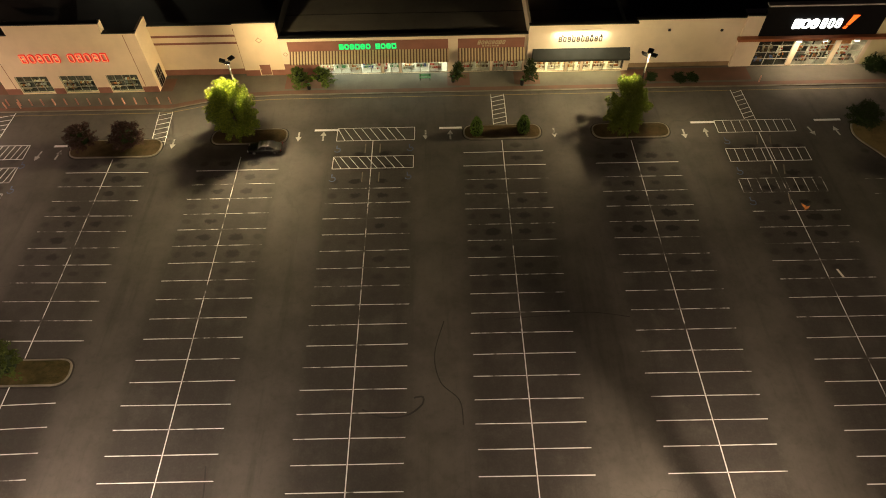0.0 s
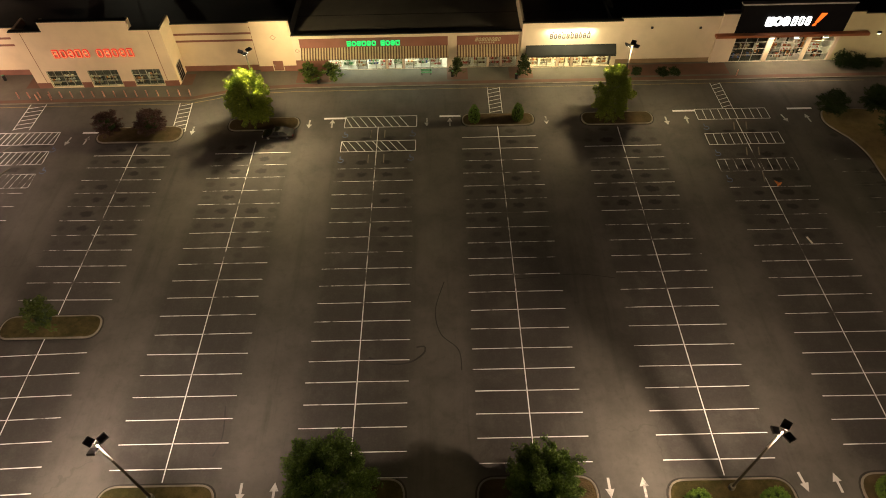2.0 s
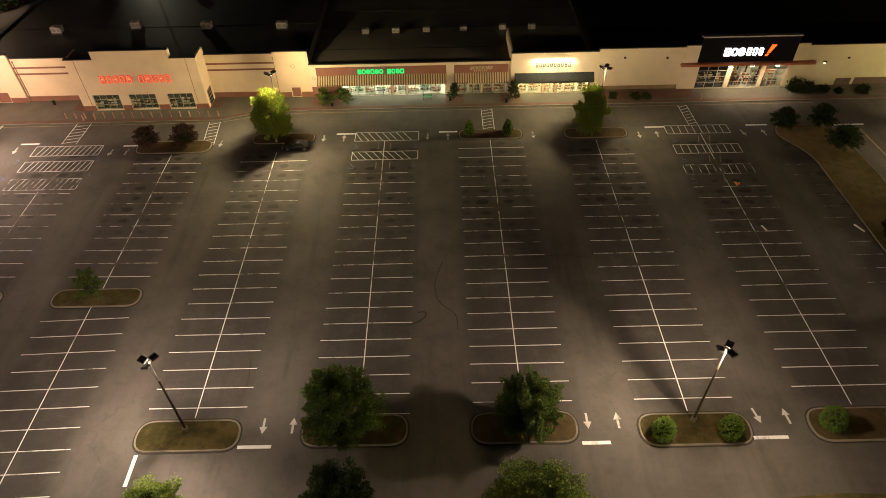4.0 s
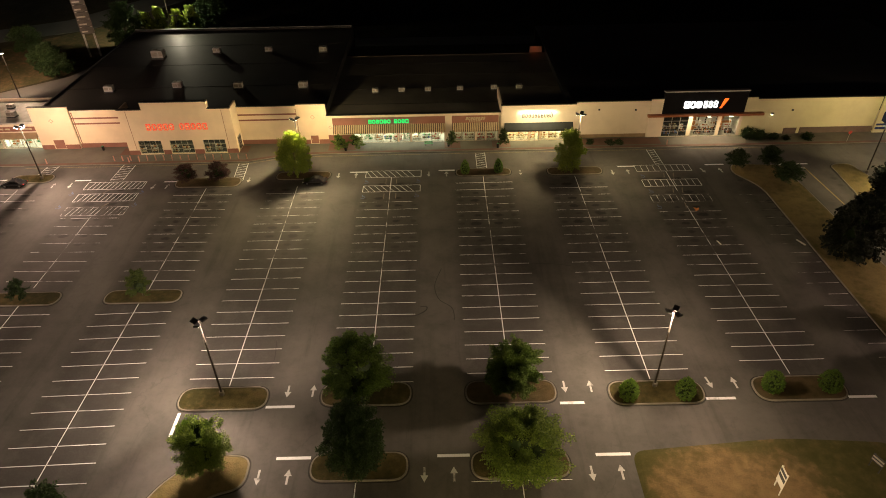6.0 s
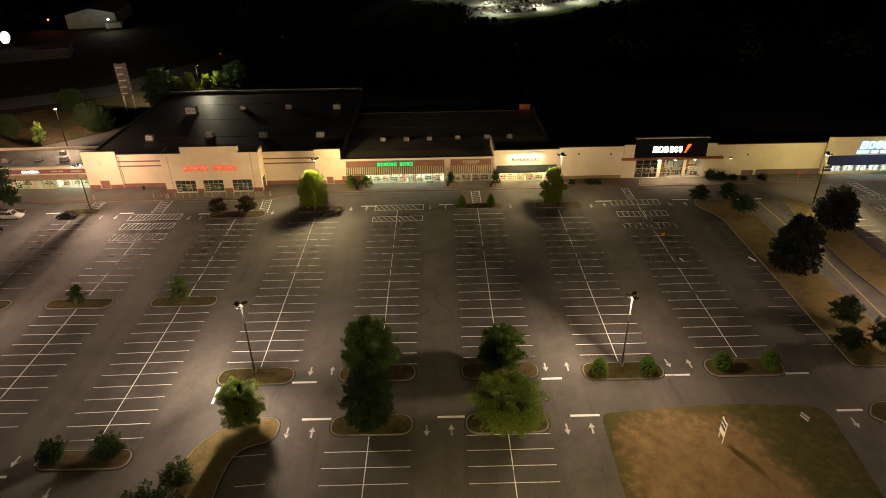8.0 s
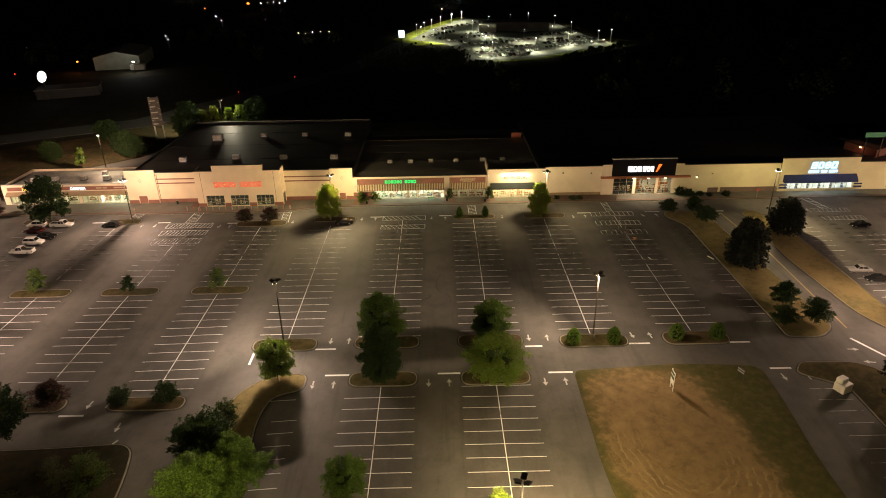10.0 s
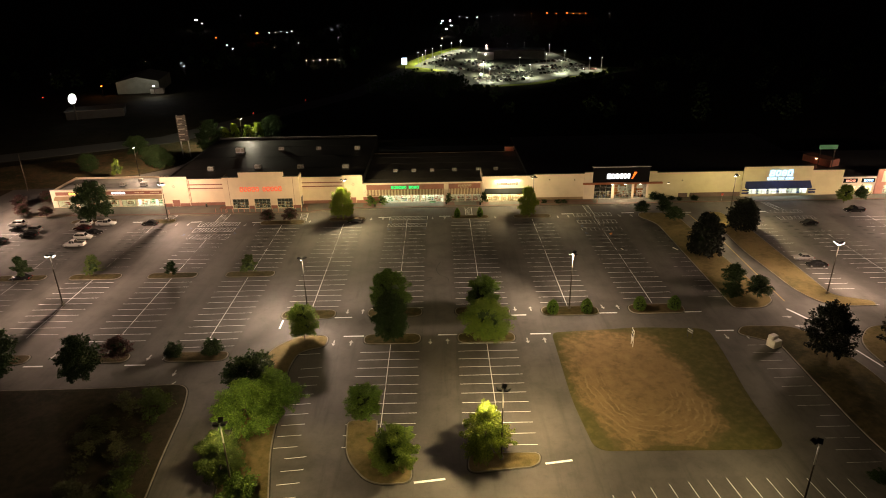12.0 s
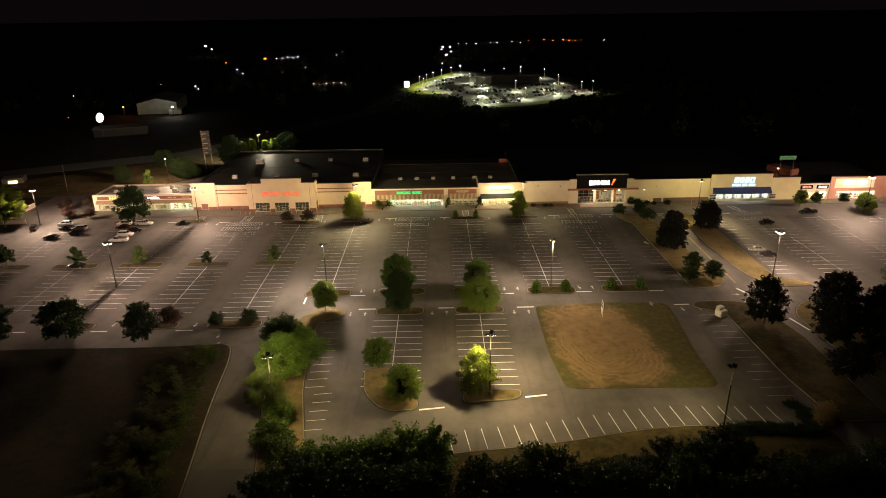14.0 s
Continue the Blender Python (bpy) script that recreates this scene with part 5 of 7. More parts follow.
for x in (54.6, 58.6, 63.4):
    sl = new("soffit_lamp")
    sl.parent = lots
    Shape().box(x - 0.4, LY - 1.55, 5.2, x + 0.4, LY - 1.31, 5.42).make("housing", METAL_PALE, sl)
    Shape().box(x - 0.36, LY - 1.53, 5.1, x + 0.36, LY - 1.33, 5.2).make("lens", SHOP_LIGHT, sl, "lit canopy downlight")
    d = bpy.data.lights.new("soffit_spot", "SPOT")
    d.energy, d.color, d.spot_size, d.spot_blend, d.shadow_soft_size = 1500.0, (1.0, 0.74, 0.44), radians(150), 0.8, 0.15
    new("soffit_spot_lamp", d).matrix_basis = look((x, LY - 1.5, 5.04), (x, LY - 1.7, 0))
for a, b, z0, z1 in ops:
    window(lots, a, b, z0, z1, LY - 0.4, max(2, round((b - a) / 1.8)), 4, bars=METAL_PALE, t=0.065)
interior(lots, 48.9, 54.9, LY - 0.4, 4.8, SHOP_NIGHT, 7, 2, SHOP_DARK)
interior(lots, 55.4, 66.2, LY - 0.4, 4.8, SHOP_MID, 5, 3)
for x0, x1, z0, z1, y in ((55.7, 57.4, 0.2, 3.6, 2.2), (58.6, 60.4, 2.9, 4.4, 3.4), (62.0, 63.4, 0.2, 4.6, 1.8), (63.9, 65.8, 0.2, 2.2, 2.8)):
    p = thing("display_panel", 0, LY + y, 0.17, 0, "orange-red display panel inside the shop front", "display", "shop display panels")
    Shape().box(x0, 0, z0, x1, 0.12, z1).make("board", GOODS[3], p)
    Shape().box(x0, 0.12, 0, x0 + 0.1, 0.5, z1).box(x1 - 0.1, 0.12, 0, x1, 0.5, z1).make("support", SHOP_DARK, p)
for k in range(7):
    dark = k < 2
    shelf_unit(50.4 + 2.4 * k, LY + 2.0 + (k % 2), 2.1, 1.7, 130 + k, (6, 2, 6) if dark else (3, 0, 5, 2, 3), rack=SHOP_DARK if dark else SHOP_WHITE)
    shelf_unit(50.8 + 2.3 * k, LY + 0.5 + 0.4 * (k % 3), 1.5, 1.0, 230 + k, (6, 6, 4) if dark else (6, 2, 3, 5, 0), rack=SHOP_DARK)
letters(lots, "store_sign", 52.9, 56.8, 6.9, 8.45, LY - 0.55, (3,), WHITE_GLOW, "white lit sign shapes", None, 0.2, 0.06)
letters(lots, "store_sign", 57.0, 60.3, 6.9, 8.45, LY - 0.55, (3,), WHITE_GLOW, "white lit sign shapes", None, 0.2, 0.3)
mark = new("store_sign")
mark.parent = lots
mark["label"] = "orange-red lit slanted sign stroke"
for poly, nm in (([(60.98, 7.35), (61.4, 7.35), (62.3, 8.95), (61.45, 8.95)], "stroke"), ([(60.72, 6.8), (61.12, 6.8), (61.32, 7.16), (60.92, 7.16)], "dot")):
    Shape().prism(poly, 0.0, 0.2, 0, pose(0, LY - 0.56, 0, 90)).make(nm, ORANGE_GLOW, mark)
wall(lots, 68.8, 80.0, LY, 8.4, STUCCO_GREEN)
wall(lots, 80.0, 96.4, LY + 0.15, 8.4, STUCCO_GREEN)
coping(lots, 68.8, 96.4, LY, 8.4)
panel(lots, "wainscot", 80.2, 96.3, 0.13, 1.5, LY + 0.15, BLOCK_DARK, "dark base of the wall", 0.12)
panel(lots, "wainscot", 76.5, 79.4, 0.13, 1.5, LY, BLOCK_DARK, "dark base of the wall", 0.12)
panel(lots, "wainscot", 29.8, 45.8, 0.13, 0.9, LY, AWN_TAN, "tan base of the wall", 0.08)
for x, z in ((34.6, 6.6), (42.6, 6.4), (77.0, 5.6)):
    Shape().box(x, LY - 0.25, z, x + 0.35, LY, z + 0.3).make("wall_lamp", HEAD_BLACK, lots, "small unlit wall lamp")
wp = new("wall_lamp")
wp.parent = lots
Shape().box(72.6, LY - 0.3, 4.9, 73.2, LY, 5.2).make("housing", HEAD_BLACK, wp)
Shape().box(72.75, LY - 0.26, 4.8, 73.05, LY - 0.04, 4.9).make("lens", SHOP_LIGHT, wp, "glowing lens")
roof(lots, 29.6, 128.6, LY + 0.55, 150.0, 5.4, ROOF_DARK)
Shape().box(29.6, 150.0, 0, 128.6, 150.4, 5.3).make("rear_wall", BLOCK_DARK, lots)

# clothing store
ross = shop("clothing_store", "pale store with blue awning and blue-white lit sign")
RY = 84.8
ops = [(98.2, 117.6, 0.8, 2.9)]
wall(ross, 96.4, 118.2, RY - 0.5, 9.9, STUCCO_GREEN, ops)
coping(ross, 96.4, 118.2, RY - 0.5, 9.9)
wall(ross, 118.2, 128.6, RY, 8.3, STUCCO_GREEN)
coping(ross, 118.2, 128.6, RY, 8.3)
awning(ross, 97.4, 118.0, RY - 0.52, 3.0, 5.1, 1.5, [AWN_BLUE], 14, "dark blue canvas awning", 0.5)
window(ross, 98.2, 117.6, 0.8, 2.9, RY - 0.5, 12, 1)
interior(ross, 98.0, 117.8, RY - 0.5, 3.6, SHOP_BLUE, 5, 5)
for k in range(6):
    shelf_unit(99.4 + 3.3 * k, RY + 1.2, 1.0, 2.0, 150 + k, (4, 6, 4))
letters(ross, "store_sign", 104.4, 111.9, 6.75, 8.7, RY - 0.5, (4,), BLUE_GLOW, "blue-white lit sign shapes", None, 0.2, 0.16, 0.1)
letters(ross, "store_sign", 104.0, 112.3, 5.55, 6.3, RY - 0.5, (5, 3, 4), BLUE_GLOW, "small blue-white lit sign shapes", None, 0.15, 0.2, 0.1)
for x in (96.6, 118.0):
    Shape().box(x, RY - 0.7, 1.0, x + 2.2, RY - 0.52, 1.5).box(x, RY - 0.7, 1.9, x + 2.2, RY - 0.52, 2.3).make("wall_stripe", AWN_BLUE, ross, "blue wall stripes")
small = shop("vitamin_shop", "low cream shops with dark sign boxes")
ops = [(129.4, 133.6, 0.2, 2.9), (134.4, 138.8, 0.2, 2.9)]
wall(small, 128.6, 139.4, RY, 5.9, STUCCO_PALE, ops)
coping(small, 128.6, 139.4, RY, 5.9)
for a, b, z0, z1 in ops:
    window(small, a, b, z0, z1, RY, 3, 1)
interior(small, 128.9, 139.1, RY, 2.7, SHOP_WARM, 6, 3)
for k in range(4):
    shelf_unit(130.4 + 2.4 * k, RY + 1.4, 2.0, 1.6, 170 + k, (2, 3, 5))
panel(small, "sign_box", 129.0, 133.4, 4.0, 5.3, RY, BLACK_PANEL, "dark sign box", 0.2)
panel(small, "sign_box", 134.8, 139.0, 4.0, 5.3, RY, BLACK_PANEL, "dark sign box", 0.2)
letters(small, "shop_sign", 129.6, 132.8, 4.3, 5.0, RY - 0.2, (3,), glow("sign_red_white", (1.0, 0.42, 0.3), 1.2), "pale red lit sign shapes", None, 0.1, 0.12)
letters(small, "shop_sign", 135.4, 138.4, 4.3, 5.0, RY - 0.2, (4,), BLUE_GLOW, "blue-white lit sign shapes", None, 0.1, 0.12)
roof(small, 128.6, 165.0, RY + 0.4, 120.0, 5.2, ROOF_DARK)
party = shop("party_store", "salmon stucco store with pale lit sign panel")
ops = [(142.0, 156.0, 0.2, 3.0)]
wall(party, 139.4, 165.0, RY - 0.4, 8.3, SALMON, ops)
coping(party, 139.4, 165.0, RY - 0.4, 8.3)
panel(party, "sign_panel", 141.0, 155.0, 4.2, 7.6, RY - 0.4, STUCCO_PALE, "pale sign panel", 0.1)
window(party, 142.0, 156.0, 0.2, 3.0, RY - 0.4, 8, 1)
interior(party, 140.6, 158.0, RY - 0.4, 2.8, SHOP_LIGHT, 6, 4)
for k in range(5):
    shelf_unit(143.0 + 2.6 * k, RY + 1.2, 2.2, 1.8, 180 + k, (3, 0, 4, 2))
letters(party, "shop_sign", 144.0, 152.2, 5.4, 6.7, RY - 0.5, (5, 4), WHITE_GLOW, "white lit sign shapes", None, 0.12, 0.2)

# rooftop units
ru = thing("rooftop_unit", -31.5, 98.0, 7.9, 0, "grey metal rooftop air unit on a curb", "rooftop unit", "rooftop units")
Shape().box(-1.1, -0.8, 0, 1.1, 0.8, 0.3).make("curb", ROOF_DARK, ru)
bevelled(Shape().box(-1.0, -0.7, 0.3, 1.0, 0.7, 1.5).make("housing", METAL_PALE, ru), 0.04)
Shape().box(0.3, -0.72, 0.6, 0.9, -0.69, 1.3).box(-0.9, -0.72, 0.6, 0.1, -0.69, 1.3).make("louvre", FRAME_METAL, ru)
Shape().tube([((-0.4, 0, 1.5), 0.42), ((-0.4, 0, 1.62), 0.42)], 14).make("fan_cowl", FRAME_METAL, ru)
for x, y, z, s in ((-46.7, 98.5, 7.9, 1.0), (-61.2, 99.5, 7.9, 1.0), (-76.6, 98.0, 7.9, 1.0), (-30.4, 123.0, 7.9, 1.0), (-58.8, 124.0, 7.9, 0.9), (-45.0, 124.0, 7.9, 0.9), (-73.0, 120.5, 7.9, 1.5),
                   (-15.0, 99.0, 6.0, 0.7), (-8.8, 99.0, 6.0, 0.7), (-2.6, 99.2, 6.0, 0.7), (5.0, 99.4, 6.0, 0.7), (13.0, 99.6, 6.0, 0.7), (19.0, 99.6, 6.0, 0.7),
                   (-118, 91, 5.0, 0.8), (-112, 91.5, 5.0, 0.8), (-104, 92.0, 5.0, 0.8), (-97, 91.5, 5.0, 0.9), (-92, 92.5, 5.0, 0.9), (-100, 96.5, 5.0, 0.7)):
    copy_thing(ru, pose(x, y, z, 0, 0, 0) @ Matrix.Scale(s, 4))

# sidewalk furniture
bol = thing("bollard", -70.0, 78.3, 0.13, 0, "rust-red steel bollard on the sidewalk", "bollard", "sidewalk bollards")
Shape().tube([((0, 0, 0), 0.11), ((0, 0, 1.1), 0.11), ((0, 0, 1.18), 0.06)], 10).make("post", surface("bollard_red", (0.5, 0.27, 0.21), (0.36, 0.17, 0.13), 1.0, 6.0, 0.6), bol)
for k in range(1, 17):
    copy_thing(bol, pose(-70.0 + 1.78 * k, 78.3 - 0.015 * k, 0.13))
copy_thing(bol, pose(49.4, 80.4, 0.13))
for x in (-84.2, -66.6, -64.4):
    copy_thing(bol, pose(x, 77.6, 0.13))
bench = thing("bench", -2.5, 82.6, 0.13, 0, "dark green slatted bench by the shop front", "bench")
for k in range(4):
    Shape().box(-0.9, -0.2 + 0.11 * k, 0.42, 0.9, -0.12 + 0.11 * k, 0.46).make("slat", GOODS[1], bench)
for k in range(3):
    Shape().box(-0.9, 0.26, 0.55 + 0.13 * k, 0.9, 0.3, 0.64 + 0.13 * k).make("slat", GOODS[1], bench)
for x in (-0.75, 0.75):
    Shape().box(x - 0.04, -0.2, 0, x + 0.04, 0.28, 0.42).box(x - 0.04, 0.24, 0.42, x + 0.04, 0.28, 0.95).make("leg", HEAD_BLACK, bench)
bin1 = thing("litter_bin", 12.6, 80.9, 0.13, 0, "dark litter bin on the sidewalk", "litter bin", "litter bins")
Shape().tube([((0, 0, 0), 0.28), ((0, 0, 0.85), 0.3), ((0, 0, 0.95), 0.24)], 12).make("barrel", HEAD_BLACK, bin1)
Shape().tube([((0, 0, 0.95), 0.26), ((0, 0, 1.05), 0.12)], 12).make("lid", GOODS[1], bin1)
for x, y in ((-20.6, 80.9), (-74.6, 83.6), (1.9, 82.0)):
    copy_thing(bin1, pose(x, y, 0.13))


# ---- lamp poles ----
def lamp_pole(x, y, h, heads, colour):
    p = thing("lamp_pole", x, y, 0.0, 0, "tall dark steel lamp pole with lit floodlight heads", "lamp pole", "parking lot lamps")
    Shape().tube([((0, 0, 0), 0.3), ((0, 0, 0.75), 0.3), ((0, 0, 0.78), 0.24)], 12).make("base", CONCRETE, p, "concrete pole base")
    Shape().tube([((0, 0, 0.7), 0.15), ((0, 0, h * 0.75), 0.11)], 10).make("shaft", POLE_PAINT, p)
    # top of the pole painted paler than the shaft for the heads' light
    Shape().tube([((0, 0, h * 0.75), 0.11), ((0, 0, h), 0.09)], 10).make("mast", POLE_LIGHT, p, "pale upper mast")
    for a, share, *behind in heads:
        m = pose(0, 0, h, 0, 0, a)
        hd = new("floodlight")
        hd.parent = p
        Shape().tube([(m @ Vector((0, 0, -0.1)), 0.05), (m @ Vector((0.5, 0, 0.0)), 0.05)], 6).make("arm", POLE_PAINT, hd)
        mm = m @ pose(0.68, 0, 0, 0, -24 if not behind else -6, 0)
        bevelled(Shape().box(-0.4, -0.36, -0.02, 0.4, 0.36, 0.22, 0, mm).make("housing", HEAD_BLACK, hd), 0.06)
        Shape().box(-0.32, -0.29, -0.15 if colour is PINK else -0.03, 0.32, 0.29, -0.022, 0, mm).make("lens", LENS_ON, hd, "glowing lens")
        for part_of, way in [(share, 1)] + [(q, -1) for q in behind]:
            d = bpy.data.lights.new("flood", "SPOT")
            d.energy, d.color = FLOOD * part_of, colour
            d.spot_size, d.spot_blend, d.shadow_soft_size = radians(142), 1.0, 0.07
            lo = new("flood_beam", d)
            lo.parent = p
            eye = mm @ Vector((0.05, 0, -0.3))
            lo.matrix_basis = look(eye, m @ Vector((0.85 + 18.0 * way, 0, -9.0)))
    if all(len(q) == 2 for q in heads):
        d = bpy.data.lights.new("downlight", "SPOT")
        d.energy, d.color = FLOOD * 0.15 * sum(q[1] for q in heads) / len(heads), colour
        d.spot_size, d.spot_blend, d.shadow_soft_size = radians(125), 1.0, 0.14
        lo = new("down_beam", d)
        lo.parent = p
        lo.matrix_basis = pose(0, 0, h - 0.3) if len(heads) < 3 else look((0.75, -0.75, h - 0.5), (0.9, -0.9, 0))
    return p


for x, y, h, heads, colour in POLES:
    lamp_pole(x, y, h, heads, colour)
# lamps behind the shops
lamp_pole(-108.0, 112.6, 12.8, ((-60, 0.7), (125, 2.0)), (1.0, 0.66, 0.42))
lamp_pole(-84.0, 160.0, 13.0, ((165, 1.9), (-15, 0.8)), COOL)
# floodlight on the rear parapet of the craft store
rf = thing("parapet_floodlight", -75.5, 143.6, 8.5, 0, "small floodlight clamped to the roof parapet", "floodlight")
Shape().tube([((0, 0, 0), 0.06), ((0, 0, 3.9), 0.06)], 6).make("post", POLE_PAINT, rf)
for x in (-0.7, 0.7):
    Shape().box(x - 0.3, -0.5, 3.8, x + 0.3, 0.1, 4.1).make("housing", HEAD_BLACK, rf)
Shape().box(-0.75, -0.06, 3.82, 0.75, 0.02, 3.9).make("crossbar", POLE_PAINT, rf)
d = bpy.data.lights.new("parapet_flood", "SPOT")
d.energy, d.color, d.spot_size, d.spot_blend, d.shadow_soft_size = 2600.0, (1.0, 0.84, 0.62), radians(150), 1.0, 0.5
new("parapet_flood_beam", d).matrix_basis = look((-75.5, 142.3, 12.4), (-70.0, 112.0, 7.9))


# ---- trees and shrubs ----
def leaf_cloud(name, seed, clumps, per, size, spread, shape, material, parent, hang=0.0, base=0.3, ragged=1.0):
    """A crown of folded leaves on sprigs. Unit crown: radius 1 in plan, from z=0 to z=1; shape(z) gives the radius there."""
    rng = np.random.default_rng(seed)
    tall = 1.8
    centres, tries = [], 0
    while len(centres) < clumps:
        tries += 1
        z = rng.uniform(0.03, 0.97)
        a = rng.uniform(0, math.tau)
        low = base * (1 - z ** 3)
        q = low + (1 - low) * rng.random() ** 0.55
        r = shape(z) * q * 0.92
        lobe = noise.noise(Vector((1.7 * math.cos(a), 1.7 * math.sin(a), 3.6 * z + seed)))
        r *= 0.9 + 0.45 * ragged * lobe
        # hollows between the boughs
        if z < 0.82 and tries < 40 * clumps and noise.noise(Vector((3.4 * r * math.cos(a), 3.4 * r * math.sin(a), 5.2 * z + 2.7 * seed))) < -0.02 - 0.2 / max(ragged, 0.05):
            continue
        rise = math.atan2((z - 0.38) * tall, r + 0.25) + rng.uniform(-0.35, 0.45)
        turn = a + rng.uniform(-0.5, 0.5)
        o = (math.cos(turn) * math.cos(rise), math.sin(turn) * math.cos(rise), math.sin(rise))
        centres.append((r * math.cos(a), r * math.sin(a), z, rng.uniform(0.5, 1.25) * (0.75 + 0.4 * q), *o))
    c = np.repeat(np.array(centres), per, axis=0)
    n = len(c)
    o = c[:, 4:7]
    d = rng.normal(size=(n, 3))
    d /= np.linalg.norm(d, axis=1)[:, None]
    along = rng.uniform(-0.8, 0.6 + 0.5 * ragged, n)
    slim = (spread * 0.72 * c[:, 3] * rng.random(n) ** 0.5 * np.clip(1.25 - 0.75 * np.abs(along), 0.2, 1))[:, None]
    d = d * slim + o * (along * spread * c[:, 3])[:, None]
    d[:, 2] /= tall
    p = c[:, :3] + d
    p[:, 2] -= hang * rng.random(n) * np.hypot(p[:, 0], p[:, 1])
    u = rng.normal(size=(n, 3)) + o * 1.2
    u[:, 2] -= 0.3
    u /= np.linalg.norm(u, axis=1)[:, None]
    w = np.cross(u, rng.normal(size=(n, 3)) + np.array((0, 0, 0.8)))
    w /= np.linalg.norm(w, axis=1)[:, None]
    s = (size * rng.uniform(0.55, 1.3, n))[:, None]
    u, w = u * s, w * s * 0.55
    up = np.cross(u, w)
    up = up / (np.linalg.norm(up, axis=1)[:, None] + 1e-9) * s * 0.25
    for q in (u, w, up):
        q[:, 2] /= tall
    v = np.stack([p - u, p + w + up, p + u, p - w + up], axis=1).reshape(-1, 3)
    f = np.arange(n * 4).reshape(-1, 4)
    me = bpy.data.meshes.new(name)
    me.from_pydata(v.tolist(), [], f.tolist())
    me.materials.append(material)
    me.update()
    ob = new(name, me)
    ob.parent = parent
    return ob


def trunk(parent, seed, height, r, limbs, reach):
    rnd = random.Random(seed)
    sh = Shape()
    pts = [(Vector((0, 0, -0.02)), r * 1.35), (Vector((0, 0, height * 0.1)), r)]
    for k in range(1, 5):
        pts.append((Vector((rnd.uniform(-0.04, 0.04), rnd.uniform(-0.04, 0.04), height * (0.1 + 0.2 * k))), r * (1 - 0.19 * k)))
    sh.tube(pts, 8)
    for k in range(limbs):
        z = height * rnd.uniform(0.35, 0.8)
        a = k * 2.4 + rnd.uniform(-0.4, 0.4)
        e = Vector((math.cos(a) * reach * rnd.uniform(0.5, 0.9), math.sin(a) * reach * rnd.uniform(0.5, 0.9), z + height * rnd.uniform(0.12, 0.3)))
        s = Vector((0, 0, z))
        sh.tube([(s, r * 0.5), (s.lerp(e, 0.5) + Vector((0, 0, -0.02)), r * 0.32), (e, r * 0.1)], 5)
    return sh.make("trunk", BARK, parent)


SHAPES = {
    "taper": lambda z: max(0.1, (1 - z) ** 0.5 * (0.5 + z) ** 0.4 * 1.15),
    "round": lambda z: math.sqrt(max(0.02, 1 - (2 * z - 0.9) ** 2 / 1.25)),
    "egg": lambda z: max(0.1, (1 - z) ** 0.55 * (0.45 + z) ** 0.3 * 1.1),
    "tall": lambda z: max(0.12, math.sin(math.pi * min(1, 0.12 + 0.86 * z)) ** 0.55),
    "wide": lambda z: max(0.1, (1 - (1.75 * z - 0.65) ** 2 * 0.75) if z < 1 else 0.1),
}
PROTO = {}


def tree_kind(key, form, leaf, seed, clumps=70, per=42, size=0.085, spread=0.3, clear=0.22, limbs=7, hang=0.0, ragged=0.6):
    """A model tree 1 m high with a crown of radius 1; it is scaled when it is planted."""
    PROTO[key] = (form, leaf, seed, clumps, per, size, spread, clear, limbs, hang, ragged, {})


tree_kind("maple", "round", LEAF_GREEN, 11, 230, 190, 0.03, 0.19)
tree_kind("broad", "wide", LEAF_GREEN, 26, 240, 170, 0.032, 0.2, 0.14, 9, 0.06, 0.95)
tree_kind("dense", "tall", LEAF_DARK, 12, 270, 150, 0.033, 0.18, 0.1, 7, 0.0, 0.4)
tree_kind("dark", "taper", LEAF_UNLIT_EVERGREEN, 13, 230, 45, 0.066, 0.19, 0.06, 7, 0.0, 0.2)
tree_kind("bright", "egg", LEAF_LAMPLIT, 14, 90, 80, 0.048, 0.25, 0.2)
tree_kind("lit", "round", LEAF_LAMPLIT, 24, 240, 170, 0.032, 0.2, 0.24, 7, 0.0, 0.6)
tree_kind("willow", "wide", LEAF_OLIVE, 15, 260, 180, 0.028, 0.2, 0.18, 9, 0.16, 0.6)
tree_kind("plum", "wide", LEAF_PLUM, 16, 130, 60, 0.056, 0.24, 0.3, 7, 0.0, 0.6)
tree_kind("sapling", "egg", LEAF_GREEN, 17, 36, 44, 0.1, 0.32, 0.28, 5)
tree_kind("shade", "round", LEAF_DARK, 18, 190, 50, 0.055, 0.21, 0.16, 8, 0.0, 0.75)
tree_kind("verge", "round", LEAF_DARK, 28, 80, 60, 0.055, 0.24, 0.1, 6, 0.0, 0.7)
tree_kind("bush", "round", LEAF_DARK, 19, 70, 50, 0.085, 0.34, 0.02, 4)
tree_kind("scrub", "wide", LEAF_DRY, 20, 30, 30, 0.085, 0.42, 0.03, 4)


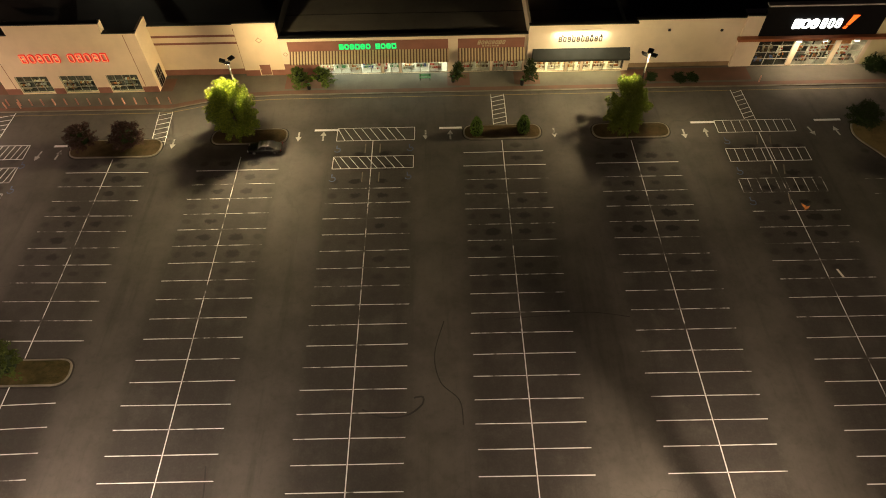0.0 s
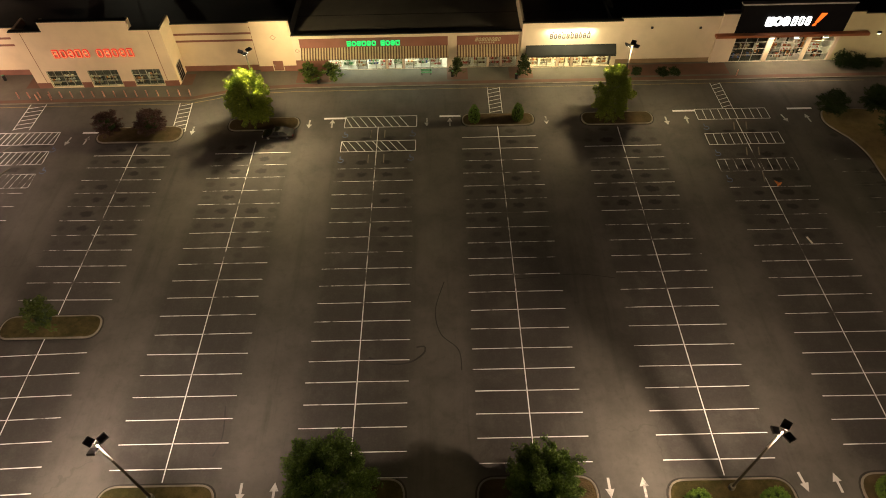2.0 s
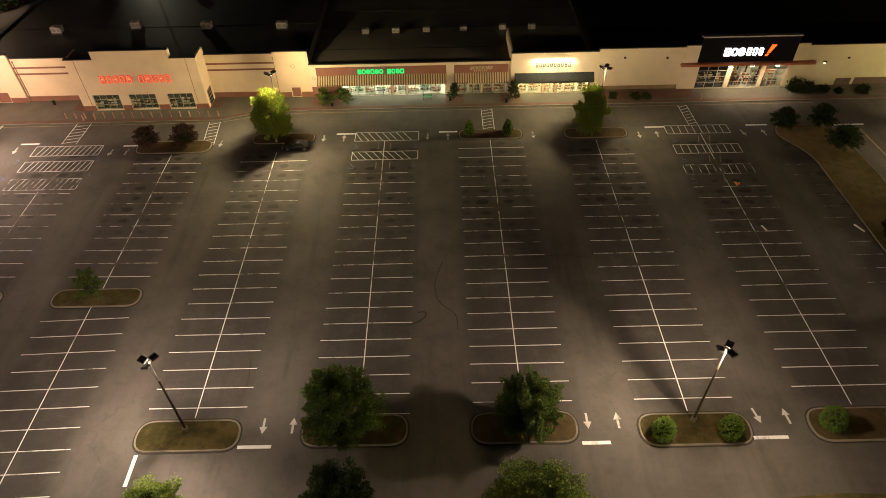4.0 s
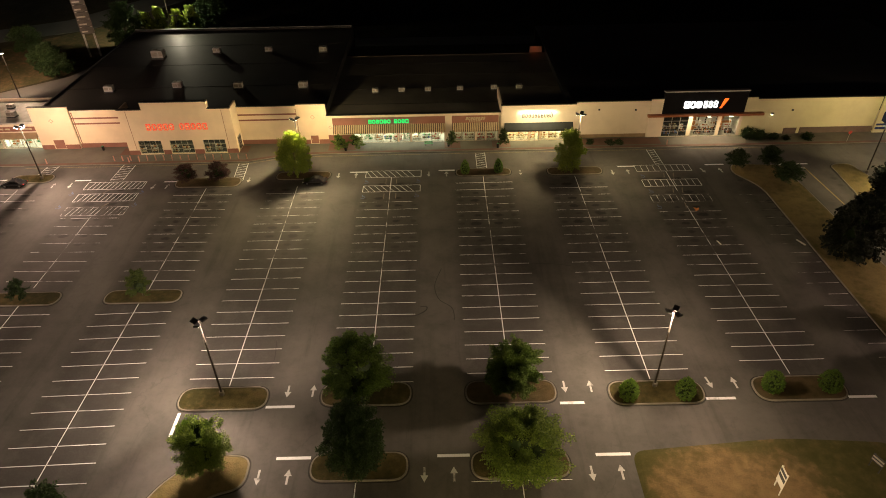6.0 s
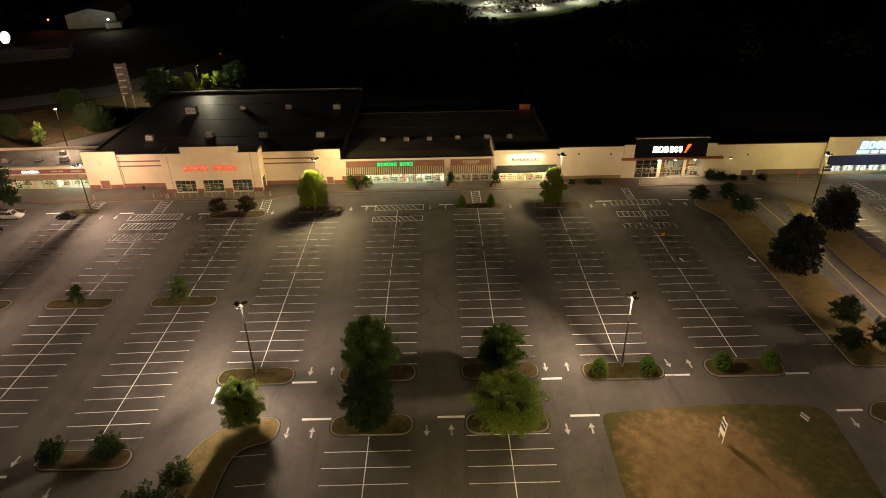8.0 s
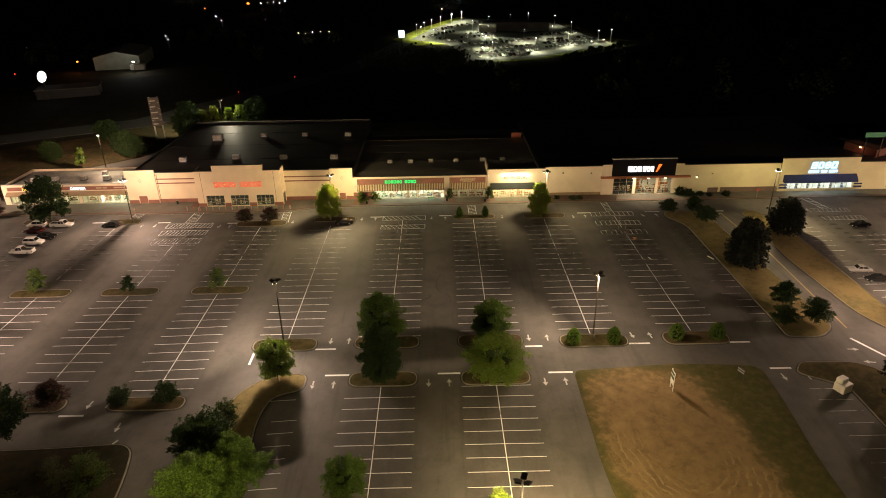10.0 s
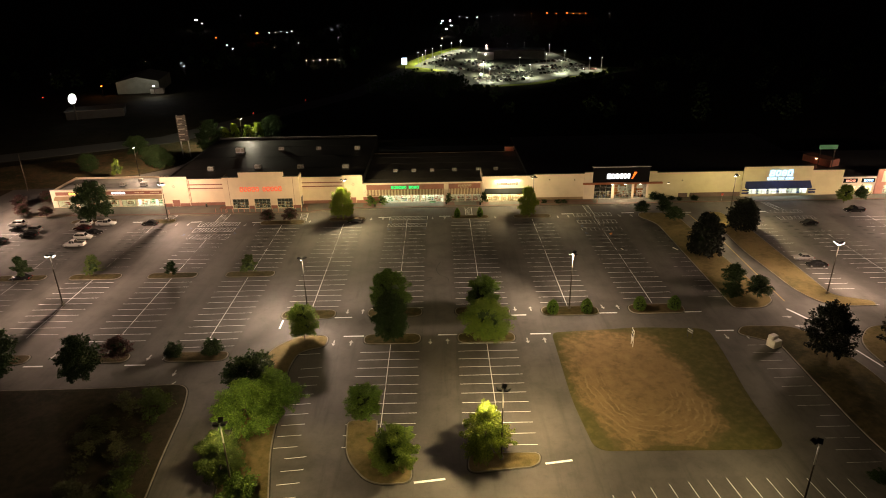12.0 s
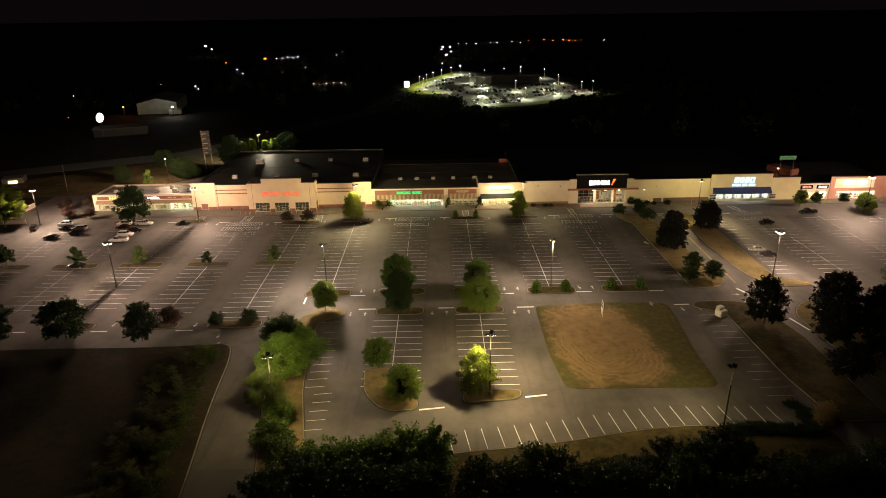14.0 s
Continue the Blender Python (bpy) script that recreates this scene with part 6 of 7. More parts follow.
def plant(key, x, y, height, radius, label, turn=0.0, z=0.08, name="tree", group="", leaf=None):
    form, leaf0, seed, clumps, per, size, spread, clear, limbs, hang, ragged, made = PROTO[key]
    leaf = leaf or leaf0
    tag = (leaf.name,)
    if tag not in made:
        t = new(name)
        r = 0.026 if clear > 0.1 else 0.02
        tk = trunk(t, seed, 1.0, r, limbs, 0.25)
        cr = leaf_cloud("crown", seed, clumps, per, size, spread, SHAPES[form], leaf, t, hang, 0.3 if ragged > 0.3 else 0.6, ragged)
        cr.matrix_basis = Matrix.Translation((0, 0, clear)) @ Matrix.Diagonal((1, 1, 1 - clear, 1))
        # solid dark core paints in the shade inside the crown
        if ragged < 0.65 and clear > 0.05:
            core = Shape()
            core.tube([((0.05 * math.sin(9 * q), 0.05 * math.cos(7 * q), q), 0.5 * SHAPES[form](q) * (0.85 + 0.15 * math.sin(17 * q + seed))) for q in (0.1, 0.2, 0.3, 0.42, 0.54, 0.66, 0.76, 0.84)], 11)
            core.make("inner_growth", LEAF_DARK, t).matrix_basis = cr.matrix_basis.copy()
        # the trunk is modelled 1 m high and slim; the crown spreads with the planting scale
        tk.matrix_basis = Matrix.Diagonal((1.0, 1.0, 0.9, 1))
        made[tag] = t
        t.matrix_basis = pose(x, y, z, 0, 0, turn) @ Matrix.Diagonal((radius, radius, height, 1))
        ob = t
    else:
        ob = copy_thing(made[tag], Matrix.Identity(4))
        ob.matrix_basis = pose(x, y, z, 0, 0, turn) @ Matrix.Diagonal((radius, radius, height, 1))
        ob.name = name
    return tagged(ob, label, "shrub" if name == "shrub" else "tree", group)


plant("broad", -29.4, 70.6, 9.1, 3.7, "yellow-green lit maple beside the lamp pole on an island", 20, leaf=LEAF_LAMPLIT)
plant("broad", 26.1, 70.2, 8.6, 3.2, "maple lit from one side beside a lamp pole", 140, leaf=LEAF_LAMPLIT)
plant("plum", -51.2, 68.4, 3.8, 2.5, "dark plum tree with purple leaves on an island", 0, group="plum trees")
plant("plum", -44.6, 68.2, 4.2, 2.5, "dark plum tree with purple leaves on an island", 80, group="plum trees")
plant("sapling", -47.0, 32.6, 5.0, 2.4, "young sparse green tree on a grass island", 0, group="saplings", leaf=LEAF_MID)
plant("sapling", -66.0, 32.6, 3.6, 1.8, "young dark green tree on a grass island", 100, group="saplings", leaf=LEAF_DARK)
plant("sapling", -85.0, 32.6, 5.6, 2.4, "young sparse green tree on a grass island", 40, group="saplings", leaf=LEAF_MID)
plant("sapling", -102.6, 32.8, 5.4, 2.6, "young sparse green tree on a grass island", 200, group="saplings", leaf=LEAF_DARK)
plant("sapling", -122.6, 32.8, 6.4, 3.0, "young sparse green tree on a grass island", 300, group="saplings", leaf=LEAF_DARK)
plant("maple", -11.2, 11.6, 9.2, 4.7, "green maple with a full crown on a mulched island", 30)
plant("maple", 8.6, 11.6, 7.6, 3.9, "green maple with an open crown on a mulched island", 160)
plant("dense", -10.4, 1.0, 9.6, 4.0, "dense dark green shade tree on a grass island", 10)
plant("willow", 8.5, 0.8, 8.0, 5.4, "wide olive-green tree with drooping leaves on an island", 50)
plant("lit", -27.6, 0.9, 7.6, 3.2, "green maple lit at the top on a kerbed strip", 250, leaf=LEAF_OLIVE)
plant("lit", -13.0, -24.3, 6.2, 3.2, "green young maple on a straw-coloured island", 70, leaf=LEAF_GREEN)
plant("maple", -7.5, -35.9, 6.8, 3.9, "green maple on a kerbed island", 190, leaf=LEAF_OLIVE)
plant("broad", 5.9, -33.4, 9.0, 3.7, "bright yellow-green maple beside a lamp pole", 100, leaf=LEAF_LAMPLIT)
# strip beside the entrance drive
plant("shade", -33.4, -17.4, 7.8, 4.6, "dark shade tree on the planting strip", 0)
plant("bush", -33.8, -8.0, 2.8, 2.0, "small green shrub on the planting strip", 30, name="shrub", leaf=LEAF_MID)
plant("broad", -31.4, -26.0, 8.6, 5.4, "light green maple on the planting strip", 20)
plant("broad", -28.0, -22.0, 7.8, 4.6, "green maple on the planting strip", 120)
plant("broad", -32.4, -36.8, 7.6, 3.6, "light green maple beside a lamp pole", 220, leaf=LEAF_MID)
for x, y, h, r, a in ((-28.6, -40.2, 3.6, 2.4, 0), (-29.0, -46.4, 4.2, 3.2, 50), (-26.6, -50.5, 3.8, 3.0, 110), (-23.0, -55.0, 4.0, 3.2, 200), (-25.0, -59.0, 4.2, 3.6, 260)):
    plant("bush", x, y, h, r, "overgrown green shrub along the drive", a, name="shrub", group="drive shrubs", leaf=LEAF_GREEN if y > -52 else LEAF_MID)
for k, (x, y, h, r) in enumerate(((-20.4, -53.6, 4.8, 3.6), (-15.4, -54.0, 5.2, 3.6), (-10.6, -54.0, 5.4, 3.8), (-5.8, -53.0, 6.4, 3.8), (-1.8, -53.4, 6.8, 3.4))):
    plant("bush", x, y, h, r, "overgrown green shrub on the southern verge", 70 * k, name="shrub", group="verge shrubs", leaf=LEAF_GREEN)
rv = random.Random(5)
for k in range(26):
    x = 10 + 2.35 * k + rv.uniform(-1, 1)
    open_gap = 45 < x < 66
    h = rv.uniform(3.6, 5.4) if k < 10 or open_gap else rv.uniform(4.2, 6.0)
    back = 14.5 if open_gap else 12.5 if k < 10 else 11.0
    plant("verge", x, south_kerb(min(x, 62)) - back + rv.uniform(-1.8, 1.0), h, rv.uniform(3.0, 4.2), "dark unlit tree on the southern verge", rv.uniform(0, 360), group="verge trees", leaf=LEAF_UNLIT_EVERGREEN if k % 3 else LEAF_DARK)
for k in range(22):
    plant("verge", -26 + 4.3 * k + rv.uniform(-1, 1), -63 + rv.uniform(-3, 2), rv.uniform(6, 9), rv.uniform(3.4, 4.6), "dark unlit tree on the southern verge", rv.uniform(0, 360), group="verge trees")
# west side
plant("shade", -83.0, -9.4, 8.6, 5.4, "dark shade tree at the field's edge", 0)
plant("shade", -65.4, -11.4, 8.4, 3.7, "dark shade tree at the field's edge", 90)
plant("plum", -62.0, -4.6, 4.4, 3.2, "dark plum tree on an island", 30, group="plum trees")
plant("shade", -98.0, -11.0, 9.0, 5.2, "dark shade tree at the field's edge", 180)
plant("bush", -51.8, -3.6, 2.6, 1.8, "round dark shrub on an island", 0, name="shrub")
plant("bush", -44.6, -3.2, 3.0, 1.9, "round dark shrub on an island", 60, name="shrub")
plant("shade", -104.2, 72.2, 11.8, 5.8, "large dark green tree before the restaurants", 40, leaf=LEAF_DARK)
plant("plum", -135.3, 86.6, 4.0, 2.6, "dark plum tree beside the drive", 70, group="plum trees")
plant("plum", -128.9, 77.2, 4.2, 2.7, "dark plum tree beside the drive", 0, group="plum trees")
plant("plum", -121.4, 76.4, 3.4, 2.3, "dark plum tree before the restaurants", 120, group="plum trees")
plant("plum", -128.2, 89.6, 4.2, 2.6, "dark plum tree beside the drive", 220, group="plum trees")
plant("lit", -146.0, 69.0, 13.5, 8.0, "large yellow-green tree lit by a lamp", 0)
# shrubs by the shops
for x, y, h, r in ((-22.0, 81.6, 3.1, 2.2), (-18.4, 81.8, 3.0, 2.1), (2.6, 81.8, 3.6, 1.3), (13.8, 81.6, 3.8, 1.6)):
    plant("sapling", x, y, h, r, "small green tree in a sidewalk planter", x * 9, 0.13, group="planter trees", leaf=LEAF_OLIVE if x < 0 else LEAF_MID)
for x, y, h, r in ((32.8, 81.6, 1.1, 0.9), (37.2, 81.4, 0.9, 1.1), (39.2, 81.4, 0.9, 1.0), (68.0, 83.0, 2.2, 1.5), (70.4, 82.6, 1.8, 1.7), (73.6, 82.6, 1.1, 1.2), (76.0, 81.8, 1.0, 0.9), (80.6, 81.8, 1.5, 1.3), (133.4, 81.0, 3.6, 2.0), (143.0, 81.0, 3.0, 2.0)):
    plant("bush", x, y, h, r, "low rounded shrub beside the sidewalk", x * 13, 0.13, name="shrub", group="shop shrubs")
# median and east side
plant("plum", 60.2, 69.6, 4.0, 2.4, "low dark spreading tree on the median", 10, leaf=LEAF_DARK)
plant("plum", 67.0, 70.0, 4.2, 2.6, "low dark spreading tree on the median", 130, leaf=LEAF_DARK)
plant("plum", 67.6, 63.2, 4.2, 3.0, "low dark spreading tree on the median", 230, leaf=LEAF_DARK)
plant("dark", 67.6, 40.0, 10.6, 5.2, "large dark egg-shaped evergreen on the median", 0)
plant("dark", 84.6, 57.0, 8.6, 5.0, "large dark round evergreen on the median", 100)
plant("plum", 66.6, 21.4, 5.2, 2.7, "small spreading dark tree on the median", 0, leaf=LEAF_DARK)
plant("plum", 69.2, 14.8, 5.2, 2.9, "small spreading dark tree on the median", 150, leaf=LEAF_DARK)
plant("plum", 63.4, 15.0, 3.8, 2.6, "low dark spreading tree on the median", 60, leaf=LEAF_DARK)
# eastern trees: their darkness is put into the leaf colour
plant("shade", 71.2, -8.6, 10.4, 4.4, "dark shade tree with clear trunk on the grass strip", 200, leaf=LEAF_UNLIT_EVERGREEN)
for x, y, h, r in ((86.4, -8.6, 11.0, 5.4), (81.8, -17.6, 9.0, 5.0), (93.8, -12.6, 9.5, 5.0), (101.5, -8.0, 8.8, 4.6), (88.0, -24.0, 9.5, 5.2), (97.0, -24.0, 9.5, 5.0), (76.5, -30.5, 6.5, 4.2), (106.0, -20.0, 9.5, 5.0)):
    plant("shade", x, y, h, r, "dark unlit tree on the eastern lawn", x * 5, group="eastern trees", leaf=LEAF_UNLIT_EVERGREEN)
for x, y in ((115.0, 14.0), (121.0, 14.2), (127.5, 14.0)):
    plant("bush", x, y, 3.0, 2.6, "green shrub on an island", x * 7, name="shrub", group="island shrubs", leaf=LEAF_OLIVE)
for x, y, h, r in ((63.4, -44.6, 1.8, 1.6), (64.6, -43.0, 2.0, 1.8), (66.2, -41.6, 1.8, 1.7)):
    plant("bush", x, y, h, r, "straw-coloured dry shrub at the verge", 40 * x, name="shrub", group="dry shrubs", leaf=LEAF_STRAW)
for k in range(9):
    x = 47.6 + 1.6 * k
    plant("bush", x, south_kerb(x) - 1.5 - 0.25 * (k % 2), 1.5 if 0 < k < 8 else 1.2, 1.5, "dark green rounded hedge shrub along the southern kerb", 50 * k, name="shrub", group="kerb hedge", leaf=LEAF_DARK)
for k, (x, y) in enumerate(((61.2, -39.4), (62.0, -41.4), (61.4, -43.2), (62.4, -45.2), (60.6, -46.0))):
    plant("bush", x, y, 0.9, 1.5, "low dark green groundcover shrub in a corner bed", 70 * k, name="shrub", group="corner bed shrubs", leaf=LEAF_DARK)
plant("maple", 142.5, 68.6, 6.4, 3.6, "small yellow-green tree beside a lamp pole", 0, leaf=LEAF_OLIVE)
plant("maple", 125.0, 76.5, 5.6, 2.6, "small green tree before the shops", 90, leaf=LEAF_OLIVE)
# overgrown field
rf = random.Random(8)
for k in range(80):
    t = rf.random() ** 1.6
    y = rf.uniform(-62, -17)
    x = -45.6 - 0.6 * max(0.0, y + 20) + 0.1 * max(0.0, -y - 18) - 1.4 - t * 12
    plant("scrub", x, y, rf.uniform(1.2, 3.6) * (1 - 0.6 * t), rf.uniform(1.0, 2.2), "tangled wild shrub in the overgrown field", rf.uniform(0, 360), name="shrub", group="field scrub", leaf=LEAF_MID if t < 0.25 else None)
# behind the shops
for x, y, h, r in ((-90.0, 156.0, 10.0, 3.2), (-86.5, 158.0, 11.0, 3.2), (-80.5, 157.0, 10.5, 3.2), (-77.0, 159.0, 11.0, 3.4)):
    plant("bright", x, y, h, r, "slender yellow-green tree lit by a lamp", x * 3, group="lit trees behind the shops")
for x, y, h, r in ((-95.5, 153.0, 13.0, 5.6), (-111.0, 134.0, 8.0, 5.0), (-106.5, 130.0, 7.0, 4.6), (-133.0, 126.0, 7.0, 4.0), (-72.0, 165.0, 12.0, 6.0), (-125.0, 150.0, 8.0, 5.0)):
    plant("shade", x, y, h, r, "dark tree behind the shops", x * 3, group="dark trees behind the shops")
plant("sapling", -118.5, 118.0, 7.0, 2.4, "thin young tree on the clay bank", 0, leaf=LEAF_OLIVE)


def topiary():
    t = new("shrub")
    leaf_cloud("crown", 31, 340, 34, 0.045, 0.12, lambda z: max(0.12, (1 - z ** 1.7) ** 0.6 * (0.72 + 0.35 * min(1, 2.5 * z))), LEAF_GREEN, t, 0, 0.88, 0.08)
    v, f = [], []
    # darker core stands in for shade between the clipped leaves
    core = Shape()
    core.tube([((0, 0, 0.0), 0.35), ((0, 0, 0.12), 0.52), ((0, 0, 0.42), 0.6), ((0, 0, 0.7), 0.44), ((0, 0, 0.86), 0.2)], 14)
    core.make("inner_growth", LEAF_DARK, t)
    return tagged(t, "clipped round green shrub on a mulched island", "shrub", "clipped shrubs")


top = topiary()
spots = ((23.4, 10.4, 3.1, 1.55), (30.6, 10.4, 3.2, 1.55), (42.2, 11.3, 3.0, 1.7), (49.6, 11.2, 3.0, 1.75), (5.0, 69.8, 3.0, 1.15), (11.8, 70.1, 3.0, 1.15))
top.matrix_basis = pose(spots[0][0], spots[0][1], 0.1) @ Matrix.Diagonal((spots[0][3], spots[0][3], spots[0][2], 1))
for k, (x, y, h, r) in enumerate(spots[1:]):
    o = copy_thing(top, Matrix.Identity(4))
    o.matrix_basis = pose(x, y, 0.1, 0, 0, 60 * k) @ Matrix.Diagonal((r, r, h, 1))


# ---- cars ----
def car_paint(name, colour, rough=0.25):
    m, nt, b = nodes_of(name)
    pos = nt.nodes.new("ShaderNodeNewGeometry").outputs["Position"]
    nt.links.new(mix_of(nt, math_node(nt, "MULTIPLY", noise_of(nt, pos, 3.0, 4), 0.3), colour, tuple(c * 0.7 for c in colour)), b.inputs["Base Color"])
    b.inputs["Roughness"].default_value, b.inputs["Coat Weight"].default_value = rough, 0.6
    return m


CAR_COLOURS = {n: car_paint("car_paint_" + n, c) for n, c in (("black", (0.012, 0.012, 0.013)), ("white", (0.72, 0.72, 0.7)), ("silver", (0.26, 0.26, 0.25)), ("red", (0.05, 0.011, 0.011)), ("grey", (0.07, 0.07, 0.075)))}
HEADLIGHT = surface("headlight_glass", (0.6, 0.6, 0.58), (0.5, 0.5, 0.48), 3.0, 9.0, 0.15, 0, 0)
TAILLIGHT = surface("taillight_glass", (0.3, 0.02, 0.02), (0.2, 0.015, 0.015), 3.0, 9.0, 0.2, 0, 0)
FORMS = {
    # length, width, belt height, roof height, windscreen foot, roof front, roof rear, rear glass foot (from the nose, as shares)
    "sedan": (4.8, 1.82, 0.92, 1.45, 0.30, 0.42, 0.70, 0.84),
    "suv": (4.8, 1.92, 1.1, 1.75, 0.27, 0.38, 0.86, 0.96),
    "hatch": (4.2, 1.76, 0.95, 1.5, 0.26, 0.40, 0.78, 0.95),
    "pickup": (5.7, 1.95, 1.08, 1.85, 0.27, 0.36, 0.55, 0.6),
}
made_cars = {}


def loft(rings):
    n = len(rings[0])
    v = [p for r in rings for p in r]
    f = [(i * n + k, i * n + (k + 1) % n, (i + 1) * n + (k + 1) % n, (i + 1) * n + k) for i in range(len(rings) - 1) for k in range(n)]
    return v, f + [tuple(range(n - 1, -1, -1)), tuple(range(len(v) - n, len(v)))]


def build_car(form, colour):
    ln, w, belt, top_z, a, b, c, d = FORMS[form]
    e = new("pickup_truck" if form == "pickup" else "car")
    hw = w / 2
    nose = belt * 0.78
    rings = []
    for s, zt, wd, zb in ((0.0, nose * 0.82, 0.8, 0.34), (0.03, nose * 0.95, 0.93, 0.24), (0.12, nose * 1.05, 1.0, 0.2), (a, belt, 1.0, 0.2), (0.6, belt * 1.02, 1.0, 0.2), (0.9, belt * 1.02, 0.98, 0.22), (0.975, belt * 0.98, 0.93, 0.28), (1.0, belt * 0.84, 0.86, 0.36)):
        y, x = ln / 2 - s * ln, hw * wd
        rings.append([(-x, y, zb + 0.08), (-x, y, zt * 0.8), (-x * 0.93, y, zt * 0.97), (-x * 0.8, y, zt), (x * 0.8, y, zt), (x * 0.93, y, zt * 0.97), (x, y, zt * 0.8), (x, y, zb + 0.08), (x * 0.9, y, zb), (-x * 0.9, y, zb)])
    v, f = loft(rings)
    body = mesh_object("body", v, f, CAR_COLOURS[colour], e)
    body.data.polygons.foreach_set("use_smooth", [True] * len(f))
    if form == "pickup":
        Shape().box(-hw * 0.82, -ln * 0.47, belt * 0.99, hw * 0.82, -ln * 0.08, belt * 1.035).make("cargo_bed", RUBBER, e, "dark open cargo bed")
        for x in (-1, 1):
            Shape().box(x * hw * 0.9 - 0.06, -ln * 0.485, belt, x * hw * 0.9 + 0.06, -ln * 0.08, belt + 0.14).make("bed_rail", CAR_COLOURS[colour], e)
        Shape().box(-hw * 0.9, -ln * 0.495, belt, hw * 0.9, -ln * 0.475, belt + 0.14).make("tailgate", CAR_COLOURS[colour], e)
    rings = []
    for s, z, k in ((a, belt * 0.97, 0.86), ((a + b) / 2, (belt + top_z) / 2 + 0.03, 0.8), (b, top_z - 0.04, 0.72)):
        rings.append((s, z, k))
    ya, yb, yc, yd = (ln / 2 - q * ln for q in (a, b, c, d))
    v = []
    for x in (-1, 1):
        v += [(x * hw * 0.88, ya, belt * 0.96), (x * hw * 0.74, yb, top_z - 0.05), (x * hw * 0.74, yc, top_z - 0.05), (x * hw * 0.88, yd, belt * 0.96)]
    f = [(0, 1, 2, 3), (7, 6, 5, 4), (0, 4, 5, 1), (1, 5, 6, 2), (2, 6, 7, 3)]
    bevelled(mesh_object("window_glass", v, f, CAR_GLASS, e, "dark tinted windows"), 0.05)
    rf_ = Shape().add([(-hw * 0.75, yb + 0.03, top_z - 0.07), (hw * 0.75, yb + 0.03, top_z - 0.07), (hw * 0.75, yc - 0.03, top_z - 0.07), (-hw * 0.75, yc - 0.03, top_z - 0.07),
                       (-hw * 0.66, yb - 0.12, top_z), (hw * 0.66, yb - 0.12, top_z), (hw * 0.66, yc + 0.12, top_z), (-hw * 0.66, yc + 0.12, top_z)],
                      [(0, 1, 5, 4), (1, 2, 6, 5), (2, 3, 7, 6), (3, 0, 4, 7), (4, 5, 6, 7)])
    bevelled(rf_.make("roof_panel", CAR_COLOURS[colour], e), 0.03)
    for x in (-1, 1):
        m_ = 0.5 * (yb + yc)
        for p, q in (((x * hw * 0.885, ya, belt * 0.97), (x * hw * 0.745, yb, top_z - 0.05)), ((x * hw * 0.885, yd, belt * 0.97), (x * hw * 0.745, yc, top_z - 0.05)), ((x * hw * 0.89, m_, belt), (x * hw * 0.75, m_, top_z - 0.05))):
            Shape().tube([(Vector(p), 0.05), (Vector(q), 0.048)], 5).make("pillar", CAR_COLOURS[colour], e)
        Shape().box(x * hw * 1.0 - 0.08, ya - 0.3, belt, x * hw * 1.0 + 0.1, ya - 0.15, belt + 0.13).make("mirror", CAR_COLOURS[colour], e)
        for s in (0.19, 0.80):
            y = ln / 2 - s * ln
            wh = new("wheel")
            wh.parent = e
            Shape().tube([(Vector((x * hw * 0.78, y, 0.33)), 0.33), (Vector((x * hw * 0.97, y, 0.33)), 0.335), (Vector((x * hw * 1.0, y, 0.33)), 0.29)], 14).make("tyre", RUBBER, wh)
            Shape().tube([(Vector((x * hw * 0.99, y, 0.33)), 0.2), (Vector((x * hw * 1.01, y, 0.33)), 0.19)], 12).make("rim", RIM, wh)
        Shape().box(x * hw * 0.7 - 0.2, ln / 2 - 0.14, nose * 0.7, x * hw * 0.7 + 0.16, ln / 2 - 0.01, nose * 0.88).make("headlight", HEADLIGHT, e)
        Shape().box(x * hw * 0.78 - 0.14, -ln / 2 - 0.01, belt * 0.68, x * hw * 0.78 + 0.12, -ln / 2 + 0.12, belt * 0.88).make("taillight", TAILLIGHT, e)
    return e


def park(form, colour, x, y, turn, group="parked cars", z=0.0, label=""):
    key = (form, colour)
    lab = label or {"pickup": f"{colour} pickup truck with open bed parked in a stall", "suv": f"{colour} sport utility vehicle parked in a stall", "sedan": f"{colour} sedan parked in a stall", "hatch": f"{colour} hatchback parked in a stall"}[form]
    if key not in made_cars:
        made_cars[key] = build_car(form, colour)
        ob = made_cars[key]
        ob.matrix_basis = pose(x, y, z, 0, 0, turn)
    else:
        ob = copy_thing(made_cars[key], pose(x, y, z, 0, 0, turn))
    return tagged(ob, lab, "truck" if form == "pickup" else "car", group)


park("sedan", "black", -25.2, 67.2, 90, label="black sedan parked under the lit tree")
for form, colour, x, y, turn in (("suv", "white", -126.4, 69.8, 90), ("sedan", "black", -123.6, 65.6, 90), ("suv", "silver", -118.8, 64.9, 88), ("suv", "black", -117.6, 60.6, 92), ("sedan", "black", -123.6, 56.6, 90),
                                 ("suv", "white", -106.2, 69.2, 90), ("sedan", "red", -105.0, 65.6, 90), ("pickup", "white", -99.6, 69.0, 270), ("sedan", "black", -99.6, 61.8, 270), ("suv", "black", -134.6, 66.0, 20),
                                 ("suv", "white", -100.9, 58.3, 270), ("pickup", "white", -100.6, 53.0, 90), ("sedan", "black", -86.3, 68.6, 90), ("sedan", "black", -102.6, 31.9, 92),
                                 ("sedan", "silver", 90.4, 35.6, 84), ("sedan", "black", 91.4, 31.2, 84), ("sedan", "black", 104.8, 59.2, 92), ("pickup", "black", 123.6, 68.8, 90)):
    park(form, colour, x, y, turn)

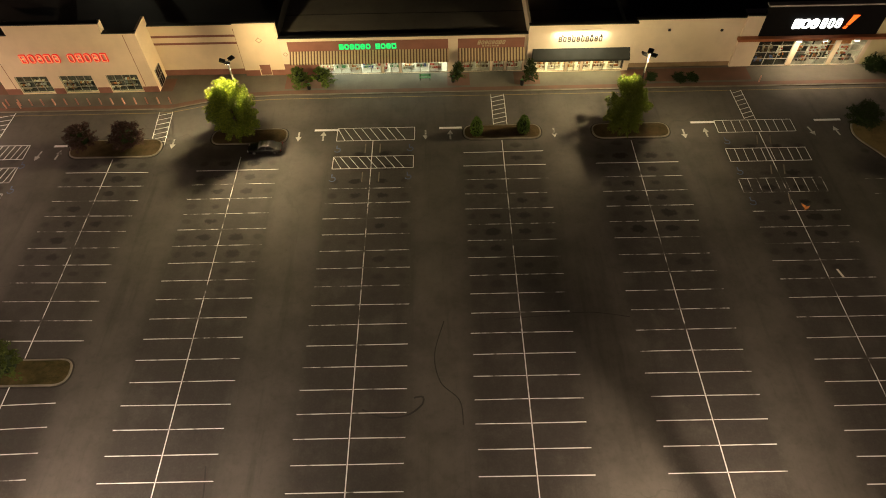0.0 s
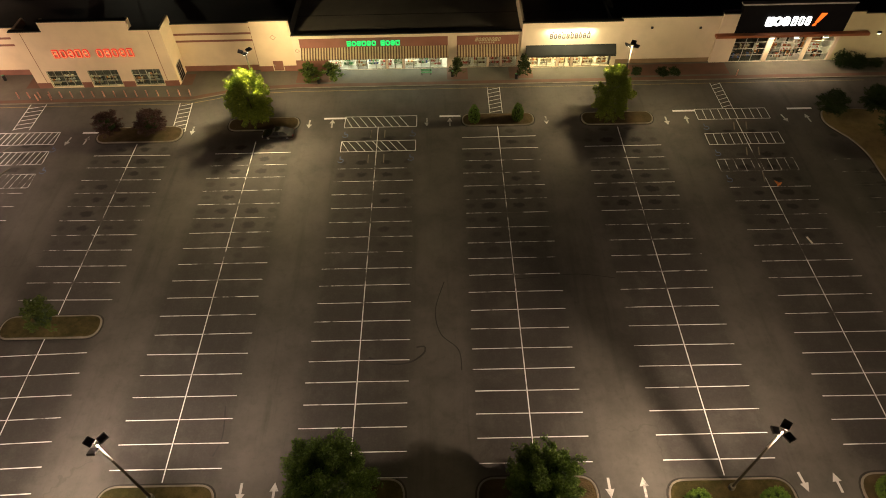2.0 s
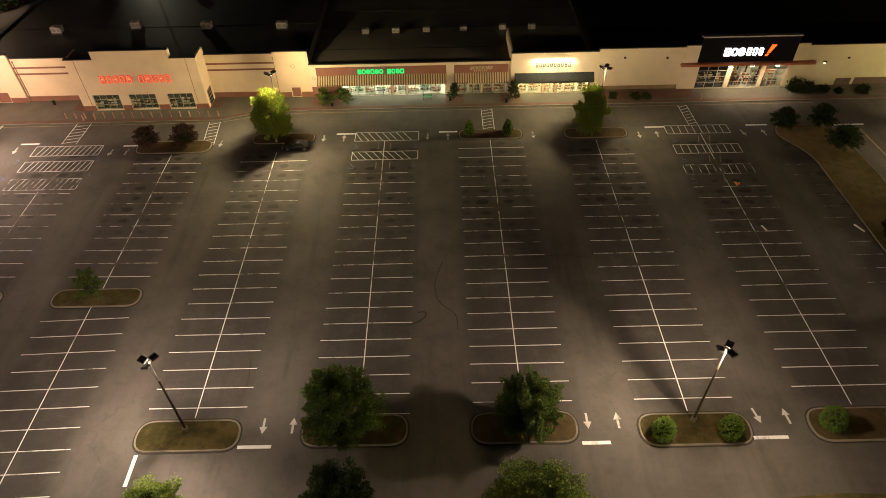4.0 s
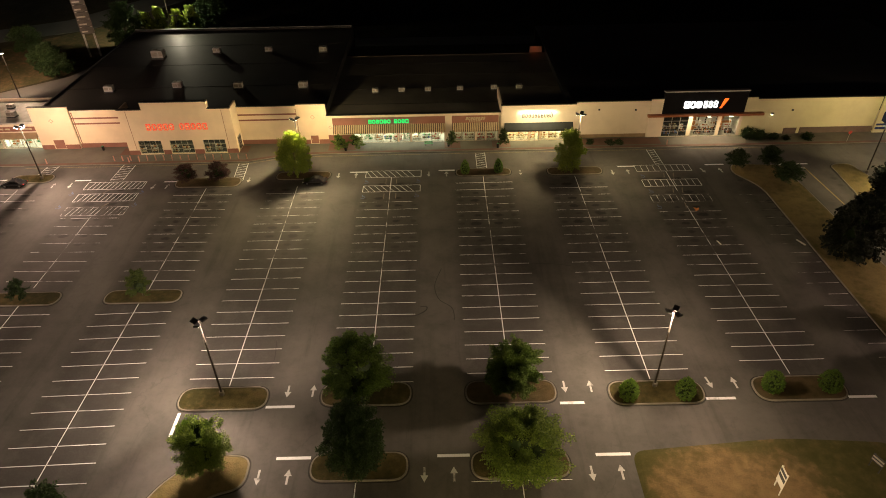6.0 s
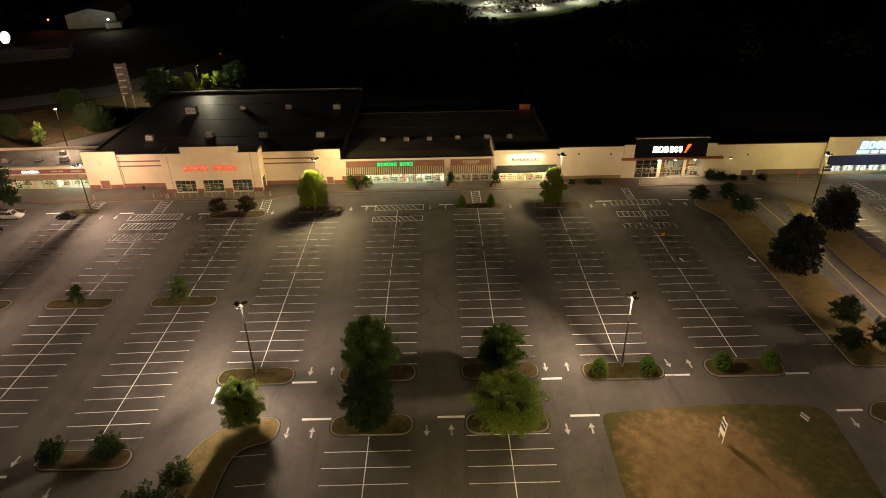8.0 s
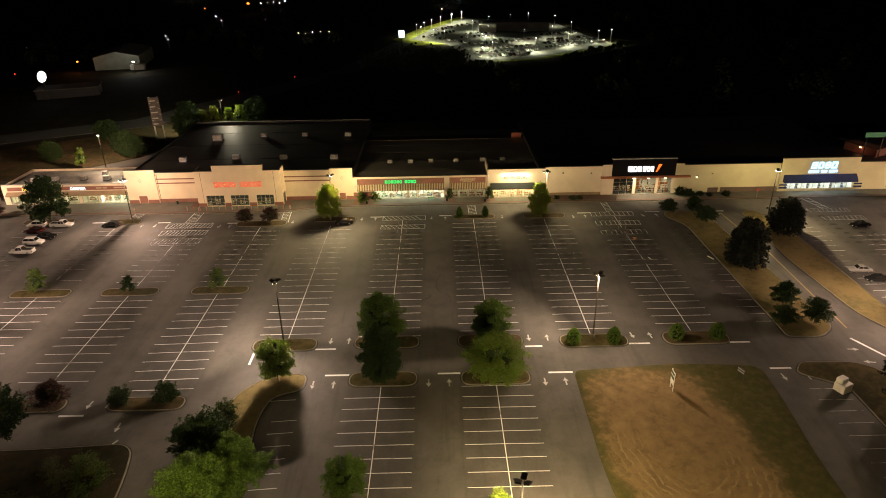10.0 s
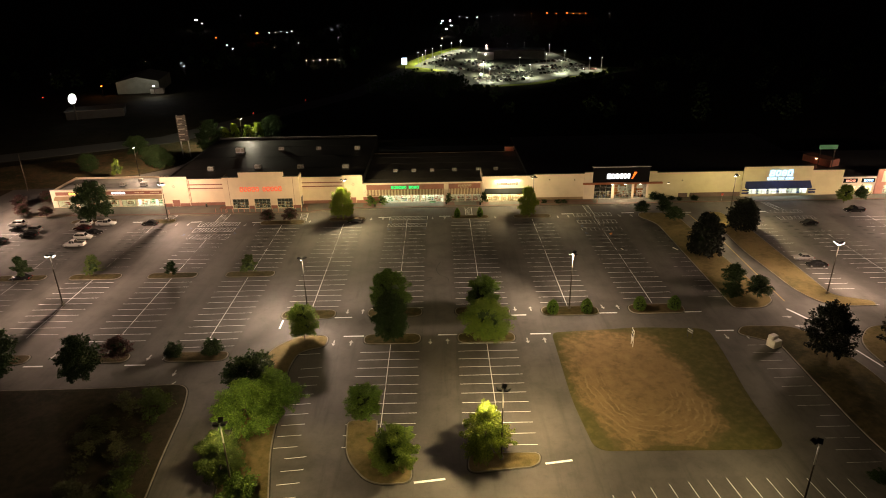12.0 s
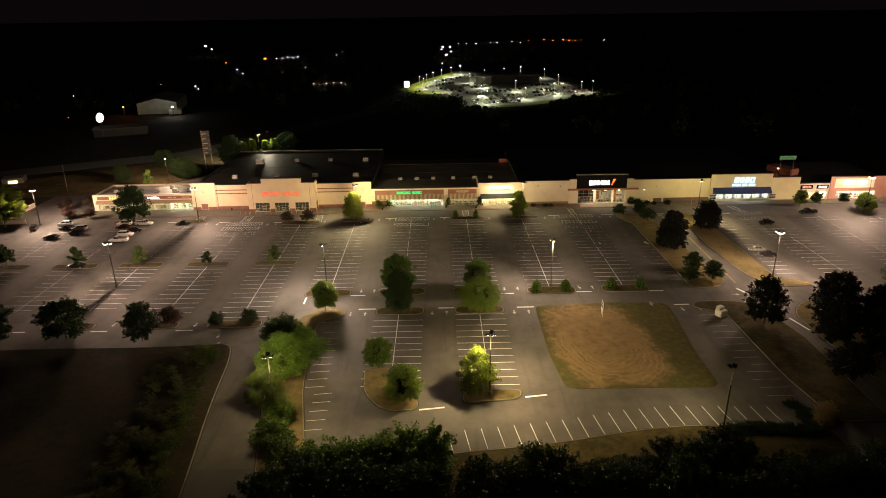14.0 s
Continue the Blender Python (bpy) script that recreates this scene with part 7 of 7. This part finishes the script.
# ---- signs, box and clutter on the pads ----
board_black = surface("sign_print_dark", (0.03, 0.03, 0.035), (0.05, 0.05, 0.05), 2, 8, 0.6, 0, 0)


def leasing_sign(x, y, turn, label, w=1.9, h=2.0, face=SHOP_WHITE, ink=board_black):
    s = thing("leasing_sign", x, y, 0.1, turn, label, "sign", "roadside signs")
    for k in (-1, 1):
        Shape().box(k * w * 0.42 - 0.05, -0.05, -0.05, k * w * 0.42 + 0.05, 0.05, 1.2 + h).make("post", face, s)
    b = bevelled(Shape().box(-w / 2, -0.1, 1.2, w / 2, -0.055, 1.2 + h).make("board", face, s), 0.01)
    for z0, z1, k in ((1.75, 2.2, 0.46), (0.95, 1.5, 0.46), (0.6, 0.82, 0.46), (0.15, 0.38, 0.46)):
        if z1 < h and (h < 2 or z0 > 0.9):
            Shape().box(-w * k, -0.115, 1.2 + z0, w * k, -0.1, 1.2 + z1).make("print_bar", ink, s)


leasing_sign(36.4, -3.35, -92, "white leasing sign on two posts with dark print", 1.45, 2.45)
leasing_sign(48.45, -1.0, -66, "small dark striped sign on two posts", 1.4, 1.1, board_black, METAL_PALE)
wb = thing("donation_bin", 63.4, -4.3, 0.0, 24, "large white metal collection bin at the kerb", "collection bin")
wmat = surface("white_enamel", (0.72, 0.7, 0.64), (0.55, 0.52, 0.46), 0.8, 5.0, 0.5, 0, 0.05)
sh = Shape()
sh.box(-1.0, -0.9, 0, 1.0, 0.9, 1.5)
bevelled(sh.make("cabinet", wmat, wb), 0.05)
bevelled(Shape().box(-0.9, -0.2, 1.502, 0.6, 0.85, 2.3).make("hopper", wmat, wb, "raised white hopper"), 0.06)
Shape().box(-0.65, -0.28, 1.6, 0.35, -0.2, 2.15).make("chute", METAL_PALE, wb, "grey metal drop chute")
hyd = thing("utility_marker", 61.2, 43.3, 0, 0, "short white marker post lying on the asphalt", "marker post")
Shape().box(-0.1, -0.9, 0, 0.1, 0.9, 0.16, 0, pose(0, 0, 0, 0, 0, 25)).make("post", SHOP_WHITE, hyd)
for x, y, c, a in ((47.1, 54.1, "red", 20), (47.4, 43.8, "white", 15)):
    q = thing("traffic_cone" if c == "red" else "paper_scrap", x, y, 0, a, "orange-red safety cone knocked over on the asphalt" if c == "red" else "pale scrap of litter on the asphalt", "cone" if c == "red" else "litter")
    if c == "red":
        Shape().tube([((0, 0, 0.2), 0.24), ((0, 0.9, 0.1), 0.05)], 10).make("cone_body", GOODS[3], q)
        Shape().box(-0.3, -0.06, 0, 0.3, 0, 0.55).make("foot", GOODS[3], q)
    else:
        Shape().box(-0.12, -0.6, 0, 0.12, 0.6, 0.05).make("sheet", SHOP_WHITE, q)

# stop sign on the access road
ss = thing("stop_sign", 88.6, 80.2, 0.13, 0, "red octagonal stop sign on a steel post", "road sign")
Shape().tube([((0, 0, 0), 0.04), ((0, 0, 2.3), 0.04)], 6).make("post", METAL_PALE, ss)
oct_ = [(0.42 * math.cos(math.radians(22.5 + 45 * k)), 0.42 * math.sin(math.radians(22.5 + 45 * k))) for k in range(8)]
Shape().prism(oct_, 0, 0.03, 0, pose(0, -0.05, 2.2, 90)).make("plate", GOODS[0], ss)

# garden wall at the west edge
gw = Shape()
gw.box(-150, 62.0, 0, -149.6, 92, 1.6).box(-149.6, 72.0, 0, -141.0, 72.4, 1.5)
tagged(gw.make("boundary_wall", STUCCO_PALE), "pale stucco boundary wall at the lot's edge", "wall", kind="structure")

# ---- far surroundings ----
py = thing("pylon_sign", -103.4, 146.5, 0, 20, "tall dark steel sign tower with unlit panels", "pylon sign")
for x in (-1.4, 1.4):
    Shape().box(x - 0.25, -0.25, 0, x + 0.25, 0.25, 17.5).make("leg", POLE_LIGHT, py)
for k in range(5):
    pn = Shape().box(-1.8, -0.4, 7.0 + 2.1 * k, 1.8, 0.4, 8.9 + 2.1 * k).make("sign_panel", POLE_PAINT, py)
    Shape().box(-1.5, -0.45, 7.5 + 2.1 * k, 0.2 + 0.3 * (k % 3), -0.41, 7.9 + 2.1 * k).make("print_bar", FRAME_METAL, pn)


def far_lamp(x, y, h, material, s, label, double=False):
    p = thing("far_street_lamp", x, y, -0.1, 0, label, "street lamp", "distant lamps")
    Shape().tube([((0, 0, 0), 0.14 + 0.02 * s), ((0, 0, h), 0.12)], 6).make("post", METAL_PALE if "dealership" in label else POLE_PAINT, p)
    s *= 0.72
    Shape().tube([((0, 0, h), s * 0.7), ((0, 0, h + s * 0.45), s), ((0, 0, h + s), s * 0.6)], 8).make("lantern", material, p, "glowing lantern")
    return p


F_WHITE = glow("distant_white_lamp", (1.0, 0.97, 0.88), 12.0)
F_SODIUM = glow("distant_sodium_lamp", (1.0, 0.17, 0.02), 5.0)
F_BLUE = glow("distant_blue_lamp", (0.75, 0.88, 1.0), 7.0)
F_RED = glow("distant_red_lamp", (1.0, 0.05, 0.03), 3.0)
F_WARM = glow("distant_warm_lamp", (1.0, 0.75, 0.4), 4.0)
far = [
    (-362, 907, 14, F_WHITE, 2.6), (-338, 863, 12, F_WHITE, 1.2), (-247, 638, 9, F_SODIUM, 1.1), (-211, 677, 10, F_SODIUM, 2.2), (-209, 726, 7, F_WHITE, 0.7), (-203, 735, 7, F_WARM, 0.6),
    (-198, 744, 7, F_WHITE, 0.7), (-188, 732, 7, F_WHITE, 0.6), (-186, 751, 7, F_WHITE, 0.8), (-376, 1187, 7, F_WHITE, 0.6), (-138, 772, 7, F_WHITE, 0.7), (-140, 842, 7, F_WHITE, 0.5),
    (-110, 636, 7, F_WHITE, 0.5), (-214, 569, 7, F_BLUE, 0.9), (-200, 541, 6, F_WHITE, 0.6), (-209, 428, 6, F_WHITE, 0.5), (-199, 407, 6, F_WHITE, 0.4), (-111, 449, 4, F_WARM, 0.7),
    (-105, 448, 4, F_WARM, 0.6), (-100, 452, 4, F_WHITE, 0.5), (-94, 455, 4, F_WARM, 0.6), (-87, 454, 4, F_WARM, 0.7), (-81, 440, 4, F_WHITE, 0.4), (-250, 456, 5, F_WARM, 0.3),
    (-290, 383, 5, F_WHITE, 0.3), (-163, 557, 5, F_WARM, 0.35), (-149, 607, 5, F_WHITE, 0.35), (-79, 273, 1, F_RED, 0.3), (9, 860, 10, F_BLUE, 1.9), (20, 857, 10, F_WHITE, 1.8),
    (12, 723, 8, F_WHITE, 2), (20, 787, 8, F_WHITE, 1.5), (7, 824, 9, F_BLUE, 1.2), (6, 618, 6, F_WARM, 1), (38, 1000, 8, F_WHITE, 0.6), (50, 979, 8, F_WHITE, 0.6),
    (66, 974, 8, F_WHITE, 1.1), (92, 1002, 8, F_WHITE, 0.6), (105, 1016, 8, F_WHITE, 0.6), (132, 1027, 8, F_WHITE, 0.7), (144, 1004, 8, F_WHITE, 0.6), (165, 1056, 8, F_SODIUM, 1.2),
    (194, 1067, 8, F_SODIUM, 1.6), (206, 1042, 8, F_SODIUM, 1.2), (227, 1056, 8, F_SODIUM, 1.7), (233, 1033, 8, F_SODIUM, 1.5), (243, 1030, 8, F_SODIUM, 1.1), (257, 1046, 8, F_SODIUM, 1.1),
    (295, 1033, 8, F_WHITE, 0.7), (800, 1627, 8, F_WHITE, 0.5), (-823, 1490, 8, F_WARM, 0.5),
]
far += [(-10, 1700, 110, F_RED, 1.8), (-250, 300, 0.8, F_RED, 0.5), (-100, 236, 0.8, F_RED, 0.35)]
for x, y, h, m, s in far:
    far_lamp(x, y, h, m, s, {"distant_white_lamp": "distant white street lamp", "distant_sodium_lamp": "distant orange sodium street lamp", "distant_blue_lamp": "distant bluish street lamp", "distant_red_lamp": "distant red signal light", "distant_warm_lamp": "distant warm window light"}[m.name])

# car dealership across the woods
DX, DY = 55.0, 420.0
dl = Shape()
dl.prism([(20, 318), (62, 330), (128, 384), (118, 440), (110, 520), (30, 590), (-4, 500), (-20, 430), (8, 400)], -0.2, -0.02)
tagged(dl.make("dealership_lot", surface("pale_asphalt", (0.1, 0.1, 0.09), (0.05, 0.05, 0.046), 0.06, 2.0, 0.8)), "brightly lit asphalt lot of a car dealership", "parking lot", kind="structure")
dg = Shape()
dg.prism([(16, 312), (66, 324), (134, 380), (128.3, 383.7), (62.2, 329.8), (20, 317.8)], -0.2, 0.02)
dg.prism([(-34, 430), (-14, 395), (7.8, 399.8), (-20.2, 429.8), (-4.3, 500), (30, 590.5), (22, 596), (-14, 504)], -0.2, 0.02)
tagged(dg.make("dealership_lawn", turf("lit_lawn", (0.2, 0.26, 0.03), (0.24, 0.25, 0.05), (0.16, 0.18, 0.03), 0.5)), "green lit lawn round the car dealership", "lawn", kind="structure")
db = thing("dealership_building", 66, 470, 0, -8, "low dealership building with pale front", "building")
Shape().box(-28, 0, 0, 28, 22, 7).make("wall", surface("dealership_cladding", (0.14, 0.14, 0.14), (0.09, 0.09, 0.09), 0.3, 2.0, 0.6), db)
Shape().box(-30, -8, 0, -16, -0.05, 6).make("showroom", SHOP_WHITE, db, "pale lit showroom front")
Shape().box(-28.5, -0.5, 7, 28.5, 22.5, 7.4).make("roof", ROOF_DARK, db)
cols = ("white", "black", "silver", "grey", "white", "red")
rc = random.Random(3)
for row, (x0, y0, x1, y1, n) in enumerate(((28, 336, 60, 344, 11), (26, 352, 68, 360, 13), (32, 372, 70, 380, 12), (76, 372, 122, 396, 15), (78, 392, 118, 410, 12), (24, 396, 60, 404, 10), (0, 430, 24, 400, 9), (-10, 440, 14, 470, 9), (0, 480, 22, 520, 9), (80, 440, 112, 450, 10), (20, 432, 46, 440, 9), (24, 450, 40, 456, 6), (44, 410, 74, 418, 9), (10, 500, 40, 540, 8), (84, 410, 112, 420, 9))):
    for k in range(n):
        t = (k + rc.uniform(-0.15, 0.15)) / (n - 1)
        if rc.random() < 0.05:
            continue
        park(rc.choice(("suv", "sedan", "hatch", "pickup")), rc.choice(cols), x0 + (x1 - x0) * t, y0 + (y1 - y0) * t, rc.choice((10, 190)) + rc.uniform(-4, 4), "dealership cars", 0.0, "car in the lit dealership lot")
for x, y in ((36, 338), (66, 354), (92, 376), (116, 388), (126, 392), (34, 372), (64, 400), (88, 420), (6, 402), (-2, 412), (-12, 430), (-16, 446), (-10, 464), (-4, 484), (4, 506), (14, 530), (24, 552), (40, 430), (30, 470), (46, 500), (66, 512), (84, 526), (104, 500), (108, 446)):
    far_lamp(x, y, 9.0, F_WHITE, 0.42, "white lamp in the dealership lot")
    d = bpy.data.lights.new("dealership_flood", "SPOT")
    d.energy, d.color, d.shadow_soft_size, d.spot_size, d.spot_blend = 66000.0 * (0.3 if x > 100 else 0.45 if x < 10 else 1.0), (1.0, 1.0, 0.64), 0.3, radians(164), 1.0
    new("dealership_flood_lamp", d).location = (x, y, 8.85)
bs = thing("lit_sign", -24.0, 370, 0, 0, "white lit square sign on a pole", "pylon sign")
Shape().tube([((0, 0, 0), 0.3), ((0, 0, 8), 0.3)], 8).make("post", POLE_PAINT, bs)
Shape().box(-1.9, -0.3, 9, 1.9, 0.3, 13.4).make("panel", glow("sign_panel_white", (0.7, 0.85, 1.0), 4.0), bs)
ov = thing("lit_oval_sign", -192, 230, 0, 35, "white lit oval sign on a pole", "pylon sign")
Shape().tube([((0, 0, 0), 0.4), ((0, 0, 9), 0.4)], 8).make("post", POLE_PAINT, ov)
Shape().prism([(1.9 * math.cos(k * math.tau / 28), 2.7 * math.sin(k * math.tau / 28)) for k in range(28)], -0.3, 0.3, 0, pose(0, 0, 11.0, 90, 14, 0)).make("panel", glow("oval_sign_white", (1.0, 0.98, 0.92), 2.4), ov)
wh = thing("warehouse", -200, 336, 0, 12, "pale metal warehouse with a low-pitched roof", "building")
sh = Shape()
sh.prism([(-13, 0), (13, 0), (13, 7.5), (0, 10.5), (-13, 7.5)], -22, 22, 0, pose(0, 0, 0, 90, 0, 0))
sh.make("wall", surface("dull_green_cladding", (0.3, 0.32, 0.26), (0.2, 0.21, 0.17), 0.2, 2.0, 0.7, 0, 0.1), wh)
Shape().box(8, -27, 0, 16, -22.1, 3.0).make("annexe", SHOP_WHITE, wh)
for x, y, e, c in ((-215, 306, 900, (1, 0.35, 0.08)), (-180, 302, 3600, (1, 0.95, 0.85))):
    d = bpy.data.lights.new("yard_lamp", "POINT")
    d.energy, d.color, d.shadow_soft_size = e, c, 0.4
    new("yard_lamp_light", d).location = (x, y, 6.5)
    far_lamp(x, y + 0.6, 6.0, F_SODIUM if c[1] < 0.5 else F_WHITE, 0.9, "yard lamp at the warehouse")
lowb = thing("flat_building", -186, 240, 0, 20, "low dark flat-roofed building", "building")
Shape().box(-14, -7, 0, 14, 7, 4.2).make("wall", COPING, lowb)
Shape().box(-14.5, -7.5, 4.2, 14.5, 7.5, 4.5).make("roof", ROOF_GREY, lowb)
gas = thing("roadside_kiosk", -178, 126, 0, 20, "small roadside kiosk with a lit front", "building")
Shape().box(-4, -3, 0, 4, 3, 3.2).make("wall", FRAME_METAL, gas)
Shape().box(-1.6, -3.1, 0.4, 1.6, -3.0, 2.2).make("lit_window", F_WARM, gas)
# lamp on the rear wall beyond the lower roof
d = bpy.data.lights.new("rear_wall_lamp", "POINT")
d.energy, d.color, d.shadow_soft_size = 5.5, (1.0, 0.16, 0.04), 0.2
new("rear_wall_lamp_light", d).location = (26.0, 124.2, 7.0)
rw = thing("rear_canopy", 22.0, 126.5, 0, 0, "rear wall above the low roof lit orange", "wall")
Shape().box(2.6, -1.6, 0, 6.0, -1.2, 7.6).make("panel", BROWN, rw)
Shape().box(3.9, -1.75, 6.8, 4.1, -1.6, 6.95).make("wall_lamp", glow("dim_wall_lamp", (1.0, 0.2, 0.04), 0.15), rw, "dim glowing wall lamp")
rr = thing("rear_shop", 129.6, 102.4, 5.0, -63.4, "red wall of a taller shop seen over the roofs", "building")
Shape().box(-5.0, 0, 0, 5.0, 5.0, 2.6).make("wall", BROWN, rr)
Shape().box(-0.3, -0.25, 2.0, 0.3, 0.0, 2.3).make("wall_lamp", F_WARM, rr, "glowing wall lamp")
d = bpy.data.lights.new("rear_shop_lamp", "POINT")
d.energy, d.color, d.shadow_soft_size = 30.0, (1.0, 0.2, 0.06), 0.2
new("rear_shop_lamp_light", d).location = (128.8, 101.7, 7.0)
gs = thing("green_sign", 129.6, 97.0, 5.6, 0, "dim green lit sign box on posts", "sign")
Shape().box(-3.0, 0, 6.2, 3.0, 0.4, 7.6).make("sign_box", glow("sign_dim_green", (0.2, 0.5, 0.2), 0.16), gs)
for x in (-2.4, 2.4):
    Shape().box(x - 0.1, 0.1, 0, x + 0.1, 0.3, 6.2).make("post", POLE_PAINT, gs)

# bare utility pole beside the highway
up_ = thing("utility_pole", -144.2, 105.0, -0.1, 0, "thin pale wooden utility pole", "utility pole")
Shape().tube([((0, 0, 0), 0.16), ((0.2, 0, 13.0), 0.09)], 8).make("mast", BARK, up_)

# woods: dark masses behind the shops
rng = np.random.default_rng(77)
N = 620
cx = rng.uniform(-520, 620, N)
cy = rng.uniform(158, 900, N)
keep = ~((cx > -45) & (cx < 145) & (cy > 305) & (cy < 620)) & ~((cx < -60) & (cy < 330) & (cx > -300)) & ~((cx > -70) & (cx < 0) & (cy > 250)) & (cy > 160 + np.abs(cx) * 0.0)
cx, cy = cx[keep], cy[keep]
rl = random.Random(21)
ring = [(20 + 3.8 * k + rl.uniform(-1, 1), 304 + 0.25 * 3.8 * k + rl.uniform(-6, 2)) for k in range(-16, 4)] + [(80 + 4 * k, 318 + 4.2 * k + rl.uniform(-5, 2)) for k in range(16)]
cx, cy = np.concatenate([cx, [p[0] for p in ring]]), np.concatenate([cy, [p[1] for p in ring]])
hh = rng.uniform(7, 13, len(cx))
hh[-36:-20] = rng.uniform(11, 16, 16)
hh[-20:-16] = rng.uniform(3, 5, 4)
hh[-16:] = rng.uniform(3, 6, 16)
per = 70
c = np.repeat(np.stack([cx, cy, hh], axis=1), per, axis=0)
n = len(c)
dv = rng.normal(size=(n, 3))
dv /= np.linalg.norm(dv, axis=1)[:, None]
dv *= (rng.random(n) ** 0.35)[:, None]
p = np.stack([c[:, 0] + dv[:, 0] * c[:, 2] * 0.42, c[:, 1] + dv[:, 1] * c[:, 2] * 0.42, c[:, 2] * (0.55 + 0.45 * dv[:, 2])], axis=1)
u = rng.normal(size=(n, 3))
u = u / np.linalg.norm(u, axis=1)[:, None] * rng.uniform(0.5, 1.2, n)[:, None]
w = np.cross(u, rng.normal(size=(n, 3)))
w = w / np.linalg.norm(w, axis=1)[:, None] * rng.uniform(0.4, 0.9, n)[:, None]
me = bpy.data.meshes.new("woods")
me.from_pydata(np.stack([p - u, p + w, p + u, p - w], axis=1).reshape(-1, 3).tolist(), [], np.arange(n * 4).reshape(-1, 4).tolist())
me.materials.append(LEAF_DARK)
tagged(new("woods", me), "dark unlit woods behind the shops", "woods", kind="stuff")
